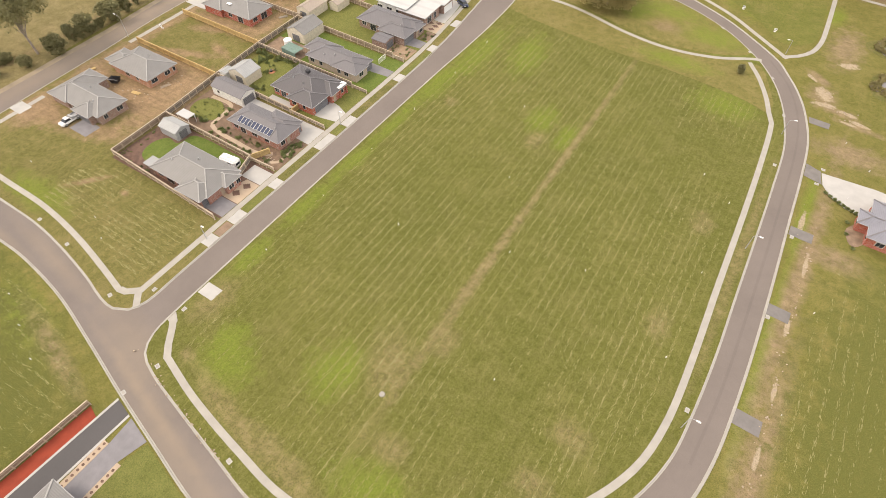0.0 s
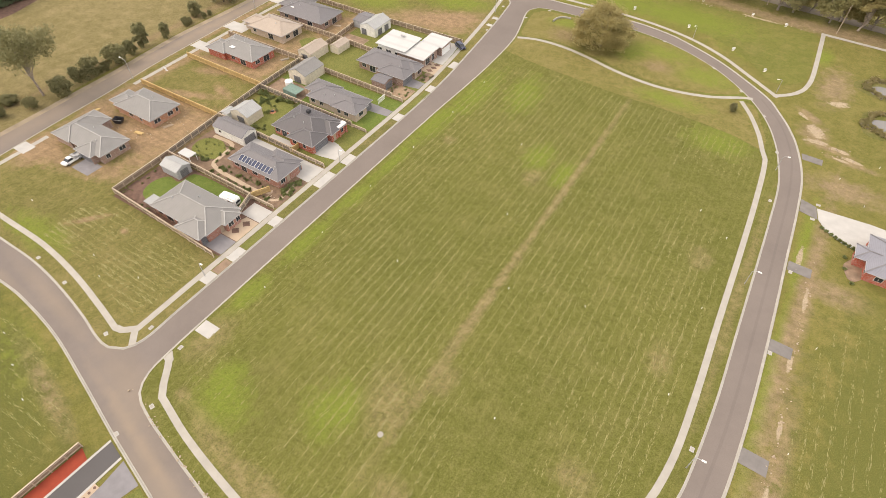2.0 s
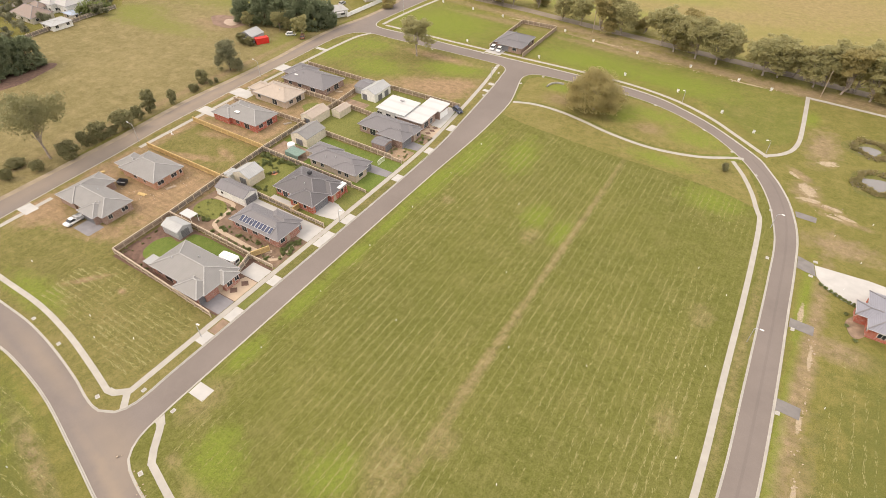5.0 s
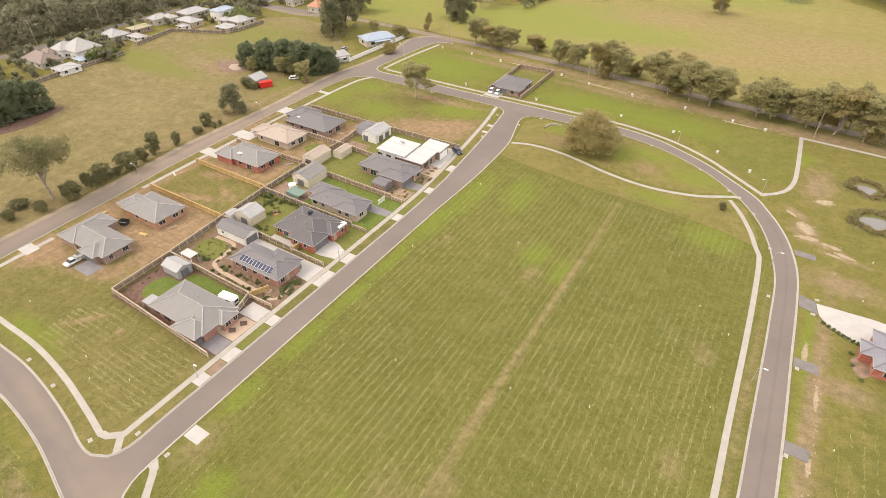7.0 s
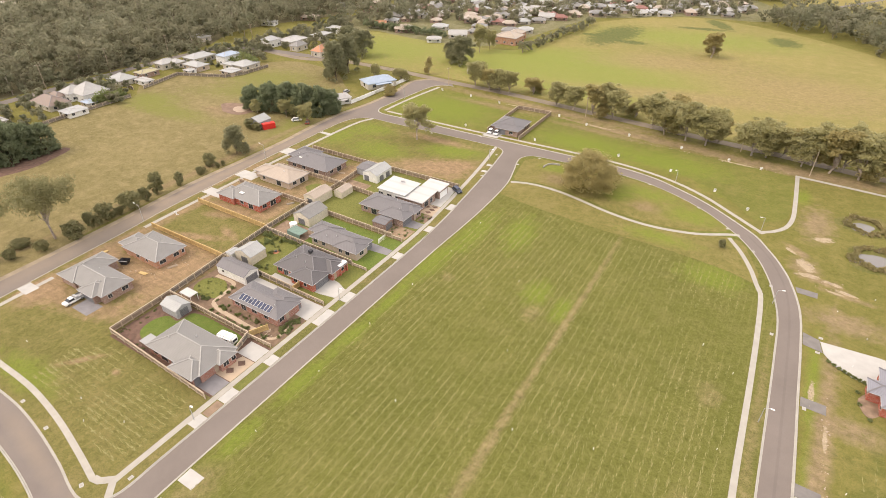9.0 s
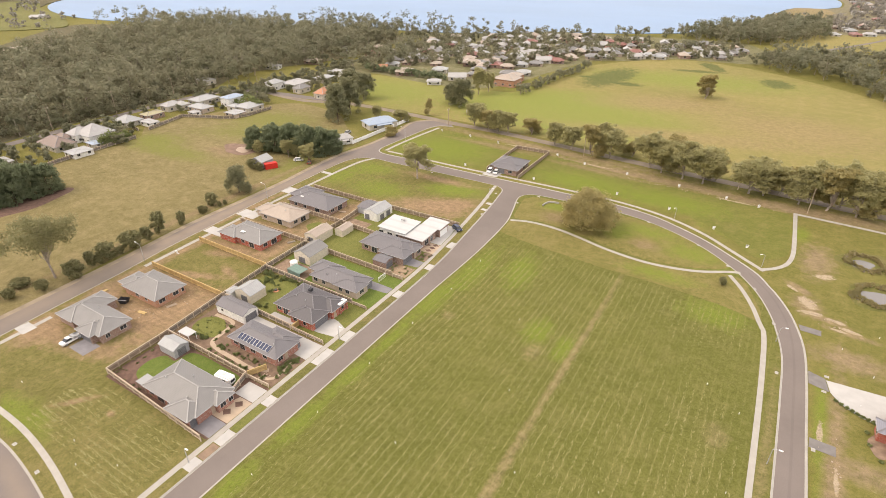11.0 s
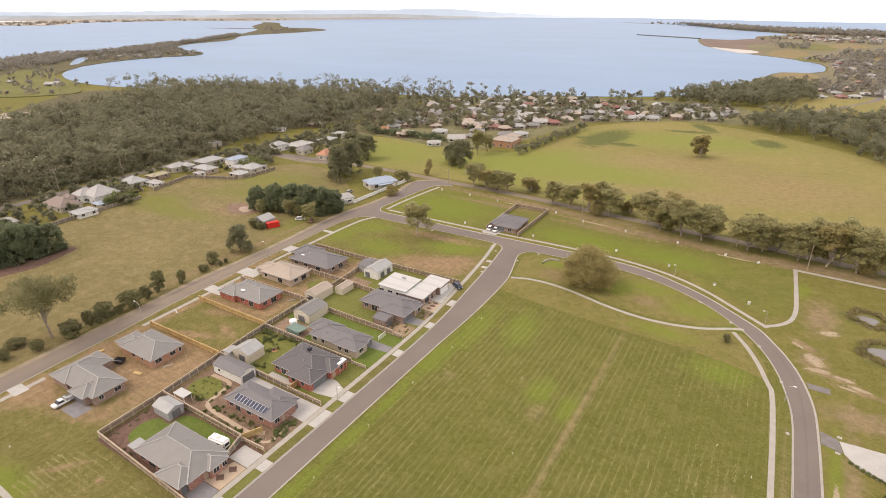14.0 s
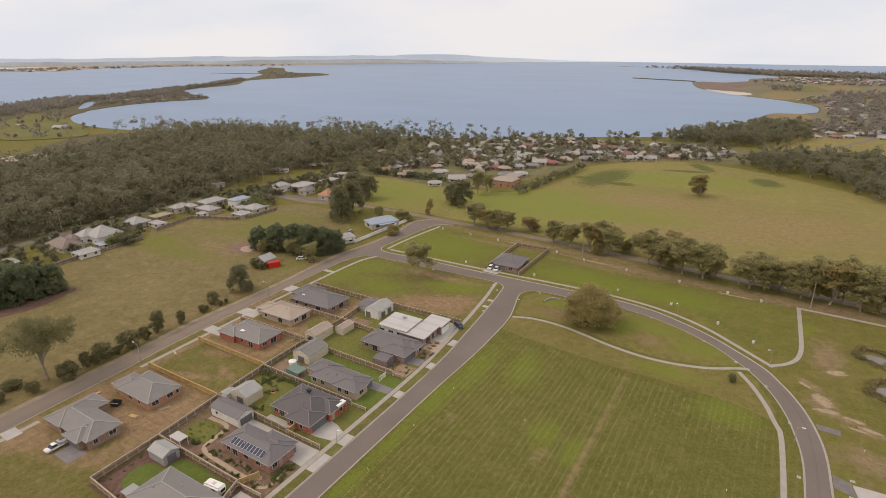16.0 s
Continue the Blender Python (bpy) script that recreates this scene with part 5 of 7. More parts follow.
for i in range(10):
    k = math.tan(radians(22.5))
    x = -5.3 + i * 1.06
    bm = bmesh.new()
    for y0, y1, zz in ((-3.35, -1.75, 0),):
        v = [bm.verts.new((x + dx, y, 2.65 + (y + 4.0) * k + dz)) for dz in (0.06, 0.11) for dx, y in ((0, y0), (0.98, y0), (0.98, y1), (0, y1))]
        for f in ((4, 5, 6, 7), (0, 1, 5, 4), (1, 2, 6, 5), (2, 3, 7, 6), (3, 0, 4, 7)):
            bm.faces.new([v[j] for j in f])
    pnl = part("solar_panel", bm, M["solar"], h2, "dark blue solar panel")
    fr = bmesh.new()
    for p, q in (((x, -3.35), (x + 0.98, -3.35)), ((x, -1.75), (x + 0.98, -1.75)), ((x, -3.35), (x, -1.75)), ((x + 0.98, -3.35), (x + 0.98, -1.75))):
        bar(fr, (*p, 2.65 + (p[1] + 4.0) * k + 0.13), (*q, 2.65 + (q[1] + 4.0) * k + 0.13), 0.06, 0.05)
    part("panel_frame", fr, M["galv"], pnl)
part("roof_cooler", bevelled(boxed(-1.2, -0.2, 1.4, 2.4, 4.5, 5.3), 0.08), M["dark_metal"], h3, "dark evaporative roof cooler")
part("portico", boxed(7.4, 8.8, 2.4, 5.4, 2.75, 3.05), M["white_paint"], h3, "white flat portico roof")
for yy in (2.6, 5.2):
    part("portico_pier", boxed(8.3, 8.8, yy - 0.22, yy + 0.22, -0.1, 2.75), M["brick_red"], h3)


# the white modern house: overlapping low skillion roofs
def skillion(rects, label):
    x0, x1, y0, y1 = rects[0][:4]
    cx, cy = (x0 + x1) / 2, (y0 + y1) / 2
    top = base("house", cx, cy, Z_TOP, 0, label, "house")
    for a, b, c, d, z, fall in rects:
        a, b, c, d = a - cx, b - cx, c - cy, d - cy
        bm = bmesh.new()
        v = [bm.verts.new((x, y, zz + dz)) for dz in (-0.22, 0) for x, y, zz in ((a, c, z), (b, c, z), (b, d, z + fall), (a, d, z + fall))]
        for f in ((3, 2, 1, 0), (4, 5, 6, 7), (0, 1, 5, 4), (1, 2, 6, 5), (2, 3, 7, 6), (3, 0, 4, 7)):
            bm.faces.new([v[j] for j in f])
        part("roof", bm, M["roof_white"], top, "white low pitched steel roof")
        part("wall", boxed(a + 0.5, b - 0.5, c + 0.5, d - 0.5, -0.1, z - 0.2), M["render_white"] if z > 3.4 else M["brick_brown"], top)
    for i, xx in enumerate((-4.5, -1.0, 2.4)):
        window_on(top, "S", (-6, 6, rects[0][2] - cy + 0.5, 9), xx, 2.0, 0.5, 1.7)
    window_on(top, "E", (-9, rects[1][1] - cx - 0.5, -9, 9), rects[1][2] - cy + 3.0, 2.4, 0.4, 1.9)
    window_on(top, "E", (-9, rects[1][1] - cx - 0.5, -9, 9), rects[1][2] - cy + 6.0, 1.4, 0.4, 1.9)
    part("garage_door", side_box("E", (-9, rects[2][1] - cx - 0.5, -9, 9), (rects[2][2] + rects[2][3]) / 2 - cy, 4.6, 0.02, 2.2, -0.05, 0.04), M["white_paint"], top)
    part("roof_vent", boxed(-0.7, 0.7, 2.0, 2.6, 4.15, 4.5), M["gutter"], top)
    return top


skillion([(-104.2, -93.0, 128.0, 137.6, 3.5, 0.45), (-96.5, -86.0, 127.6, 136.6, 3.0, 0.40), (-93.0, -85.2, 136.9, 143.2, 3.2, 0.3)], "modern white house with overlapping flat steel roofs")


# ---------------------------------------------------------------- sheds and garages
def shed(x0, x1, y0, y1, h, ridge, wall, roof, label, doors=(), rise=0.22, z=Z_TOP, cat="shed", windows=()):
    cx, cy = (x0 + x1) / 2, (y0 + y1) / 2
    top = base("shed", cx, cy, z, 0, label, cat)
    w, d = (x1 - x0) / 2, (y1 - y0) / 2
    part("wall", boxed(-w + 0.12, w - 0.12, -d + 0.12, d - 0.12, -0.1, h - 0.02), wall, top)
    r = (d if ridge == "x" else w) * rise * 2
    for s in (-1, 1):
        if ridge == "x":
            f = [(s * (w - 0.12), -d + 0.12, h - 0.02), (s * (w - 0.12), d - 0.12, h - 0.02), (s * (w - 0.12), 0, h + r - 0.06)]
            t = [(-w, s * (d + 0.1), h - 0.03), (w, s * (d + 0.1), h - 0.03), (w, 0, h + r), (-w, 0, h + r)]
        else:
            f = [(-w + 0.12, s * (d - 0.12), h - 0.02), (w - 0.12, s * (d - 0.12), h - 0.02), (0, s * (d - 0.12), h + r - 0.06)]
            t = [(s * (w + 0.1), -d, h - 0.03), (s * (w + 0.1), d, h - 0.03), (0, d, h + r), (0, -d, h + r)]
        g = bmesh.new()
        g.faces.new([g.verts.new(p) for p in f])
        part("gable", g, wall, top)
        rf = bmesh.new()
        lo, hi = [rf.verts.new(p) for p in t], [rf.verts.new((p[0], p[1], p[2] + 0.06)) for p in t]
        rf.faces.new(lo[::-1]), rf.faces.new(hi)
        for i in range(4):
            rf.faces.new((lo[i], lo[(i + 1) % 4], hi[(i + 1) % 4], hi[i]))
        bmesh.ops.recalc_face_normals(rf, faces=rf.faces[:])
        part("roof", rf, roof, top)
    e = (-w - 0.05, 0, h + r + 0.05), (w + 0.05, 0, h + r + 0.05)
    if ridge == "y":
        e = (0, -d - 0.05, h + r + 0.05), (0, d + 0.05, h + r + 0.05)
    part("ridge_cap", bar(bmesh.new(), *e, 0.3, 0.06), roof, top)
    r4 = (-w + 0.12, w - 0.12, -d + 0.12, d - 0.12)
    for side, along, width in doors:
        g = part("roller_door", side_box(side, r4, along, width, 0.02, min(2.1, h - 0.2), -0.04, 0.03), M["door_grey"], top)
        for i in range(1, 5):
            part("rib", side_box(side, r4, along, width, 0.4 * i - 0.02, 0.4 * i + 0.02, 0.02, 0.045), M["dark_metal"], g)
    for side, along, width in windows:
        window_on(top, side, r4, along, width, 1.1, 0.8)
    return top


shed(-113.2, -107.2, 53.0, 57.2, 2.3, "x", M["steel_grey"], M["roof_pale"], "small grey steel garden shed with a roller door", [("E", 0.0, 2.2)])
shed(-114.6, -103.8, 70.9, 75.8, 2.5, "x", M["steel_white"], M["roof_slate"], "white walled garage with a slate grey roof", [("E", 0.0, 3.6)], windows=[("S", -3.0, 1.0)])
shed(-115.6, -109.2, 77.9, 83.6, 2.7, "y", M["steel_cream"], M["roof_pale"], "pale cream steel shed with translucent sheets", [("S", 0.5, 2.4)])
shed(-118.0, -115.7, 76.8, 80.0, 2.1, "y", M["steel_white"], M["roof_pale"], "low white lean-to shed", rise=0.1)
shed(-116.4, -109.8, 101.4, 110.0, 2.9, "y", M["steel_cream"], M["roof_grey"], "large cream steel shed with a grey roof", [("S", 0.0, 2.6)])
shed(-122.4, -117.2, 112.2, 120.6, 2.7, "y", M["steel_cream"], M["roof_beige"], "beige steel shed on a soil yard", [("S", 0.0, 2.4)])
shed(-116.8, -113.4, 120.6, 126.6, 2.2, "y", M["steel_cream"], M["roof_beige"], "narrow beige garden shed by a fence")
shed(-116.4, -110.2, 135.6, 144.6, 2.9, "y", M["steel_white"], M["roof_pale"], "white steel garage with two dark doors", [("S", -1.5, 2.0), ("E", -1.6, 2.2), ("E", 2.0, 2.2)])
shed(-121.4, -116.6, 138.2, 145.0, 2.4, "x", M["steel_grey"], M["roof_slate"], "grey lean-to shed behind a garage", rise=0.1)
shed(-93.6, -88.6, 111.4, 115.6, 2.4, "x", M["brick_brown"], M["roof_slate"], "small carport with a slate roof", [("E", 0.0, 3.0)], rise=0.12)
shed(-191.5, -184.0, 150.5, 157.5, 2.8, "y", M["steel_grey"], M["roof_pale"], "pale grey farm shed in the paddock", [("S", 0.0, 2.6)], z=0.0)

canopy = base("patio_canopy", -111.3, 59.7, Z1, 0, "small white flat canopy on four posts", "canopy")
part("roof", boxed(-2.0, 2.0, -1.2, 1.2, 2.15, 2.28), M["roof_white"], canopy)
for sx in (-1.8, 1.8):
    for sy in (-1.0, 1.0):
        part("post", boxed(sx - 0.05, sx + 0.05, sy - 0.05, sy + 0.05, 0, 2.15), M["white_paint"], canopy)
porch = base("back_porch", -103.0, 43.8, Z1, 0, "pale low patio roof beside a brick house", "porch")
part("roof", boxed(-2.6, 0.3, -1.4, 1.5, 2.25, 2.38), M["roof_pale"], porch)
for sx in (-2.4, 0.1):
    for sy in (-1.2, 1.3):
        part("post", boxed(sx - 0.05, sx + 0.05, sy - 0.05, sy + 0.05, 0, 2.25), M["timber"], porch)


# ---------------------------------------------------------------- fences
def fence(x0, y0, x1, y1, mat, label, h=1.75, bay=2.6, z=Z_TOP, face=1):
    """A paling fence: posts, two rails and closely set palings, bay by bay."""
    a, b = Vector((x0, y0)), Vector((x1, y1))
    L = (b - a).length
    n = max(1, round(L / bay))
    step = L / n
    trim = mat if mat in (M["timber_new"], M["white_paint"]) else M["timber_pale"]
    top = base("fence", x0, y0, z, math.degrees(math.atan2(y1 - y0, x1 - x0)), label, "fence")
    pm = bmesh.new()
    box(pm, -0.09, 0.09, -0.11, 0.07, -0.1, h + 0.06)
    post = part("post", pm, trim, top)
    bm = bmesh.new()
    r = random.Random(int(x0 * 7 + y0))
    k = int(step / 0.155)
    for i in range(k):
        x, t = (i + 0.5) * step / k, r.uniform(-0.025, 0.025)
        box(bm, x - step / k * 0.47, x + step / k * 0.47, face * 0.075 - 0.012, face * 0.075 + 0.012, 0.02, h - 0.06 + t)
    # boards take the copy of their timber that is darkened for shade
    boards = M["shaded_paling_new"] if mat is M["timber_new"] else M["shaded_paling_grey"] if mat is M["timber_grey"] else M["shaded_paling"] if mat is M["timber"] else mat
    panel = tagged(part("paling_panel", bm, boards, top), kind="stuff")
    rails = [part("rail", boxed(0.07, step - 0.07, -0.04, 0.04, zz - 0.05, zz + 0.05), trim, top) for zz in (0.35, h - 0.4)]
    cap = part("capping", boxed(0, step, -0.09, 0.13, h - 0.04, h + 0.03), trim, top)
    for i in range(1, n + 1):
        for o in (post, panel, *rails, cap):
            if i == n and o is not post:
                continue
            c = new(o.name.split(".")[0], o.data)
            c.parent = top
            c.location = (i * step, 0, 0)
            if o is panel:
                tagged(c, kind="stuff")
    return top


LF = "weathered brown timber paling fence"
fence(-116.2, 41.8, -81.4, 40.2, M["timber"], LF + " round a yard", face=1)
fence(-116.2, 41.8, -116.9, 58.3, M["timber"], LF + " round a yard", face=1)
fence(-116.9, 58.1, -88.0, 57.7, M["timber"], LF + " between two yards")
fence(-87.8, 57.7, -81.2, 57.9, M["timber"], "low timber fence beside a parking area", h=1.1)
fence(-87.9, 58.0, -86.0, 61.8, M["timber_new"], "short new pine side fence with a gate", h=1.7)
fence(-86.4, 52.6, -88.0, 57.5, M["timber_grey"], "dark grey timber side gate fence")
fence(-117.0, 58.4, -118.6, 76.2, M["timber_grey"], "grey weathered paling fence behind the yards")
fence(-118.6, 76.3, -119.9, 93.4, M["timber_grey"], "grey weathered paling fence behind the yards")
fence(-119.9, 93.6, -120.4, 111.2, M["timber_grey"], "grey weathered paling fence behind the yards")
fence(-120.4, 111.4, -120.3, 127.8, M["timber"], LF + " behind the yards")
fence(-120.3, 128.0, -121.8, 146.3, M["timber"], LF + " behind the yards")
fence(-118.3, 76.4, -92.4, 75.7, M["timber_grey"], "grey paling fence along a driveway")
fence(-92.2, 75.7, -81.2, 75.6, M["timber_grey"], "low grey paling fence along a driveway", h=1.2)
fence(-91.6, 75.8, -91.5, 78.6, M["timber_new"], "short new pine side gate fence", h=1.7)
fence(-119.7, 93.2, -86.0, 92.6, M["timber_grey"], "grey paling fence between two yards")
fence(-85.8, 92.6, -81.2, 92.6, M["timber_grey"], "low grey paling fence by the footpath", h=1.0)
fence(-120.2, 110.4, -85.0, 109.7, M["timber"], LF + " between two yards")
fence(-84.8, 109.7, -81.4, 109.7, M["timber"], "low timber paling fence by the footpath", h=1.1)
fence(-120.2, 128.0, -104.8, 127.2, M["timber"], LF + " between two yards")
fence(-150.0, 146.5, -122.0, 146.4, M["timber"], LF + " beside the empty lot")
fence(-121.6, 146.6, -84.0, 147.4, M["timber"], LF + " beside the empty lot")
fence(-150.6, 76.4, -119.2, 76.4, M["timber_new"], "new yellow pine paling fence beside the empty lot")
fence(-151.8, 94.2, -120.1, 93.8, M["timber_new"], "new yellow pine paling fence beside the empty lot")
fence(-151.5, 111.0, -120.6, 111.3, M["timber"], LF + " between two yards")
fence(-148.0, 128.0, -120.6, 128.0, M["timber"], LF + " between two yards")
fence(-100.2, 199.0, -101.0, 231.2, M["timber"], LF + " round a lone house", z=0.0)
fence(-101.0, 231.4, -85.2, 232.2, M["timber"], LF + " round a lone house", z=0.0)
fence(-85.2, 232.0, -85.0, 197.6, M["timber"], LF + " round a lone house", z=0.0)
fence(-69.5, -20, -68.2, 0.4, M["timber"], "pine paling fence beside a red mulched strip", z=0.0, h=1.5)
for a in ((-257.5, 84, -265.3, 97.3), (-265.3, 97.3, -267.3, 110), (-267.3, 110, -269.2, 147), (-295.3, 157.4, -278.6, 154.5), (-275.8, 158.3, -281.7, 182.6), (-281.7, 182.6, -256.1, 193.5), (-256.1, 193.5, -252, 202), (-252, 202, -251.8, 220)):
    fence(*a, M["timber_grey"], "long grey paling fence behind the village gardens", bay=3.6, z=0.0)
fence(-171.6, 196, -170.2, 242, M["white_paint"], "long white paling fence beside the stub street", z=0.0, bay=3.0)

# ---------------------------------------------------------------- trees
def leaves(clumps, per, size, seed, long=1.6):
    """Many small leaf sprays: quads thrown about clump centres (x, y, z, r, rz)."""
    g = np.random.default_rng(seed)
    c = np.repeat(np.array(clumps, float), per, axis=0)
    n = len(c)
    d = g.normal(size=(n, 3))
    d /= np.linalg.norm(d, axis=1)[:, None]
    rad = g.random(n)[:, None] ** 0.42
    p = c[:, :3] + d * rad * np.stack([c[:, 3], c[:, 3], c[:, 4]], 1)
    m = 0.5 * d + np.array([0, 0, 0.6]) + 0.6 * g.normal(size=(n, 3))
    a = np.cross(m, g.normal(size=(n, 3)))
    a /= np.linalg.norm(a, axis=1)[:, None]
    b = np.cross(m, a)
    b /= np.linalg.norm(b, axis=1)[:, None]
    s = size * g.uniform(0.6, 1.3, (n, 1))
    a, b = a * s * long / 2, b * s / 2
    v = np.stack([p - a - b * 0.6, p + a * 0.4 - b, p + a + b * 0.5, p - a * 0.3 + b], 1).reshape(-1, 3)
    return v, np.arange(4 * n).reshape(-1, 4)


def mesh_of(name, v, f, material):
    me = bpy.data.meshes.new(name)
    me.vertices.add(len(v))
    me.vertices.foreach_set("co", np.ascontiguousarray(v, dtype=np.float32).ravel())
    k = f.shape[1]
    me.loops.add(f.size)
    me.loops.foreach_set("vertex_index", np.ascontiguousarray(f, dtype=np.int32).ravel())
    me.polygons.add(len(f))
    me.polygons.foreach_set("loop_start", np.arange(0, f.size, k, dtype=np.int32))
    me.update()
    me.validate()
    me.materials.append(material)
    return me


def tube(bm, pts, radii, seg=6):
    rings = []
    for i, (p, r) in enumerate(zip(pts, radii)):
        p = Vector(p)
        d = (Vector(pts[min(i + 1, len(pts) - 1)]) - Vector(pts[max(i - 1, 0)])).normalized()
        s = d.cross(Vector((0.3, 1, 0.1))).normalized()
        t = d.cross(s)
        rings.append([bm.verts.new(p + (s * math.cos(2 * math.pi * k / seg) + t * math.sin(2 * math.pi * k / seg)) * r) for k in range(seg)])
    for a, b in zip(rings, rings[1:]):
        for k in range(seg):
            bm.faces.new((a[k], a[(k + 1) % seg], b[(k + 1) % seg], b[k]))
    bm.faces.new(rings[-1])


def tree(kind, height, radius, seed, leaf, bark, label, clumps=46, per=60, size=0.42, low=0.35, shape="umbrella", limbs=7, category="tree", puff=(0.18, 0.30)):
    r = random.Random(seed)
    cs = []
    heads = [(math.cos(2.4 * i) * q, math.sin(2.4 * i) * q, min(0.92, 0.95 - 0.95 * q * r.uniform(0.2, 1.1))) for i, q in enumerate([0.1] + [r.uniform(0.3, 0.8) for _ in range(9)])]
    for i in range(clumps):
        for _ in range(60):
            x, y, z = r.uniform(-1, 1), r.uniform(-1, 1), r.uniform(0, 1)
            q = math.hypot(x, y)
            if shape == "umbrella":
                ok = q <= 1 and (0.35 < q * q + (z - 0.15) ** 2 * 1.2 < 1.0)
            elif shape == "gum":
                a, g = heads[i % len(heads)], r.gauss
                x, y, z = a[0] + g(0, 0.17), a[1] + g(0, 0.17), a[2] + g(0, 0.15)
                ok = math.hypot(x, y) < 1.02 and 0 < z < 1
            elif shape == "cone":
                ok = q <= 1.0 - 0.75 * z and q > 0.35 - 0.3 * z
            else:
                ok = 0.3 < q * q + (2 * z - 1) ** 2 < 1.0
            if ok:
                break
        k = r.uniform(*puff) * radius
        cs.append((x * (radius - k * 0.6), y * (radius - k * 0.6), height * low + z * (height * (1 - low) - k * 0.6), k, k * 0.75))
    top = base(kind, 0, 0, 0, 0, label, category)
    v, f = leaves(cs, per, size, seed)
    crown = new("crown", mesh_of("crown", v, f, leaf))
    crown.parent = top
    bm = bmesh.new()
    fork = height * (low + 0.06)
    lean = (r.uniform(-0.05, 0.05) * height, r.uniform(-0.05, 0.05) * height)
    r0 = max(0.05, height * 0.014)
    tube(bm, [(0, 0, -0.2), (lean[0] * 0.3, lean[1] * 0.3, fork * 0.5), (lean[0], lean[1], fork), (lean[0] * 1.3, lean[1] * 1.3, height * 0.8)], [r0 * 1.3, r0, r0 * 0.75, r0 * 0.25])
    trunk = part("trunk", bm, bark, top)
    for i in range(limbs):
        c = cs[(i * 5) % len(cs)]
        s = r.uniform(0.55, 1.0)
        a = (lean[0] * s, lean[1] * s, fork * s)
        m = (a[0] * 0.45 + c[0] * 0.55, a[1] * 0.45 + c[1] * 0.55, a[2] * 0.6 + c[2] * 0.4)
        bm = bmesh.new()
        tube(bm, [a, m, c[:3]], [r0 * 0.5, r0 * 0.32, r0 * 0.10], 5)
        part("limb", bm, bark, top)
    return top


def plant(proto, h0, r0, x, y, h, r, turn, z=0.0, label="", group=""):
    """A copy of a tree, scaled to its own height and spread."""
    o = copy_thing(proto, pose(x, y, z, 0, 0, turn))
    o.scale = (r / r0, r / r0, h / h0)
    return tagged(o, label, "", group)


def put_first(proto, h0, r0, x, y, h, r, turn, z=0.0):
    proto.matrix_basis = pose(x, y, z, 0, 0, turn)
    proto.scale = (r / r0, r / r0, h / h0)


rt = random.Random(5)
big_gum = tree("gum_tree", 15.9, 9.4, 11, M["gum_leaf_warm"], M["bark"], "large rounded gum tree with olive brown leaves in the reserve", 240, 100, 0.29, 0.20, "umbrella", 12, puff=(0.12, 0.24))
big_gum.matrix_basis = pose(-46, 171, Z_TOP)
big_gum.scale = (1.08, 1.08, 0.86)
lot_gum = tree("gum_tree", 14.8, 6.0, 12, M["gum_leaf"], M["bark"], "tall gum tree with a bare trunk on an empty lot", 110, 74, 0.30, 0.22, "gum", 8, puff=(0.13, 0.26))
lot_gum.matrix_basis = pose(-120.6, 176.2, Z_TOP)
lot_gum.scale = (1.3, 1.3, 1.0)
old_gum = tree("gum_tree", 19.5, 12.4, 13, M["shrub_leaf"], M["bark"], "spreading old gum tree with open crown and pale limbs", 96, 120, 0.31, 0.34, "gum", 16, puff=(0.12, 0.26))
old_gum.matrix_basis = pose(-169.5, 57.4, 0, 0, 0, 30)

# the row of gums along the track
GA = tree("gum_tree", 14.0, 5.0, 21, M["gum_leaf"], M["bark"], "tall gum tree in a row along the dirt track", 130, 78, 0.31, 0.13, "gum", 9, puff=(0.14, 0.30))
GB = tree("gum_tree", 14.0, 5.0, 22, M["gum_leaf_warm"], M["bark"], "olive brown gum tree in a row along the dirt track", 125, 78, 0.31, 0.11, "gum", 9, puff=(0.14, 0.30))
GC = tree("gum_tree", 14.0, 5.0, 23, M["gum_leaf"], M["bark"], "gum tree with forked pale trunk along the dirt track", 130, 78, 0.31, 0.08, "gum", 10, puff=(0.14, 0.30))
ROW = [(-135, 252, 13, 5.0), (-126, 250, 11.9, 4.4), (-120, 250, 11.8, 4.9), (-115, 250, 11.8, 3.7), (-104, 255, 9.4, 4.8), (-88, 246, 11.8, 4.1), (-79, 244, 11.8, 4.5), (-68, 241, 15.4, 5.1), (-64, 245, 15.9, 4.2), (-60, 242, 13.8, 5.1),
       (-52, 249, 8.0, 3.8), (-42, 239, 16.5, 5.6), (-36, 235.5, 15.8, 4.9), (-32, 240, 16.4, 5.4), (-27, 233, 17.1, 5.9), (-19, 232, 16.3, 5.8), (-15, 238, 10.3, 3.8), (-2, 231, 14.7, 6.5), (3, 232, 15.0, 5.6), (8, 236, 12.8, 4.9), (15, 230, 14.6, 5.0),
       (18, 233, 16.7, 5.4), (24, 229, 18.6, 6.1), (28, 233, 19.1, 6.0), (33, 228, 18.3, 6.2), (38, 230, 14.1, 5.0), (47, 231, 13.5, 5.0), (56, 228, 13, 5)]
for i, (x, y, h, r) in enumerate(ROW):
    q = (GA, GB, GC)[i % 3]
    if i < 3:
        put_first(q, 14.0, 5.0, x, y, h * 0.95, r * 1.38, rt.uniform(0, 360))
        tagged(q, group="gum trees along the track")
    else:
        plant(q, 14.0, 5.0, x, y, h * 0.95, r * 1.38, rt.uniform(0, 360), group="gum trees along the track")

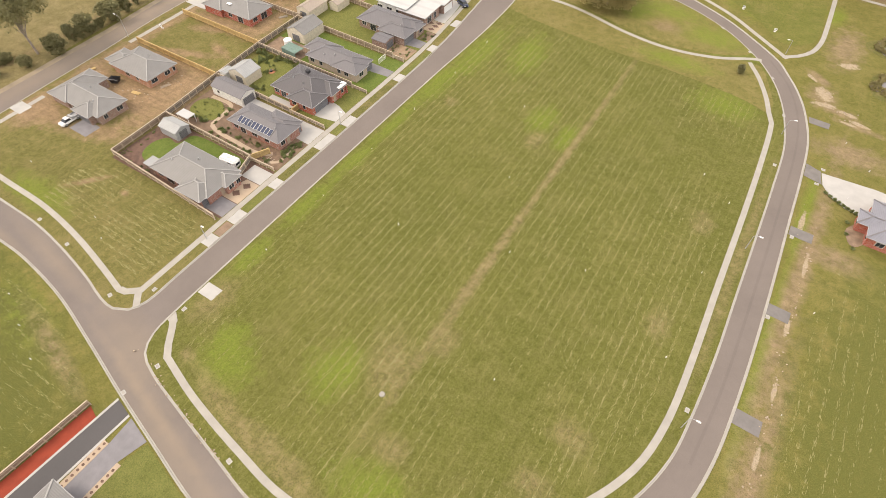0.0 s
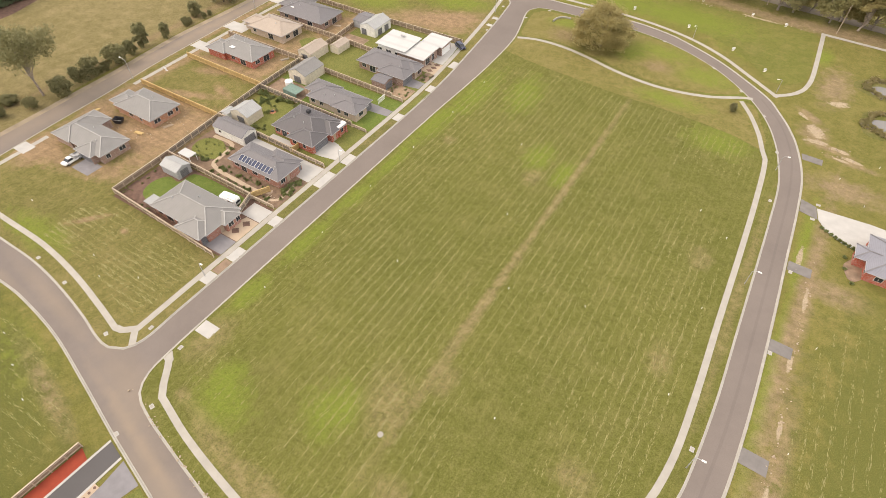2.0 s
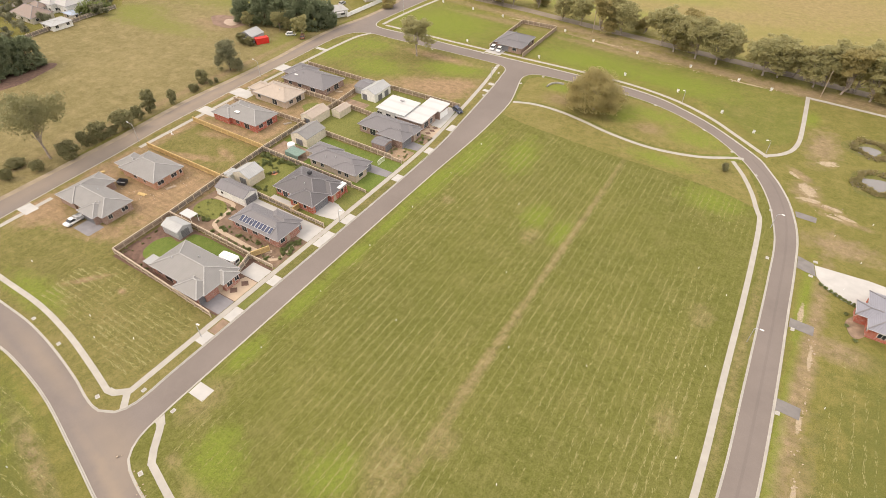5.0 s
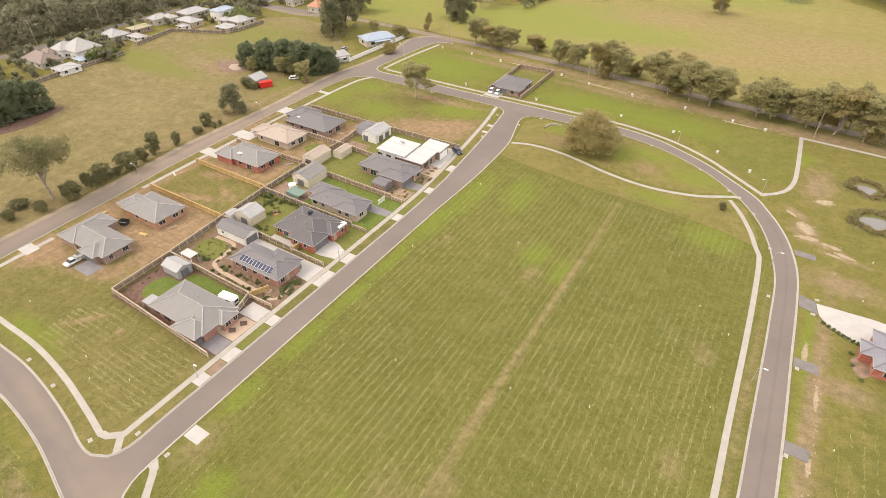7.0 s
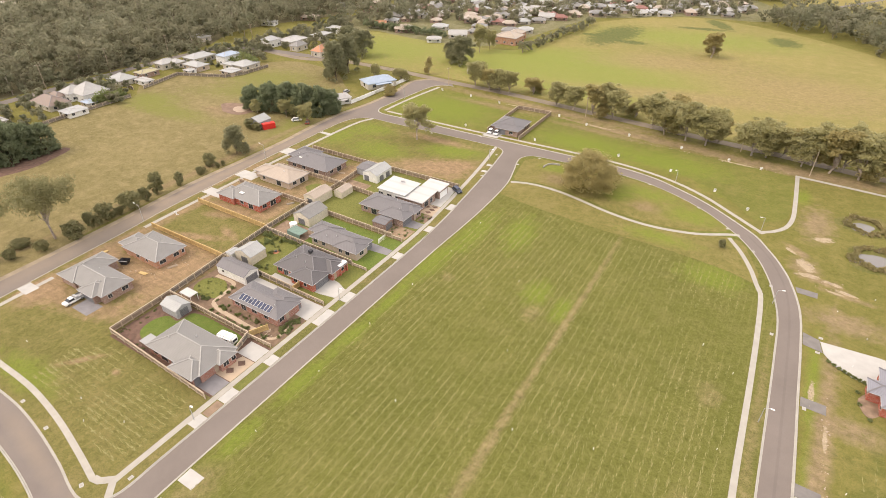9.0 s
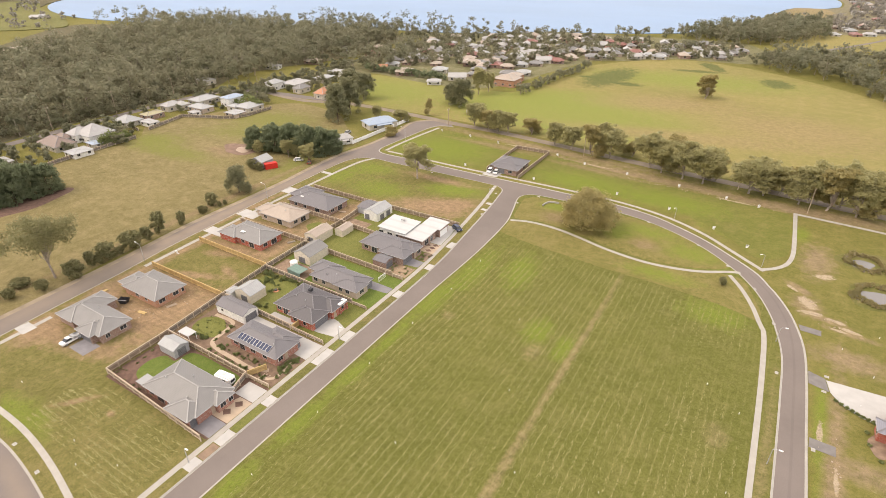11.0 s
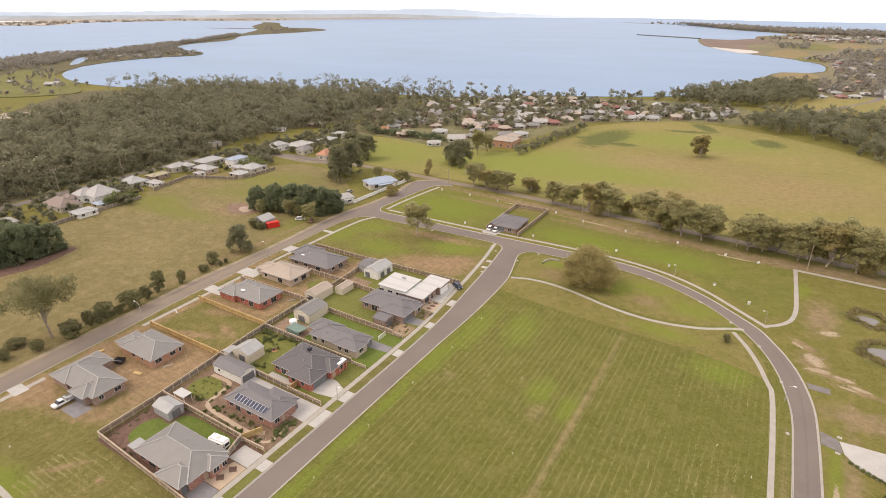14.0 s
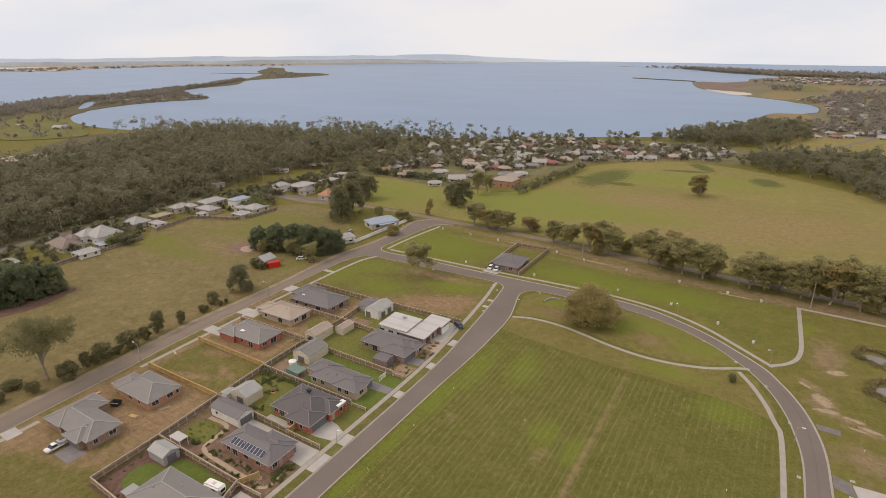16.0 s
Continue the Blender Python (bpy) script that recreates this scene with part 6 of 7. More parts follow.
# shrubs beside the back street
SA = tree("shrub", 5.0, 2.5, 31, M["shrub_leaf"], M["bark_dark"], "dark rounded roadside shrub on dry grass", 44, 40, 0.32, 0.05, "round", 4, "shrub", (0.22, 0.42))
SB = tree("shrub", 5.0, 2.0, 32, M["shrub_leaf"], M["bark_dark"], "narrow dark green roadside shrub", 40, 40, 0.32, 0.04, "round", 3, "shrub", (0.22, 0.42))
SHRUBS = [(-164.8, 61, 5.8, 3.2), (-166.8, 67, 6.0, 1.8), (-166.3, 69, 3.4, 1.6), (-167.3, 72, 6.1, 3.3), (-166.8, 76, 2.9, 1.5), (-166.8, 74, 1.6, 0.9), (-166.8, 80, 6.6, 3.8), (-167.8, 86, 5.5, 2.0), (-168.8, 91, 9.0, 2.6), (-167.8, 99, 5.7, 1.8), (-168.8, 108, 3.9, 1.3),
          (-169.8, 110, 2.3, 1.5), (-171.8, 115, 5.4, 2.5), (-168.3, 115.5, 2.6, 0.9), (-168.3, 118, 2.3, 0.8), (-165.8, 52, 3.8, 2.1), (-168.8, 45, 3.7, 1.9), (-173.8, 50, 2.3, 3.2), (-188, 148.5, 4.9, 2.4), (-184, 149, 3.7, 2.2), (-164.8, 36, 4.6, 2.6), (-172.8, 40, 4, 3)]
for i, (x, y, h, r) in enumerate(SHRUBS):
    q, r0 = (SB, 2.0) if h / r > 2.6 else (SA, 2.5)
    if i < 2:
        put_first(q, 5.0, r0, x, y, h, r, 0)
        tagged(q, group="roadside shrubs")
    else:
        plant(q, 5.0, r0, x, y, h, r, rt.uniform(0, 360), group="roadside shrubs")
plant(SB, 5.0, 2.0, -1.2, 155.4, 3.2, 1.2, 40, Z_TOP, "small lone dark shrub on the mown field")

# dark pines and dense trees
PA = tree("cypress_tree", 13.0, 6.0, 41, M["pine_leaf"], M["bark_dark"], "broad dark green cypress in a dense windbreak", 150, 60, 0.42, 0.04, "umbrella", 4, puff=(0.14, 0.30))
PINES = [(-206, 167, 11.5, 5.6), (-197, 170, 13.5, 6.4), (-189, 173, 14.4, 6.4), (-181, 175, 14.6, 6.4), (-175, 178, 13.6, 6.2), (-171.5, 182, 11.4, 5.0), (-241, 72, 16, 6.5), (-237, 78, 16.4, 5.6), (-238, 84, 14.4, 5.6), (-237, 90, 12.4, 5.6), (-246, 80, 15, 6), (-249, 70, 16, 6)]
for i, (x, y, h, r) in enumerate(PINES):
    if i == 0:
        put_first(PA, 13.0, 6.0, x, y, h, r, 0)
    else:
        plant(PA, 13.0, 6.0, x, y, h, r, rt.uniform(0, 360))
GD = tree("gum_tree", 14.0, 5.0, 24, M["dark_leaf"], M["bark_dark"], "tall dark gum tree beside the village", 130, 60, 0.36, 0.08, "gum", 8, puff=(0.16, 0.32))
put_first(GD, 14.0, 5.0, -202, 221, 21, 7.4, 10)
for x, y, h, r in ((-207, 237, 21, 7.6), (-210, 228, 18, 6.5), (-221, 266, 16, 8.4), (-240, 277, 14, 9), (-161, 282, 16.4, 8.0), (-169, 286, 12.5, 6.0), (-172.5, 128, 11.5, 5.4)):
    plant(GD, 14.0, 5.0, x, y, h, r, rt.uniform(0, 360))
for x, y, h, r, q in ((-185, 167, 8.3, 3.4, GA), (-182, 169, 6.1, 2.6, GC), (-172.5, 167, 8.6, 4.3, GA), (-200, 164, 6.5, 3.5, GC), (-167, 257, 9.4, 2.9, GB), (-186, 234, 8.1, 3.1, GA), (-174, 240, 5.9, 4.7, GA), (-170, 240, 3.9, 2.5, GC), (-164, 217, 4.6, 4.4, GB), (-165, 312, 16.8, 4.8, GA), (-163, 322, 12.2, 4.5, GA), (-41, 375, 15.6, 7.5, GB)):
    plant(q, 14.0, 5.0, x, y, h, r, rt.uniform(0, 360), label="dark gum tree standing in open pasture")

# small garden plants
GP = tree("garden_shrub", 0.9, 0.7, 51, M["shrub_green"], M["bark_dark"], "small green garden shrub in a planted bed", 9, 40, 0.2, 0.02, "round", 0, "shrub", (0.34, 0.55))
first = True
rg = random.Random(77)


def bed(x0, x1, y0, y1, n, s0=0.5, s1=1.2):
    global first
    for _ in range(n):
        x, y, s = rg.uniform(x0, x1), rg.uniform(y0, y1), 0.72 * rg.uniform(s0, s1)
        if first:
            put_first(GP, 1, 1, x, y, s, s, 0, Z2)
            tagged(GP, group="garden shrubs")
            first = False
        else:
            plant(GP, 1, 1, x, y, s, s, rg.uniform(0, 360), Z2, group="garden shrubs")


bed(-104, -88, 58.6, 59.6, 18)
bed(-103, -89, 61.4, 62.4, 12)
bed(-115, -107.5, 61, 62.4, 7)
bed(-106.5, -104.5, 62, 69, 9)
bed(-83.8, -81.4, 61, 68.5, 34, 0.6, 1.3)
bed(-114.5, -107, 62.5, 69, 30, 0.2, 0.5)
bed(-101, -90, 58.5, 59.8, 16, 0.3, 0.8)
bed(-101.5, -86, 61.6, 62.9, 16, 0.4, 0.9)
bed(-88, -84, 58.8, 60, 5)
bed(-115.6, -113.6, 43, 57, 12, 0.3, 0.7)
bed(-112, -100, 42.4, 43.4, 6, 0.3, 0.7)
bed(-117, -108, 85, 92, 26, 0.5, 1.6)
bed(-118, -104, 91.2, 92.4, 14, 0.9, 2.0)
bed(-108, -104, 78, 80.5, 5, 0.7, 1.5)
bed(-88, -82, 111.2, 116, 12, 0.4, 0.8)
bed(-84.2, -81.6, 122.2, 126.4, 8, 0.4, 0.9)
bed(-100, -90, 93.4, 94.3, 8, 0.5, 1.0)
bed(-101, -90, 115.6, 116.9, 5, 0.4, 0.9)
for i in range(9):
    a = i / 8
    plant(GP, 1, 1, 26.6 + 7.6 * a, 119.2 - 3.6 * math.sin(a * 1.4), 0.75, 0.72, i * 40, 0.0, "clipped round hedge shrub beside a concrete apron", "hedge by the apron")
for x, y in ((32.3, 108.6), (32.0, 112.2), (34.0, 105.0)):
    plant(GP, 1, 1, x, y, 0.7, 0.7, 10, 0.0, group="garden shrubs")


# ---------------------------------------------------------------- woods, as one body of countless trees
def inside(x, y, poly):
    c = False
    for (x0, y0), (x1, y1) in zip(poly, poly[1:] + poly[:1]):
        if (y0 > y) != (y1 > y) and x < (x1 - x0) * (y - y0) / (y1 - y0) + x0:
            c = not c
    return c


def scatter(poly, gap, seed, keep=1.0):
    r = random.Random(seed)
    xs, ys = [p[0] for p in poly], [p[1] for p in poly]
    out, y = [], min(ys)
    while y < max(ys):
        x = min(xs)
        while x < max(xs):
            px, py = x + r.uniform(-0.5, 0.5) * gap, y + r.uniform(-0.5, 0.5) * gap
            if r.random() < keep and inside(px, py, poly):
                out.append((px, py))
            x += gap
        y += gap
    return out


def woods(name, places, h0, h1, seed, material, label, clumps=6, per=24, size=1.0, spread=0.32):
    r = random.Random(seed)
    cs, bm = [], bmesh.new()
    for x, y in places:
        h = r.uniform(h0, h1) * (1.25 if r.random() < 0.08 else 1)
        w = h * spread * r.uniform(0.8, 1.25)
        for i in range(clumps):
            a, q = r.uniform(0, 6.28), w * math.sqrt(r.random()) * 0.8
            k = w * r.uniform(0.4, 0.62)
            cs.append((x + q * math.cos(a), y + q * math.sin(a), h * r.uniform(0.30, 0.92) - (q / w) * h * 0.12, k, k * 0.8))
        if r.random() < 0.45:
            tube(bm, [(x, y, 0), (x + r.uniform(-0.4, 0.4), y, h * 0.7)], [0.22, 0.1], 4)
    v, f = leaves(cs, per, size, seed)
    ob = new(name, mesh_of(name, v, f, material))
    tagged(ob, label, "trees", kind="stuff")
    if len(bm.verts):
        tr = part("trunks", bm, M["bark"], ob)
        tagged(tr, kind="stuff")
    else:
        bm.free()
    return ob


WOOD = [(-320, 95), (-322, 125), (-324, 160), (-324, 195), (-324, 225), (-322, 262), (-330, 300), (-318, 345), (-318, 400), (-335, 470), (-356, 486), (-416, 466), (-520, 436), (-596, 396), (-588, 330), (-556, 262), (-546, 215), (-515, 150), (-470, 60), (-400, 40)]
woods("woods", scatter(WOOD, 8.0, 61), 9, 20, 61, M["forest_leaf"], "dense olive brown gum woodland", 7, 28, 0.92)
woods("understory", scatter([(-319, 60), (-319.5, 125), (-320.5, 195), (-320, 236), (-332, 236), (-336, 200), (-336, 125), (-334, 60)], 4.6, 62, 0.9), 3, 7, 62, M["forest_leaf"], "low scrub at the edge of the woodland", 5, 26, 0.62, 0.5)

# ---------------------------------------------------------------- the village
def cottage(w, d, roof, wall, label, gable=False):
    top = base("cottage", 0, 0, 0, 0, label, "house")
    bm = bmesh.new()
    if gable:
        v = [bm.verts.new(p) for p in ((-w, -d, 2.7), (w, -d, 2.7), (w, d, 2.7), (-w, d, 2.7), (-w, 0, 2.7 + d * 0.5), (w, 0, 2.7 + d * 0.5))]
        for f in ((0, 1, 5, 4), (2, 3, 4, 5), (1, 2, 5), (3, 0, 4), (3, 2, 1, 0)):
            bm.faces.new([v[i] for i in f])
    else:
        hip(bm, -w, w, -d, d, 2.7, 22)
    part("roof", bm, roof, top)
    part("wall", boxed(-w + 0.4, w - 0.4, -d + 0.4, d - 0.4, -0.1, 2.66), wall, top)
    part("porch", boxed(-w * 0.5, w * 0.55, -d - 1.8, -d + 0.3, 2.3, 2.45), roof, top)
    r4 = (-w + 0.4, w - 0.4, -d + 0.4, d - 0.4)
    for side, al in (("S", -w * 0.55), ("S", w * 0.55), ("E", 0.0), ("W", 0.0)):
        part("window", side_box(side, r4, al, 1.6, 0.9, 2.1, -0.04, 0.04), M["glass"], top)
    return top


COTTAGES = [cottage(6.0, 4.4, M["roof_pale"], M["weatherboard"], "cream weatherboard cottage with a pale grey roof"),
            cottage(6.5, 4.6, M["roof_tin"], M["weatherboard"], "weatherboard cottage with a white steel roof", True),
            cottage(7.0, 5.0, M["roof_grey"], M["brick_pale"], "pale brick house with a grey hipped roof"),
            cottage(6.4, 4.6, M["roof_beige"], M["brick_brown"], "brown brick house with a beige roof"),
            cottage(6.0, 4.2, M["roof_orange"], M["weatherboard"], "cream cottage with a terracotta roof", True),
            cottage(7.2, 4.8, M["roof_blue"], M["weatherboard"], "weatherboard house with a pale blue steel roof"),
            cottage(6.4, 4.6, M["roof_red"], M["brick_brown"], "brick house with a faded red roof"),
            cottage(5.6, 3.6, M["roof_tin"], M["steel_white"], "white flat roofed village house")]
used = set()


def settle(k, x, y, turn, s=1.0):
    q = COTTAGES[k]
    if k in used:
        q = copy_thing(q, pose(x, y, 0, 0, 0, turn))
    else:
        used.add(k)
        q.matrix_basis = pose(x, y, 0, 0, 0, turn)
    q.scale = (s, s, s)
    tagged(q, group="village houses")
    return q


for k, x, y, turn, s in ((5, -178, 226, 62, 1.15), (7, -178, 194, 60, 1.1), (1, -197, 340, 30, 1.0), (7, -204, 321, 30, 0.9), (3, -238, 335, 40, 1.1), (7, -146, 272, 20, 0.8), (2, -192, 356, 20, 0.75), (3, -212, 388, 30, 1.1), (2, -200, 391, 30, 0.9), (2, -172, 370, 20, 0.9), (0, -164, 378, 20, 0.9), (4, -262, 338, 30, 0.9), (3, -322, 330, 20, 1.0), (7, -334, 300, 20, 1.0), (2, -330, 380, 20, 1.0)):
    settle(k, x, y, turn, s)


def village_house(rects, roof, wall, label, eave=2.7, pitch=20.0, dark=False):
    """A house of the village edge, its rects along the streets."""
    wins = []
    for k, (a, b, c, d) in enumerate(rects[:2]):
        n = max(1, int((b - a) / 4.5))
        wins += [(k, "S", a + (b - a) * (i + 0.5) / n, 1.5) for i in range(n)]
        m = max(1, int((d - c) / 4.5))
        wins += [(k, "E", c + (d - c) * (i + 0.5) / m, 1.4) for i in range(m)]
    h = house(rects, M[roof], M["cap_dark" if dark else "cap"], M[wall], label, wins, (), [(0, "S", rects[0][0] + 1.6)], pitch, eave, 0.0, 0.4, False)
    taken.extend(rects)
    return tagged(h, group="village houses")


taken = []
village_house([(-297, -280, 114.5, 125.0), (-299, -290, 123, 129)], "roof_brown", "weatherboard", "cream cottage with a steep brown hipped roof", 2.7, 30, True)
village_house([(-292, -278, 129.5, 143.0), (-295, -286, 127, 137)], "roof_tin", "render_white", "tall white weatherboard house with a white gabled roof", 3.9, 32)
village_house([(-277.5, -270.0, 126.6, 131.6)], "roof_blue", "weatherboard", "pale blue roofed lean-to shed behind a house", 2.4, 8)
village_house([(-273.5, -264.5, 114.4, 124.0)], "roof_pale", "steel_white", "long pale carport shed behind a garden fence", 2.3, 6)
village_house([(-288, -278.5, 90.0, 97.0)], "roof_tin", "weatherboard", "white roofed cottage among garden trees")
village_house([(-271.0, -258.5, 86.5, 93.0)], "roof_tin", "steel_white", "long white garden shed beside the paddock", 2.4, 8)
village_house([(-300.5, -288.5, 154.0, 164.5)], "roof_pale", "weatherboard", "cream cottage with a pale grey hipped roof", 2.7, 26)
village_house([(-299, -291.0, 168.0, 179.0)], "roof_olive", "brick_brown", "low brown house with an olive tan roof", 2.7, 14, True)
village_house([(-288, -278.0, 161.0, 166.8)], "roof_tin", "steel_white", "low white flat shed behind the fence", 2.4, 5)
village_house([(-304, -296.0, 184.0, 195.0), (-300, -292, 190, 196.5)], "roof_tin", "weatherboard", "white weatherboard house with two pale roofs", 3.2, 26)
village_house([(-302, -291.0, 201.0, 216.5)], "roof_pale", "weatherboard", "long house with a white steel roof", 3.0, 18)
village_house([(-290, -276.5, 192.0, 200.5)], "roof_pale", "brick_pale", "pale brick house with a grey green hipped roof", 2.8, 20)
village_house([(-281.5, -275.5, 185.8, 191.0)], "roof_tin", "steel_white", "small white garden shed", 2.3, 14)
village_house([(-282, -273.5, 208.5, 221.0)], "roof_blue", "render_white", "two storey white house with a pale blue roof", 5.2, 18)
village_house([(-268, -255.5, 206.0, 218.5), (-272, -264, 204.5, 211)], "roof_pale", "weatherboard", "wide house with a pale grey steel roof", 2.8, 16)
village_house([(-263, -253.5, 195.5, 203.5)], "roof_pale", "brick_pale", "low flat roofed shed with a pinkish wall", 2.4, 5)
village_house([(-290.5, -282.0, 251.0, 261.0)], "roof_pale", "render_white", "white two storey house with a pale hipped roof", 4.4, 26)
village_house([(-285.5, -272.5, 259.5, 276.0)], "roof_tin", "weatherboard", "long hall with a white steel roof", 3.2, 12)
village_house([(-268.5, -261.5, 253.5, 263.5)], "roof_grey", "weatherboard", "gabled cottage with a grey roof", 3.2, 32)
village_house([(-278, -269.0, 282.5, 296.0)], "roof_pale", "weatherboard", "long house with a pale grey roof among trees", 3.0, 14)
village_house([(-284, -268.0, 304.0, 313.0)], "roof_tin", "render_white", "long low building with a bright white roof", 3.2, 8)
village_house([(-248, -239.5, 250.5, 264.0)], "roof_orange", "weatherboard", "cream cottage with a steep terracotta roof", 3.2, 36)
village_house([(-169, -153.0, 338.0, 352.0), (-166, -156, 350, 362)], "roof_beige", "brick_orange", "large two storey brick house with pinkish roofs", 4.6, 20)
village_house([(-380, -370.0, 271.0, 281.0)], "roof_pale", "weatherboard", "pale roofed house deep among the trees", 3.0, 16)
village_house([(-343, -331.0, 238.0, 246.0)], "roof_tin", "weatherboard", "white roofed house at the edge of the wood", 3.0, 16)
rv = random.Random(91)
VILLAGE = [(-292, 362), (-280, 439), (-268, 516), (-210, 562), (-113, 570), (-45, 584), (-33, 512), (-84, 498), (-113, 468), (-138, 452), (-168, 412), (-188, 380), (-224, 382), (-255, 350)]
spots = scatter(VILLAGE, 13.6, 92, 0.88) + scatter([(-300, 340), (-330, 400), (-324, 460), (-290, 522), (-276, 512), (-288, 440), (-297, 362)], 15, 114, 0.6) + scatter([(-260, 354), (-228, 376), (-190, 374), (-207, 352)], 16, 115, 0.7)
for x, y in spots:
    settle(rv.choice((0, 0, 0, 1, 1, 2, 2, 2, 3, 3, 3, 6, 7)), x, y, rv.choice((18, 108)) + rv.uniform(-6, 6), rv.uniform(0.7, 1.0))
for poly, gap, keep, s in (([(24, 690), (26, 775), (62, 820), (100, 790), (96, 700)], 19, 0.7, 1.0), ([(-20, 500), (10, 570), (70, 560), (70, 470)], 30, 0.5, 1.0), ([(-60, 1880), (20, 1800), (240, 1700), (330, 1900), (210, 2060), (-10, 2130)], 30, 0.8, 1.2), ([(36, 980), (40, 1100), (10, 1200), (80, 1250), (130, 1090), (130, 900), (60, 840)], 22, 0.55, 0.9),
                           ([(-760, 300), (-745, 350), (-850, 385), (-930, 390), (-900, 335)], 36, 0.5, 1.0), ([(-1070, 640), (-1068, 760), (-1180, 800), (-1380, 950), (-1240, 760), (-1130, 600)], 44, 0.5, 0.9)):
    for x, y in scatter(poly, gap, int(gap), keep):
        settle(rv.choice((0, 1, 1, 2, 3, 7, 6)), x, y, rv.choice((18, 108)) + rv.uniform(-8, 8), s * rv.uniform(0.8, 1.1))

woods("village_trees", scatter([(p[0] - (12 if i < 4 else 0), p[1] + (8 if i < 4 else -4)) for i, p in enumerate(VILLAGE)], 8.2, 93, 0.6), 4, 9.5, 93, M["forest_leaf"], "scattered trees between village houses", 6, 22, 0.9, 0.42)
gardens = scatter([(-318, 82), (-318, 160), (-322, 215), (-318, 240), (-300, 250), (-296, 300), (-330, 345), (-300, 350), (-255, 300), (-256, 262), (-280, 242), (-262, 226), (-270, 202), (-296, 180), (-276, 150), (-262, 140), (-270, 120), (-268, 88), (-300, 80)], 5.0, 94, 0.72)
gardens = [p for p in gardens if not any(x0 - 1.6 < p[0] < x1 + 1.6 and y0 - 1.6 < p[1] < y1 + 1.6 for x0, x1, y0, y1 in taken) and abs(p[0] + 313) > 5.5]
woods("village_west_trees", gardens, 2.5, 7.5, 94, M["forest_leaf"], "garden trees of the village edge", 7, 34, 0.65, 0.42)
woods("shore_trees", scatter([(-700, 372), (-680, 388), (-530, 446), (-416, 494), (-330, 506), (-282, 528), (-240, 560), (-250, 540), (-300, 500), (-345, 480), (-420, 470), (-520, 432), (-620, 386)], 9.5, 95, 0.75), 15, 24, 95, M["forest_leaf"], "tall gum trees along the lake shore", 6, 22, 0.95, 0.27)
woods("lake_edge_trees", scatter([(-232, 570), (-173, 590), (-139, 608), (-106, 632), (-104, 606), (-140, 588), (-200, 568)], 8, 117, 0.5), 5, 11, 117, M["forest_leaf"], "scattered trees between the village and the lake", 6, 22, 0.85, 0.42)
woods("east_woods", scatter([(-105, 600), (-95, 640), (-55, 700), (-20, 780), (20, 760), (25, 690), (10, 640), (-15, 600), (-40, 600), (-45, 588)], 7.5, 96, 0.92), 11, 17, 96, M["forest_leaf"], "dark woodland beside the lake", 6, 20, 1.1)
woods("east_hedgerow", scatter([(-35, 495), (-20, 540), (20, 560), (80, 580), (85, 520), (75, 440), (68, 395), (52, 415), (38, 450), (10, 475)], 7.6, 97, 0.85), 9, 16, 97, M["forest_leaf"], "dark belt of trees beside the pasture", 6, 24, 1.0, 0.36)
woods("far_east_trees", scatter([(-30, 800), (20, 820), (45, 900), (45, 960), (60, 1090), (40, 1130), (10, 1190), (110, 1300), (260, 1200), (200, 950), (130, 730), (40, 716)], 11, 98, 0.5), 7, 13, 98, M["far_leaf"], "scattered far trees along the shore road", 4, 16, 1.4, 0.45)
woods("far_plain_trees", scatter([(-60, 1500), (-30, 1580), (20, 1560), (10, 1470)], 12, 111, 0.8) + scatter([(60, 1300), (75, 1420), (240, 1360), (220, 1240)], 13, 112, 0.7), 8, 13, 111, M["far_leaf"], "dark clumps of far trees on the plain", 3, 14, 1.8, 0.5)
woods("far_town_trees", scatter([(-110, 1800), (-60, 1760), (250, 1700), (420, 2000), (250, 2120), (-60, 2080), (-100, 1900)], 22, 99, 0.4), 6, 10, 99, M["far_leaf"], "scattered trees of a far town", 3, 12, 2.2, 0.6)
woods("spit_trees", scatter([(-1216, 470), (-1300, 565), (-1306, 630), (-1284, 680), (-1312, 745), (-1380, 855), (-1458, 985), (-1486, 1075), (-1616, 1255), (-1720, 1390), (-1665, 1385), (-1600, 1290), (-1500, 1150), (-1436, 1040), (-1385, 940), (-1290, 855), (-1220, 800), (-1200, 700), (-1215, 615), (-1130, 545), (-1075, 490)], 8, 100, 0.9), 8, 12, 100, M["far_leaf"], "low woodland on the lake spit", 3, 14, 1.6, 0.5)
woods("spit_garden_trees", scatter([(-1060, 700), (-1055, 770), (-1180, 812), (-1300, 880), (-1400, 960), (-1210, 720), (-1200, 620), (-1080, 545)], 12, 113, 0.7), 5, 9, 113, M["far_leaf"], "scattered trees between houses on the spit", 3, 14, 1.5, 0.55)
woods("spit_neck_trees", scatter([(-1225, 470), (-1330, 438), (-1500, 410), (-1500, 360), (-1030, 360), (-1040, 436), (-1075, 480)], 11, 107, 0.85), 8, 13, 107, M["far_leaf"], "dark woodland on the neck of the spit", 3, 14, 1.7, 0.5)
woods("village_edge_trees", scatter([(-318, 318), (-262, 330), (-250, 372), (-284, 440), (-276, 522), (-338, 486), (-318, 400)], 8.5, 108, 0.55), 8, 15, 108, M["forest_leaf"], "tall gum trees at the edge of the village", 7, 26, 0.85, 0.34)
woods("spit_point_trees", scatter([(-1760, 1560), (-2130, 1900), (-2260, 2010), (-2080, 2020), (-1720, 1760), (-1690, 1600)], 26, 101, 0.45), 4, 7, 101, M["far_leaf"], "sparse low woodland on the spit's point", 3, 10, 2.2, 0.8)
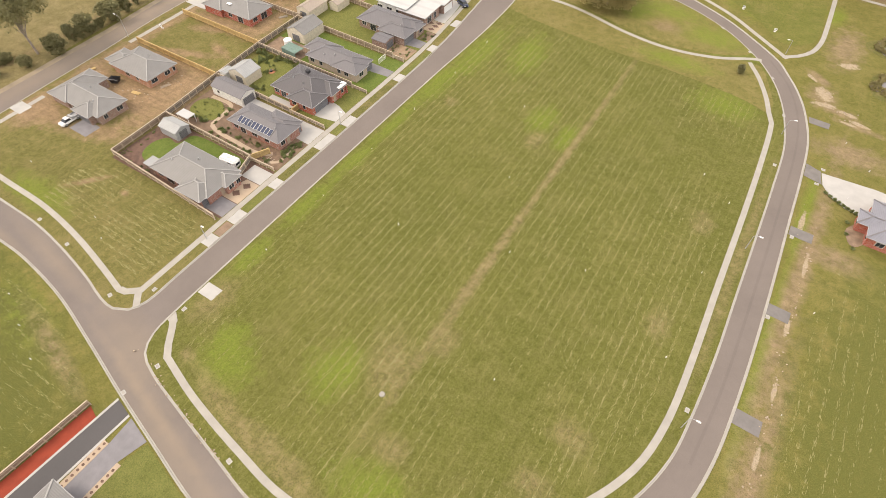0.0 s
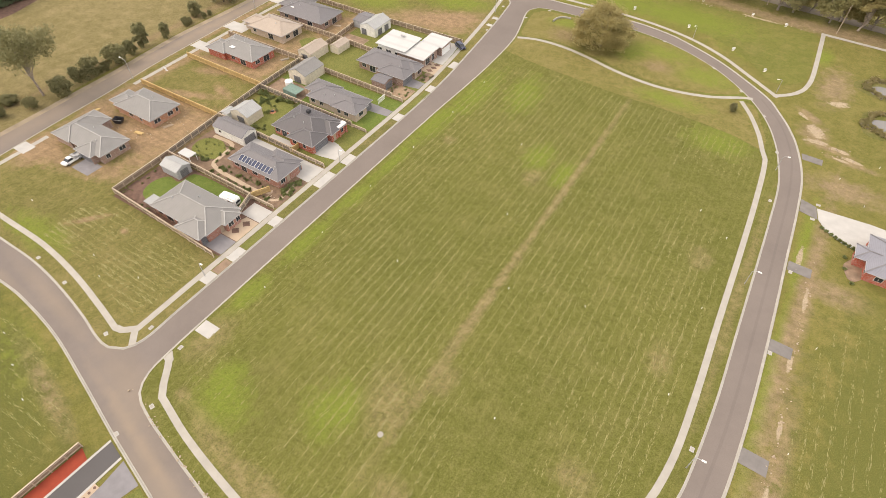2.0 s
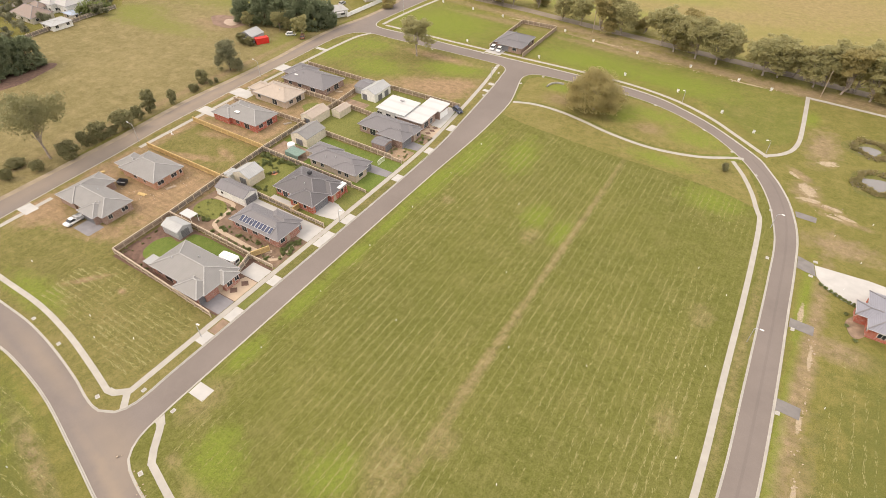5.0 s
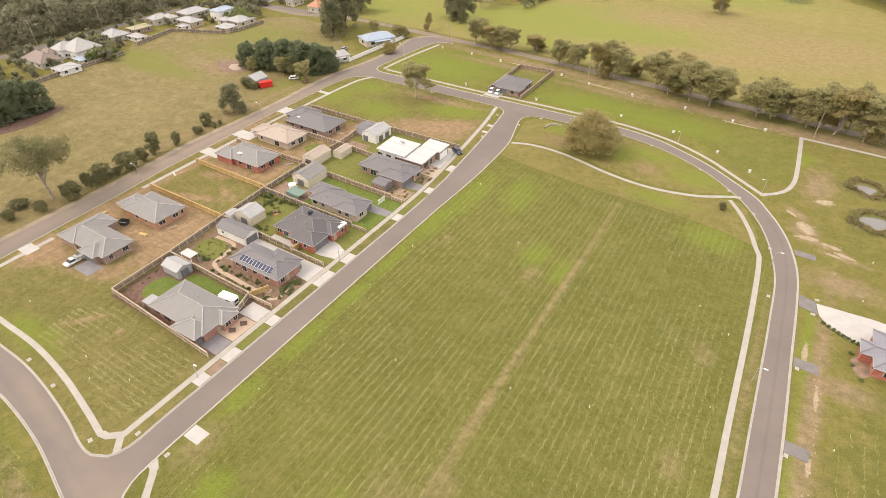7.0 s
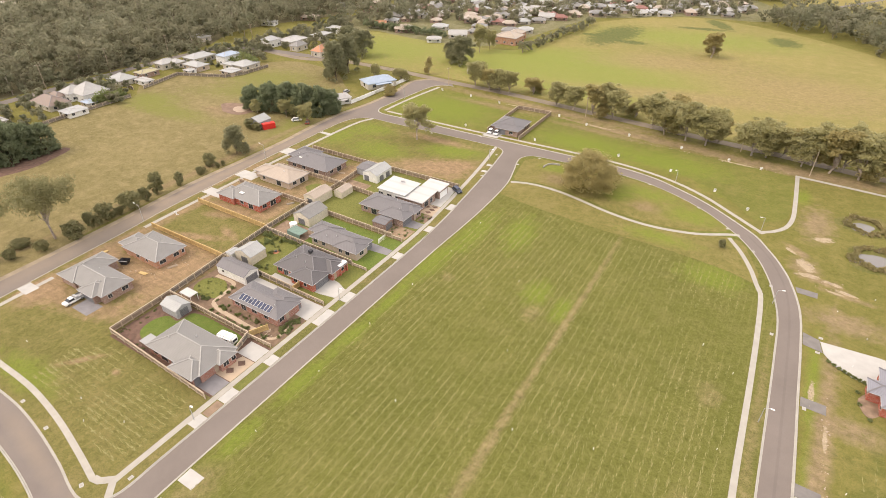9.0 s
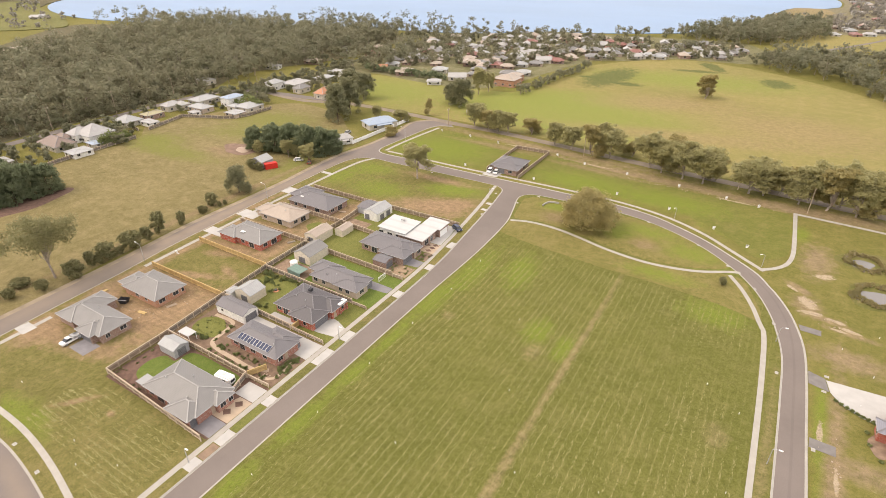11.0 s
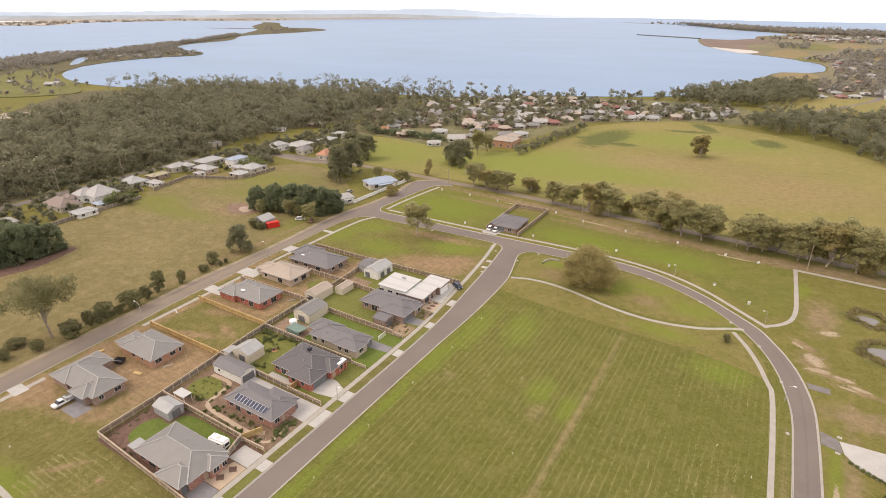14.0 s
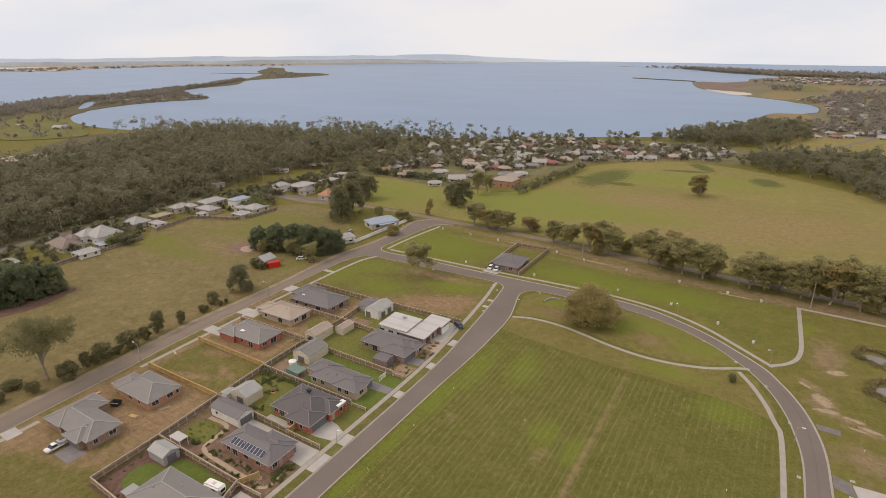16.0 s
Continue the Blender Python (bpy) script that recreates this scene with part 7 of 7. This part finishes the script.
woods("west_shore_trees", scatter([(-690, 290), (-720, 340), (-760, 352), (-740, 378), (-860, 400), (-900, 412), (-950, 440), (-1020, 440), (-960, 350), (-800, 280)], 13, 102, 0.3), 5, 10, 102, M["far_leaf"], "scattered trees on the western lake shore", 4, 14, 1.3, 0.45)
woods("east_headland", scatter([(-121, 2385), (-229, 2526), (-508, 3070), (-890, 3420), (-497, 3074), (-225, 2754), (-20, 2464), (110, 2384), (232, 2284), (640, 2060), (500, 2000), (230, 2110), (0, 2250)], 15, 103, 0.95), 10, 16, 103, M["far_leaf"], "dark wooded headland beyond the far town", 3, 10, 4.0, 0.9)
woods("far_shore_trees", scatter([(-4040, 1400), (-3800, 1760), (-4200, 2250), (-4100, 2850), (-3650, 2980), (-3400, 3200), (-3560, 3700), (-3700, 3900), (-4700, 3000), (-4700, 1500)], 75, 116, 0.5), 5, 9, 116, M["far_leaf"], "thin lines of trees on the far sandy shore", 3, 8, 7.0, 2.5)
# hedges near the paddocks
woods("hedge", [(-143 + 11 * t + random.Random(i).uniform(-1.5, 1.5), 325 + 100 * t) for i, t in enumerate(np.linspace(0, 1, 30))], 4.5, 7.5, 104, M["forest_leaf"], "uneven dark hedge along the pasture", 5, 22, 0.7, 0.45)
woods("clipped_hedge", [(-268 + 64 * t, 331 + 3 * t) for t in np.linspace(0, 1, 30)], 5, 6, 105, M["pine_leaf"], "dark clipped hedge behind the village", 5, 26, 0.7, 0.5)
woods("lane_scrub", [(-274 + 9 * (i % 5) * 0.4, 213 + i * 0.9) for i in range(9)] + [(-271 - 0.6 * (i % 4), 131 + i * 1.1) for i in range(14)], 3, 6, 106, M["shrub_green"], "low scrub at the paddock edge", 6, 40, 0.55, 0.6)
rr = random.Random(109)
reeds = []
for cx, cy, rx, ry in ((34.6, 191.5, 5.2, 5.2), (37.0, 172.0, 6.2, 5.6)):
    for i in range(420):
        a = rr.uniform(0, 6.28)
        k = rr.uniform(0.78, 1.12 + 0.22 * math.sin(2 * a + cx) + 0.16 * math.sin(5 * a + cy))
        if math.sin(3 * a + cx) + rr.uniform(-0.6, 0.6) < -0.7:
            continue
        reeds.append((cx + rx * k * math.cos(a), cy + ry * k * math.sin(a)))
woods("reeds", reeds, 0.4, 0.9, 110, M["reed"], "brown reeds round the farm ponds", 2, 12, 0.3, 0.8)

# light cuttings left in rows by the mower
def cuttings(name, poly, gap, per, seed, z, label, across=False):
    r = random.Random(seed)
    xs, ys = [p[0] for p in poly], [p[1] for p in poly]
    lo, hi, a0, a1 = (min(ys), max(ys), min(xs), max(xs)) if across else (min(xs), max(xs), min(ys), max(ys))
    vs, k = [], lo
    while k < hi:
        t, off = a0, r.uniform(-0.15, 0.15)
        while t < a1:
            t += r.expovariate(per)
            w = k + off + 0.2 * math.sin(t * 0.05 + k) + r.gauss(0, 0.16)
            x, y = (t, w) if across else (w, t)
            dens = noise.noise(Vector((x * 0.045, y * 0.03, seed))) + 0.5 * noise.noise(Vector((x * 0.3, y * 0.12, seed + 4)))
            if dens > r.uniform(-0.45, 0.75) and inside(x, y, poly):
                l, b, h = r.uniform(0.10, 0.42), r.uniform(0.018, 0.045), r.uniform(0.005, 0.022)
                dx, dy = (l, r.uniform(-0.05, 0.05)) if across else (r.uniform(-0.05, 0.05), l)
                ex, ey = (-dy / l * b, b) if across else (b, -dx / l * b)
                vs += [(x - dx - ex, y - dy - ey, z), (x + dx - ex, y + dy - ey, z + h * 0.4), (x + dx + ex, y + dy + ey, z + h), (x - dx + ex, y - dy + ey, z + h * 0.5)]
        k += gap
    ob = new(name, mesh_of(name, np.array(vs), np.arange(len(vs)).reshape(-1, 4), M["straw"]))
    return tagged(ob, label, "cuttings", kind="stuff")


cuttings("cuttings", [(-67, 26), (-64, 17), (-40, 11), (-20, 12), (-3, 22), (6, 33), (11, 45), (11, 120), (8, 140), (-30, 145), (-68, 148)], 1.62, 6.5, 3, 0.165, "pale rows of cut grass on the mown field")
cuttings("lot_cuttings", [(-118, 25), (-101, 24), (-84, 21), (-82, 26), (-82.5, 38), (-112, 39.5), (-119, 34)], 1.35, 15.0, 5, 0.165, "pale rows of cut grass on an empty lot", True)
cuttings("east_cuttings", [(30, 20), (70, 40), (70, 104), (32, 98), (29, 60)], 1.9, 4.0, 6, 0.012, "pale rows of cut grass on an eastern lot")
cuttings("west_cuttings", [(-150, 9), (-112, 9.5), (-92, 8), (-80, 5), (-72, 1), (-72, -30), (-150, -30)], 1.7, 4.0, 7, 0.012, "pale rows of cut grass on a southern lot", True)

# ---------------------------------------------------------------- vehicles
def wheel(parent, x, y, r=0.33, w=0.22):
    bm = bmesh.new()
    bmesh.ops.create_cone(bm, cap_ends=True, segments=16, radius1=r, radius2=r, depth=w, matrix=pose(x, y, r, 90, 0, 0))
    t = part("wheel", bm, M["tyre"], parent)
    bm = bmesh.new()
    bmesh.ops.create_cone(bm, cap_ends=True, segments=12, radius1=r * 0.6, radius2=r * 0.6, depth=w + 0.03, matrix=pose(x, y, r, 90, 0, 0))
    part("rim", bm, M["galv"], t)


def car(x, y, rz, paint, label, z=Z3, tray=False):
    """Nose along +x."""
    top = base("car", x, y, z, rz, label, "car")
    L = 2.55 if tray else 2.2
    part("body", bevelled(boxed(-L, L, -0.88, 0.88, 0.32, 0.98), 0.14, 3), paint, top)
    c0, c1 = (-0.15, 1.15) if tray else (-1.75, 0.95)
    bm = bmesh.new()
    v = [bm.verts.new(p) for p in ((c0, -0.8, 0.95), (c1 + 0.55, -0.8, 0.95), (c1 + 0.55, 0.8, 0.95), (c0, 0.8, 0.95), (c0 + 0.3, -0.64, 1.5), (c1 - 0.15, -0.64, 1.5), (c1 - 0.15, 0.64, 1.5), (c0 + 0.3, 0.64, 1.5))]
    for f in ((0, 1, 5, 4), (1, 2, 6, 5), (2, 3, 7, 6), (3, 0, 4, 7)):
        bm.faces.new([v[i] for i in f])
    part("windows", bm, M["glass"], top, "dark car glazing").name = "glazing"
    part("roof", bevelled(boxed(c0 + 0.25, c1 - 0.1, -0.68, 0.68, 1.46, 1.56), 0.04), paint, top)
    if tray:
        part("tray", boxed(-2.7, -0.25, -0.95, 0.95, 0.9, 1.0), M["galv"], top)
        for a in ((-2.7, -0.25, -0.95, -0.88), (-2.7, -0.25, 0.88, 0.95), (-2.7, -2.62, -0.95, 0.95)):
            part("tray_side", boxed(*a, 0.98, 1.3), M["galv"], top)
        part("toolbox", boxed(-0.9, -0.35, -0.85, 0.85, 1.0, 1.5), M["galv"], top)
    for sx in (-L * 0.62, L * 0.62):
        for sy in (-0.8, 0.8):
            wheel(top, sx, sy)
    for sy in (-0.6, 0.6):
        part("headlight", boxed(L - 0.03, L + 0.02, sy - 0.2, sy + 0.2, 0.62, 0.78), M["white_paint"], top)
        part("tail_light", boxed(-L - 0.02, -L + 0.03, sy - 0.2, sy + 0.2, 0.62, 0.8), M["red_paint"], top)
    return top


car(-135.3, 43.8, -88, M["white_paint"], "white tray back utility parked beside a new house", Z3, True)
car(-83.6, 145.4, -28, M["blue_paint"], "dark blue car parked beside a white house", Z_TOP)
car(-98.6, 198.9, -80, M["white_paint"], "white car parked on a driveway", 0.09)
car(-95.6, 198.7, -80, M["white_paint"], "white hatchback parked on a driveway", 0.09)
car(-177.6, 166.0, 40, M["white_paint"], "old white car standing beside dark cypresses", 0.0)
car(-171.6, 166.5, 130, M["red_dull"], "faded brown car standing beside dark cypresses", 0.0)
car(-186.6, 200.5, 20, M["white_paint"], "white car parked in a cluttered farm yard", 0.0)
car(-184.5, 208.0, 100, M["galv"], "silver car parked in a cluttered farm yard", 0.0)
patch("drive_12", [(-100.2, 194.6), (-93.4, 194.6), (-93.4, 201), (-100, 201)], 0.086, M["concrete_new"], "pale concrete driveway of a lone house", "driveway")

van = base("caravan", -90.6, 54.0, Z3, 6, "white caravan parked beside a brick house", "caravan")
part("body", bevelled(boxed(-2.4, 2.3, -1.1, 1.1, 0.45, 2.5), 0.35, 4), M["white_paint"], van)
part("stripe", boxed(-2.0, 1.9, -1.12, -1.09, 1.0, 1.12), M["dark_metal"], van)
for xx in (-1.2, 0.7):
    part("window", boxed(xx - 0.45, xx + 0.45, -1.13, -1.08, 1.4, 1.95), M["glass"], van)
part("front_window", boxed(2.24, 2.33, -0.6, 0.6, 1.3, 1.9), M["glass"], van)
part("roof_hatch", boxed(-0.4, 0.4, -0.35, 0.35, 2.48, 2.6), M["frame"], van)
for yy in (-1.0, 1.0):
    wheel(van, -0.1, yy)
part("drawbar", bar(bmesh.new(), (2.2, 0, 0.5), (3.4, 0, 0.5), 0.3, 0.1), M["dark_metal"], van)
skip = base("shipping_container", -181.6, 153.4, 0, 62, "bright red container beside a farm shed", "container")
part("body", boxed(-2.6, 2.6, -1.2, 1.2, 0.05, 2.4), M["red_paint"], skip)
for i in range(12):
    for s in (-1, 1):
        part("rib", boxed(-2.5 + i * 0.45, -2.3 + i * 0.45, s * 1.2 - 0.03, s * 1.2 + 0.03, 0.15, 2.3), M["red_paint"], skip)


# ---------------------------------------------------------------- poles, signs, pits
def street_lamp(x, y, turn, z, h=6.2, arm=1.8):
    top = base("street_lamp", x, y, z, turn, "slender galvanised street lamp with an outreach arm", "street lamp", "street lamps")
    bm = bmesh.new()
    tube(bm, [(0, 0, -0.1), (0, 0, h * 0.9)], [0.09, 0.06], 8)
    part("pole", bm, M["galv"], top)
    bm = bmesh.new()
    tube(bm, [(0, 0, h * 0.89), (arm * 0.25, 0, h * 0.97), (arm, 0, h)], [0.06, 0.05, 0.04], 6)
    part("arm", bm, M["galv"], top)
    part("lamp_head", bevelled(boxed(arm - 0.1, arm + 0.65, -0.15, 0.15, h - 0.06, h + 0.08), 0.04), M["white_paint"], top)


for x, y, turn, z in ((-155.6, 76.8, 180, Z_TOP), (-158.3, 129.6, 180, Z_TOP), (15.6, 49, 0, Z_TOP), (15.3, 93, 0, Z_TOP), (14.0, 135, 10, Z_TOP), (-22, 193.4, 250, 0), (7.6, 172.8, 215, 0), (-79.0, 35.6, 0, Z_TOP), (-78.9, 79, 0, Z_TOP), (-153.8, 215, 180, 0), (-86.2, 174, 10, Z_TOP)):
    street_lamp(x, y, turn, z, *((4.2, 0.5) if -80 < x < -78 else (4.4, 1.0) if x > -150 else ()))


def power_pole(x, y, turn, h=9.5):
    top = base("power_pole", x, y, 0, turn, "grey timber power pole with a crossarm", "power pole", "power poles")
    bm = bmesh.new()
    tube(bm, [(0, 0, -0.2), (0, 0, h)], [0.17, 0.12], 8)
    part("pole", bm, M["timber"], top)
    part("crossarm", boxed(-1.1, 1.1, -0.07, 0.07, h - 0.6, h - 0.45), M["timber"], top)
    for xx in (-0.95, 0.0, 0.95):
        part("insulator", boxed(xx - 0.05, xx + 0.05, -0.05, 0.05, h - 0.45, h - 0.25), M["white_paint"], top)


for x, y, turn, h in ((18.2, 223, 80, 9.5), (-6, 233, 80, 8), (-71, 238.5, 80, 9), (-315, 131, 60, 13), (-318.5, 167, 60, 13), (-318, 204, 60, 13), (-147.5, 246, 80, 9), (-302, 255, 40, 12)):
    power_pole(x, y, turn, h)


def lot_sign(x, y, turn, z):
    top = base("lot_sign", x, y, z, turn, "small white lot sign on two stakes", "sign", "lot signs")
    part("board", boxed(-0.42, 0.42, -0.03, 0.03, 0.5, 1.2), M["sign_white"], top)
    part("text_bar", boxed(-0.32, 0.32, -0.045, -0.03, 0.9, 1.02), M["dark_metal"], top)
    for xx in (-0.34, 0.34):
        part("stake", boxed(xx - 0.04, xx + 0.04, 0.03, 0.09, -0.1, 1.15), M["timber"], top)
    part("backing_slab", boxed(-0.4, 0.4, 0.1, 0.45, 0.0, 0.12), M["sign_white"], top)


for x, y in ((-145.3, 236), (-128.4, 235.3), (-112.1, 233.8), (-81.1, 232), (-66.9, 227.8), (-47.7, 225.5), (-26.4, 223.4), (-8.6, 220.7), (2.7, 218.7), (-111.1, 199.6), (-79.1, 200.4), (-45.4, 203), (-25.2, 199.6), (-8.8, 191.6), (2.4, 183.2)):
    lot_sign(x, y, 10, 0)
lot_sign(-151.0, 85.0, 10, Z_TOP)


def pit_lid(x, y, turn, z=Z_TOP):
    top = base("pit_lid", x, y, z, turn, "pale concrete stormwater pit lid at the kerb", "pit lid", "pit lids")
    part("surround", boxed(-0.45, 0.45, -0.36, 0.36, -0.05, 0.05), M["concrete_new"], top)
    part("cover", boxed(-0.3, 0.3, -0.24, 0.24, 0.05, 0.065), M["concrete"], top)


for x, y, turn in ((-112.4, 20.4, 0), (-101.6, 19.3, -8), (-83.8, 16.0, -20), (-77.8, 21.4, 90), (-69.6, 21.4, 90), (-64.4, 10.9, -18), (-42.1, 6.0, -12), (15.6, 52.5, 90), (15.0, 122.4, 90), (13.0, 142.8, 100), (7.0, 158.2, 130), (-1.2, 167.8, 130), (-11.2, 176.8, 145), (-29.1, 185.4, 170),
                   (-70.5, 185.4, 180), (-75.2, 176, 70), (-84.4, 170, 80), (-82.2, 160.6, 80), (-86, 179.6, 80), (-119.2, 185.2, 0), (-100, 192.9, 0)):
    pit_lid(x, y, turn)
for x, y, turn in ((-65.4, 4.6, -14), (24.9, 127.0, 0), (24.4, 121.2, 0), (22.8, 101.6, 90), (22.9, 78.6, 90)):
    pit_lid(x, y, turn, 0.02)

# manhole in the field
mh = base("manhole", -28.6, 27.6, Z_TOP, 0, "round concrete manhole ring in the field", "manhole")
bm = bmesh.new()
bmesh.ops.create_cone(bm, cap_ends=True, segments=20, radius1=0.5, radius2=0.48, depth=0.22, matrix=pose(0, 0, 0.08))
part("ring", bm, M["concrete"], mh)
bm = bmesh.new()
bmesh.ops.create_cone(bm, cap_ends=True, segments=20, radius1=0.4, radius2=0.4, depth=0.04, matrix=pose(0, 0, 0.21))
part("cover", bm, M["concrete"], mh)

# curved wing wall of a culvert in the reserve
setting("culvert_wall", profile_strip(smooth_line([(-66, 178.2), (-65.6, 181), (-64.2, 182.8), (-61.5, 183.4)], 0.5), [(-0.15, 0.1), (-0.15, 0.75), (0.15, 0.75), (0.15, 0.1)]), M["concrete"], "low curved concrete wall in the reserve", "wall")

# ---------------------------------------------------------------- yard clutter
tank = base("water_tank", -113.6, 98.6, Z2, 0, "round white plastic water tank in a yard", "water tank")
bm = bmesh.new()
bmesh.ops.create_cone(bm, cap_ends=True, segments=24, radius1=1.15, radius2=1.15, depth=1.9, matrix=pose(0, 0, 0.95))
part("shell", bm, M["white_paint"], tank)
bm = bmesh.new()
bmesh.ops.create_cone(bm, cap_ends=True, segments=24, radius1=1.18, radius2=0.25, depth=0.4, matrix=pose(0, 0, 2.1))
part("lid", bm, M["white_paint"], tank)
tent = base("shade_house", -109.8, 96.4, Z2, -4, "green shade cloth frame over garden beds", "shade house")
for i, (a, b) in enumerate((((-2.6, -1.6, 1.6), (2.6, -1.6, 1.6)), ((-2.6, 1.6, 1.6), (2.6, 1.6, 1.6)))):
    part("rail", bar(bmesh.new(), a, b, 0.08, 0.08), M["timber"], tent)
part("cloth", boxed(-2.7, 2.7, -1.7, 1.7, 1.62, 1.68), M["shade_cloth"], tent)
part("side_cloth", boxed(-2.7, 2.7, -1.72, -1.66, 0.2, 1.6), M["shade_cloth"], tent)
for sx in (-2.5, 0, 2.5):
    for sy in (-1.6, 1.6):
        part("post", boxed(sx - 0.04, sx + 0.04, sy - 0.04, sy + 0.04, 0, 1.6), M["timber"], tent)
ring = base("fire_pit", -108.8, 86.4, Z1, 0, "round terracotta paved fire pit on a lawn", "fire pit")
bm = bmesh.new()
bmesh.ops.create_cone(bm, cap_ends=True, segments=24, radius1=1.0, radius2=1.0, depth=0.06, matrix=pose(0, 0, 0.03))
part("paving", bm, M["terracotta"], ring)
bm = bmesh.new()
bmesh.ops.create_cone(bm, cap_ends=True, segments=16, radius1=0.35, radius2=0.42, depth=0.4, matrix=pose(0, 0, 0.25))
part("bowl", bm, M["dark_metal"], ring)
dump = base("skip_bin", -140.0, 60.6, Z1, 25, "dark steel skip bin on builder's soil", "skip bin")
bm = bmesh.new()
v = [bm.verts.new(p) for p in ((-0.8, -0.8, 0), (0.8, -0.8, 0), (0.8, 0.8, 0), (-0.8, 0.8, 0), (-1.3, -0.9, 1.2), (1.3, -0.9, 1.2), (1.3, 0.9, 1.2), (-1.3, 0.9, 1.2))]
for f in ((3, 2, 1, 0), (0, 1, 5, 4), (1, 2, 6, 5), (2, 3, 7, 6), (3, 0, 4, 7)):
    bm.faces.new([v[i] for i in f])
part("hopper", bm, M["dark_metal"], dump)
part("rim", boxed(-1.36, 1.36, -0.98, -0.88, 1.14, 1.24), M["galv"], dump)
gate = base("side_gate", -86.4, 106.6, Z1, 90, "white slatted side gate beside a brick house", "gate")
part("gate_frame", boxed(-1.6, 1.6, -0.04, 0.04, 1.5, 1.65), M["white_paint"], gate)
for i in range(7):
    part("slat", boxed(-1.55 + i * 0.5, -1.4 + i * 0.5, -0.03, 0.03, 0.1, 1.5), M["white_paint"], gate)


def timber_stack(x, y, turn, n, mat, label):
    top = base("timber_stack", x, y, Z2, turn, label, "timber")
    r = random.Random(int(x * 3 + y))
    for i in range(n):
        part("plank", boxed(-1.2 + r.uniform(-0.2, 0.2), 1.2 + r.uniform(-0.2, 0.2), -0.5 + 0.2 * (i % 5), -0.33 + 0.2 * (i % 5), 0.08 * (i // 5), 0.08 * (i // 5) + 0.07), mat, top)


timber_stack(-126.2, 135.6, 20, 14, M["timber"], "stack of weathered planks on bare soil")
timber_stack(-125.6, 109.4, 60, 12, M["timber_grey"], "heap of grey planks beside a fence")
timber_stack(-131.5, 60.2, 10, 10, M["timber_new"], "stack of new pine planks on builder's soil")
timber_stack(-127.6, 66.4, 70, 8, M["timber"], "loose planks on builder's soil")
timber_stack(-150.2, 60.4, 80, 12, M["timber_new"], "pallet of pale building timber")
timber_stack(-152.0, 30.8, 30, 8, M["sign_white"], "pale building boards lying on the grass")


def rock_pile(name, places, s0, s1, seed, label, mat):
    r = random.Random(seed)
    bm = bmesh.new()
    for x, y, z in places:
        s = r.uniform(s0, s1)
        m = pose(x, y, z + s * 0.15, r.uniform(0, 40), r.uniform(0, 40), r.uniform(0, 360)) @ Matrix.Diagonal((s, s * r.uniform(0.6, 1), s * 0.55, 1))
        bmesh.ops.create_icosphere(bm, subdivisions=1, radius=0.5, matrix=m)
    return tagged(part(name, bm, mat), label, "rubble", kind="stuff")


rb = random.Random(131)
places = []
for cx, cy, sx, sy, n in ((20.5, 158.5, 1.2, 1.4, 22), (21.5, 153.4, 2.0, 0.5, 18), (26.5, 152.6, 2.2, 0.4, 14), (27.8, 149.2, 2.4, 0.3, 12), (26.6, 90, 0.5, 9, 30), (26.9, 72, 0.4, 8, 26), (27, 52, 0.5, 7, 18), (23.6, 108, 0.3, 4, 12),
                          (-32, 221.5, 7, 0.5, 40), (-5, 220.2, 6, 0.5, 36), (-62, 229, 5, 0.4, 24), (-104, 234.5, 4, 0.4, 14)):
    places += [(rb.gauss(cx, sx), rb.gauss(cy, sy), 0.0) for _ in range(n)]
rock_pile("rubble", places, 0.12, 0.5, 132, "pale rock rubble on stripped soil", M["rock"])
places = [(rb.gauss(-50, 9), 0, Z_TOP) for _ in range(60)]
places = [(x, 6.6 - 0.215 * (x + 50) + rb.gauss(0, 0.35), z) for x, _, z in places]
places += [(rb.uniform(-87, -82), rb.uniform(111, 116.2), Z2) for _ in range(50)] + [(rb.uniform(-85.6, -83.6), rb.uniform(58.6, 61), Z2) for _ in range(24)]
places += [(rb.uniform(-150.5, -126), rb.uniform(58.4, 61.5), Z1) for _ in range(30)] + [(rb.gauss(-130, 2.5), rb.gauss(66, 3), Z1) for _ in range(24)] + [(rb.gauss(-140, 5), rb.gauss(112.5, 0.3), Z1) for _ in range(10)]
rock_pile("garden_stones", places, 0.15, 0.5, 133, "loose stones on beds and bare soil", M["rock"])

# litter of small pale marks in the field: pegs and torn turf
peg_bm = boxed(-0.06, 0.06, -0.03, 0.03, 0.0, 0.5)
peg = base("survey_peg", -24.8, 66.0, Z_TOP, 0, "white painted survey peg in mown grass", "peg", "survey pegs")
part("stake", peg_bm, M["sign_white"], peg)
rq = random.Random(140)
for x, y in ((-66.5, 40), (-66.8, 58), (-67.0, 76), (-67.0, 94), (-66.6, 113), (-66.8, 131), (-48, 60), (-35, 85), (-10, 70), (2, 110), (-44, 110), (9.5, 60), (9.5, 82), (9.2, 104), (-14, 40), (-90, 28), (-97, 24), (-103, 27), (-130, 30)):
    copy_thing(peg, pose(x, y, Z_TOP, rq.uniform(-12, 12), rq.uniform(-12, 12), rq.uniform(0, 180)))
for x, y in ((29, 60), (30, 84), (31, 120), (34, 132), (28, 140), (36, 150), (-92, 3), (-100, 6), (-84, 0)):
    copy_thing(peg, pose(x, y, 0, rq.uniform(-12, 12), rq.uniform(-12, 12), rq.uniform(0, 180)))
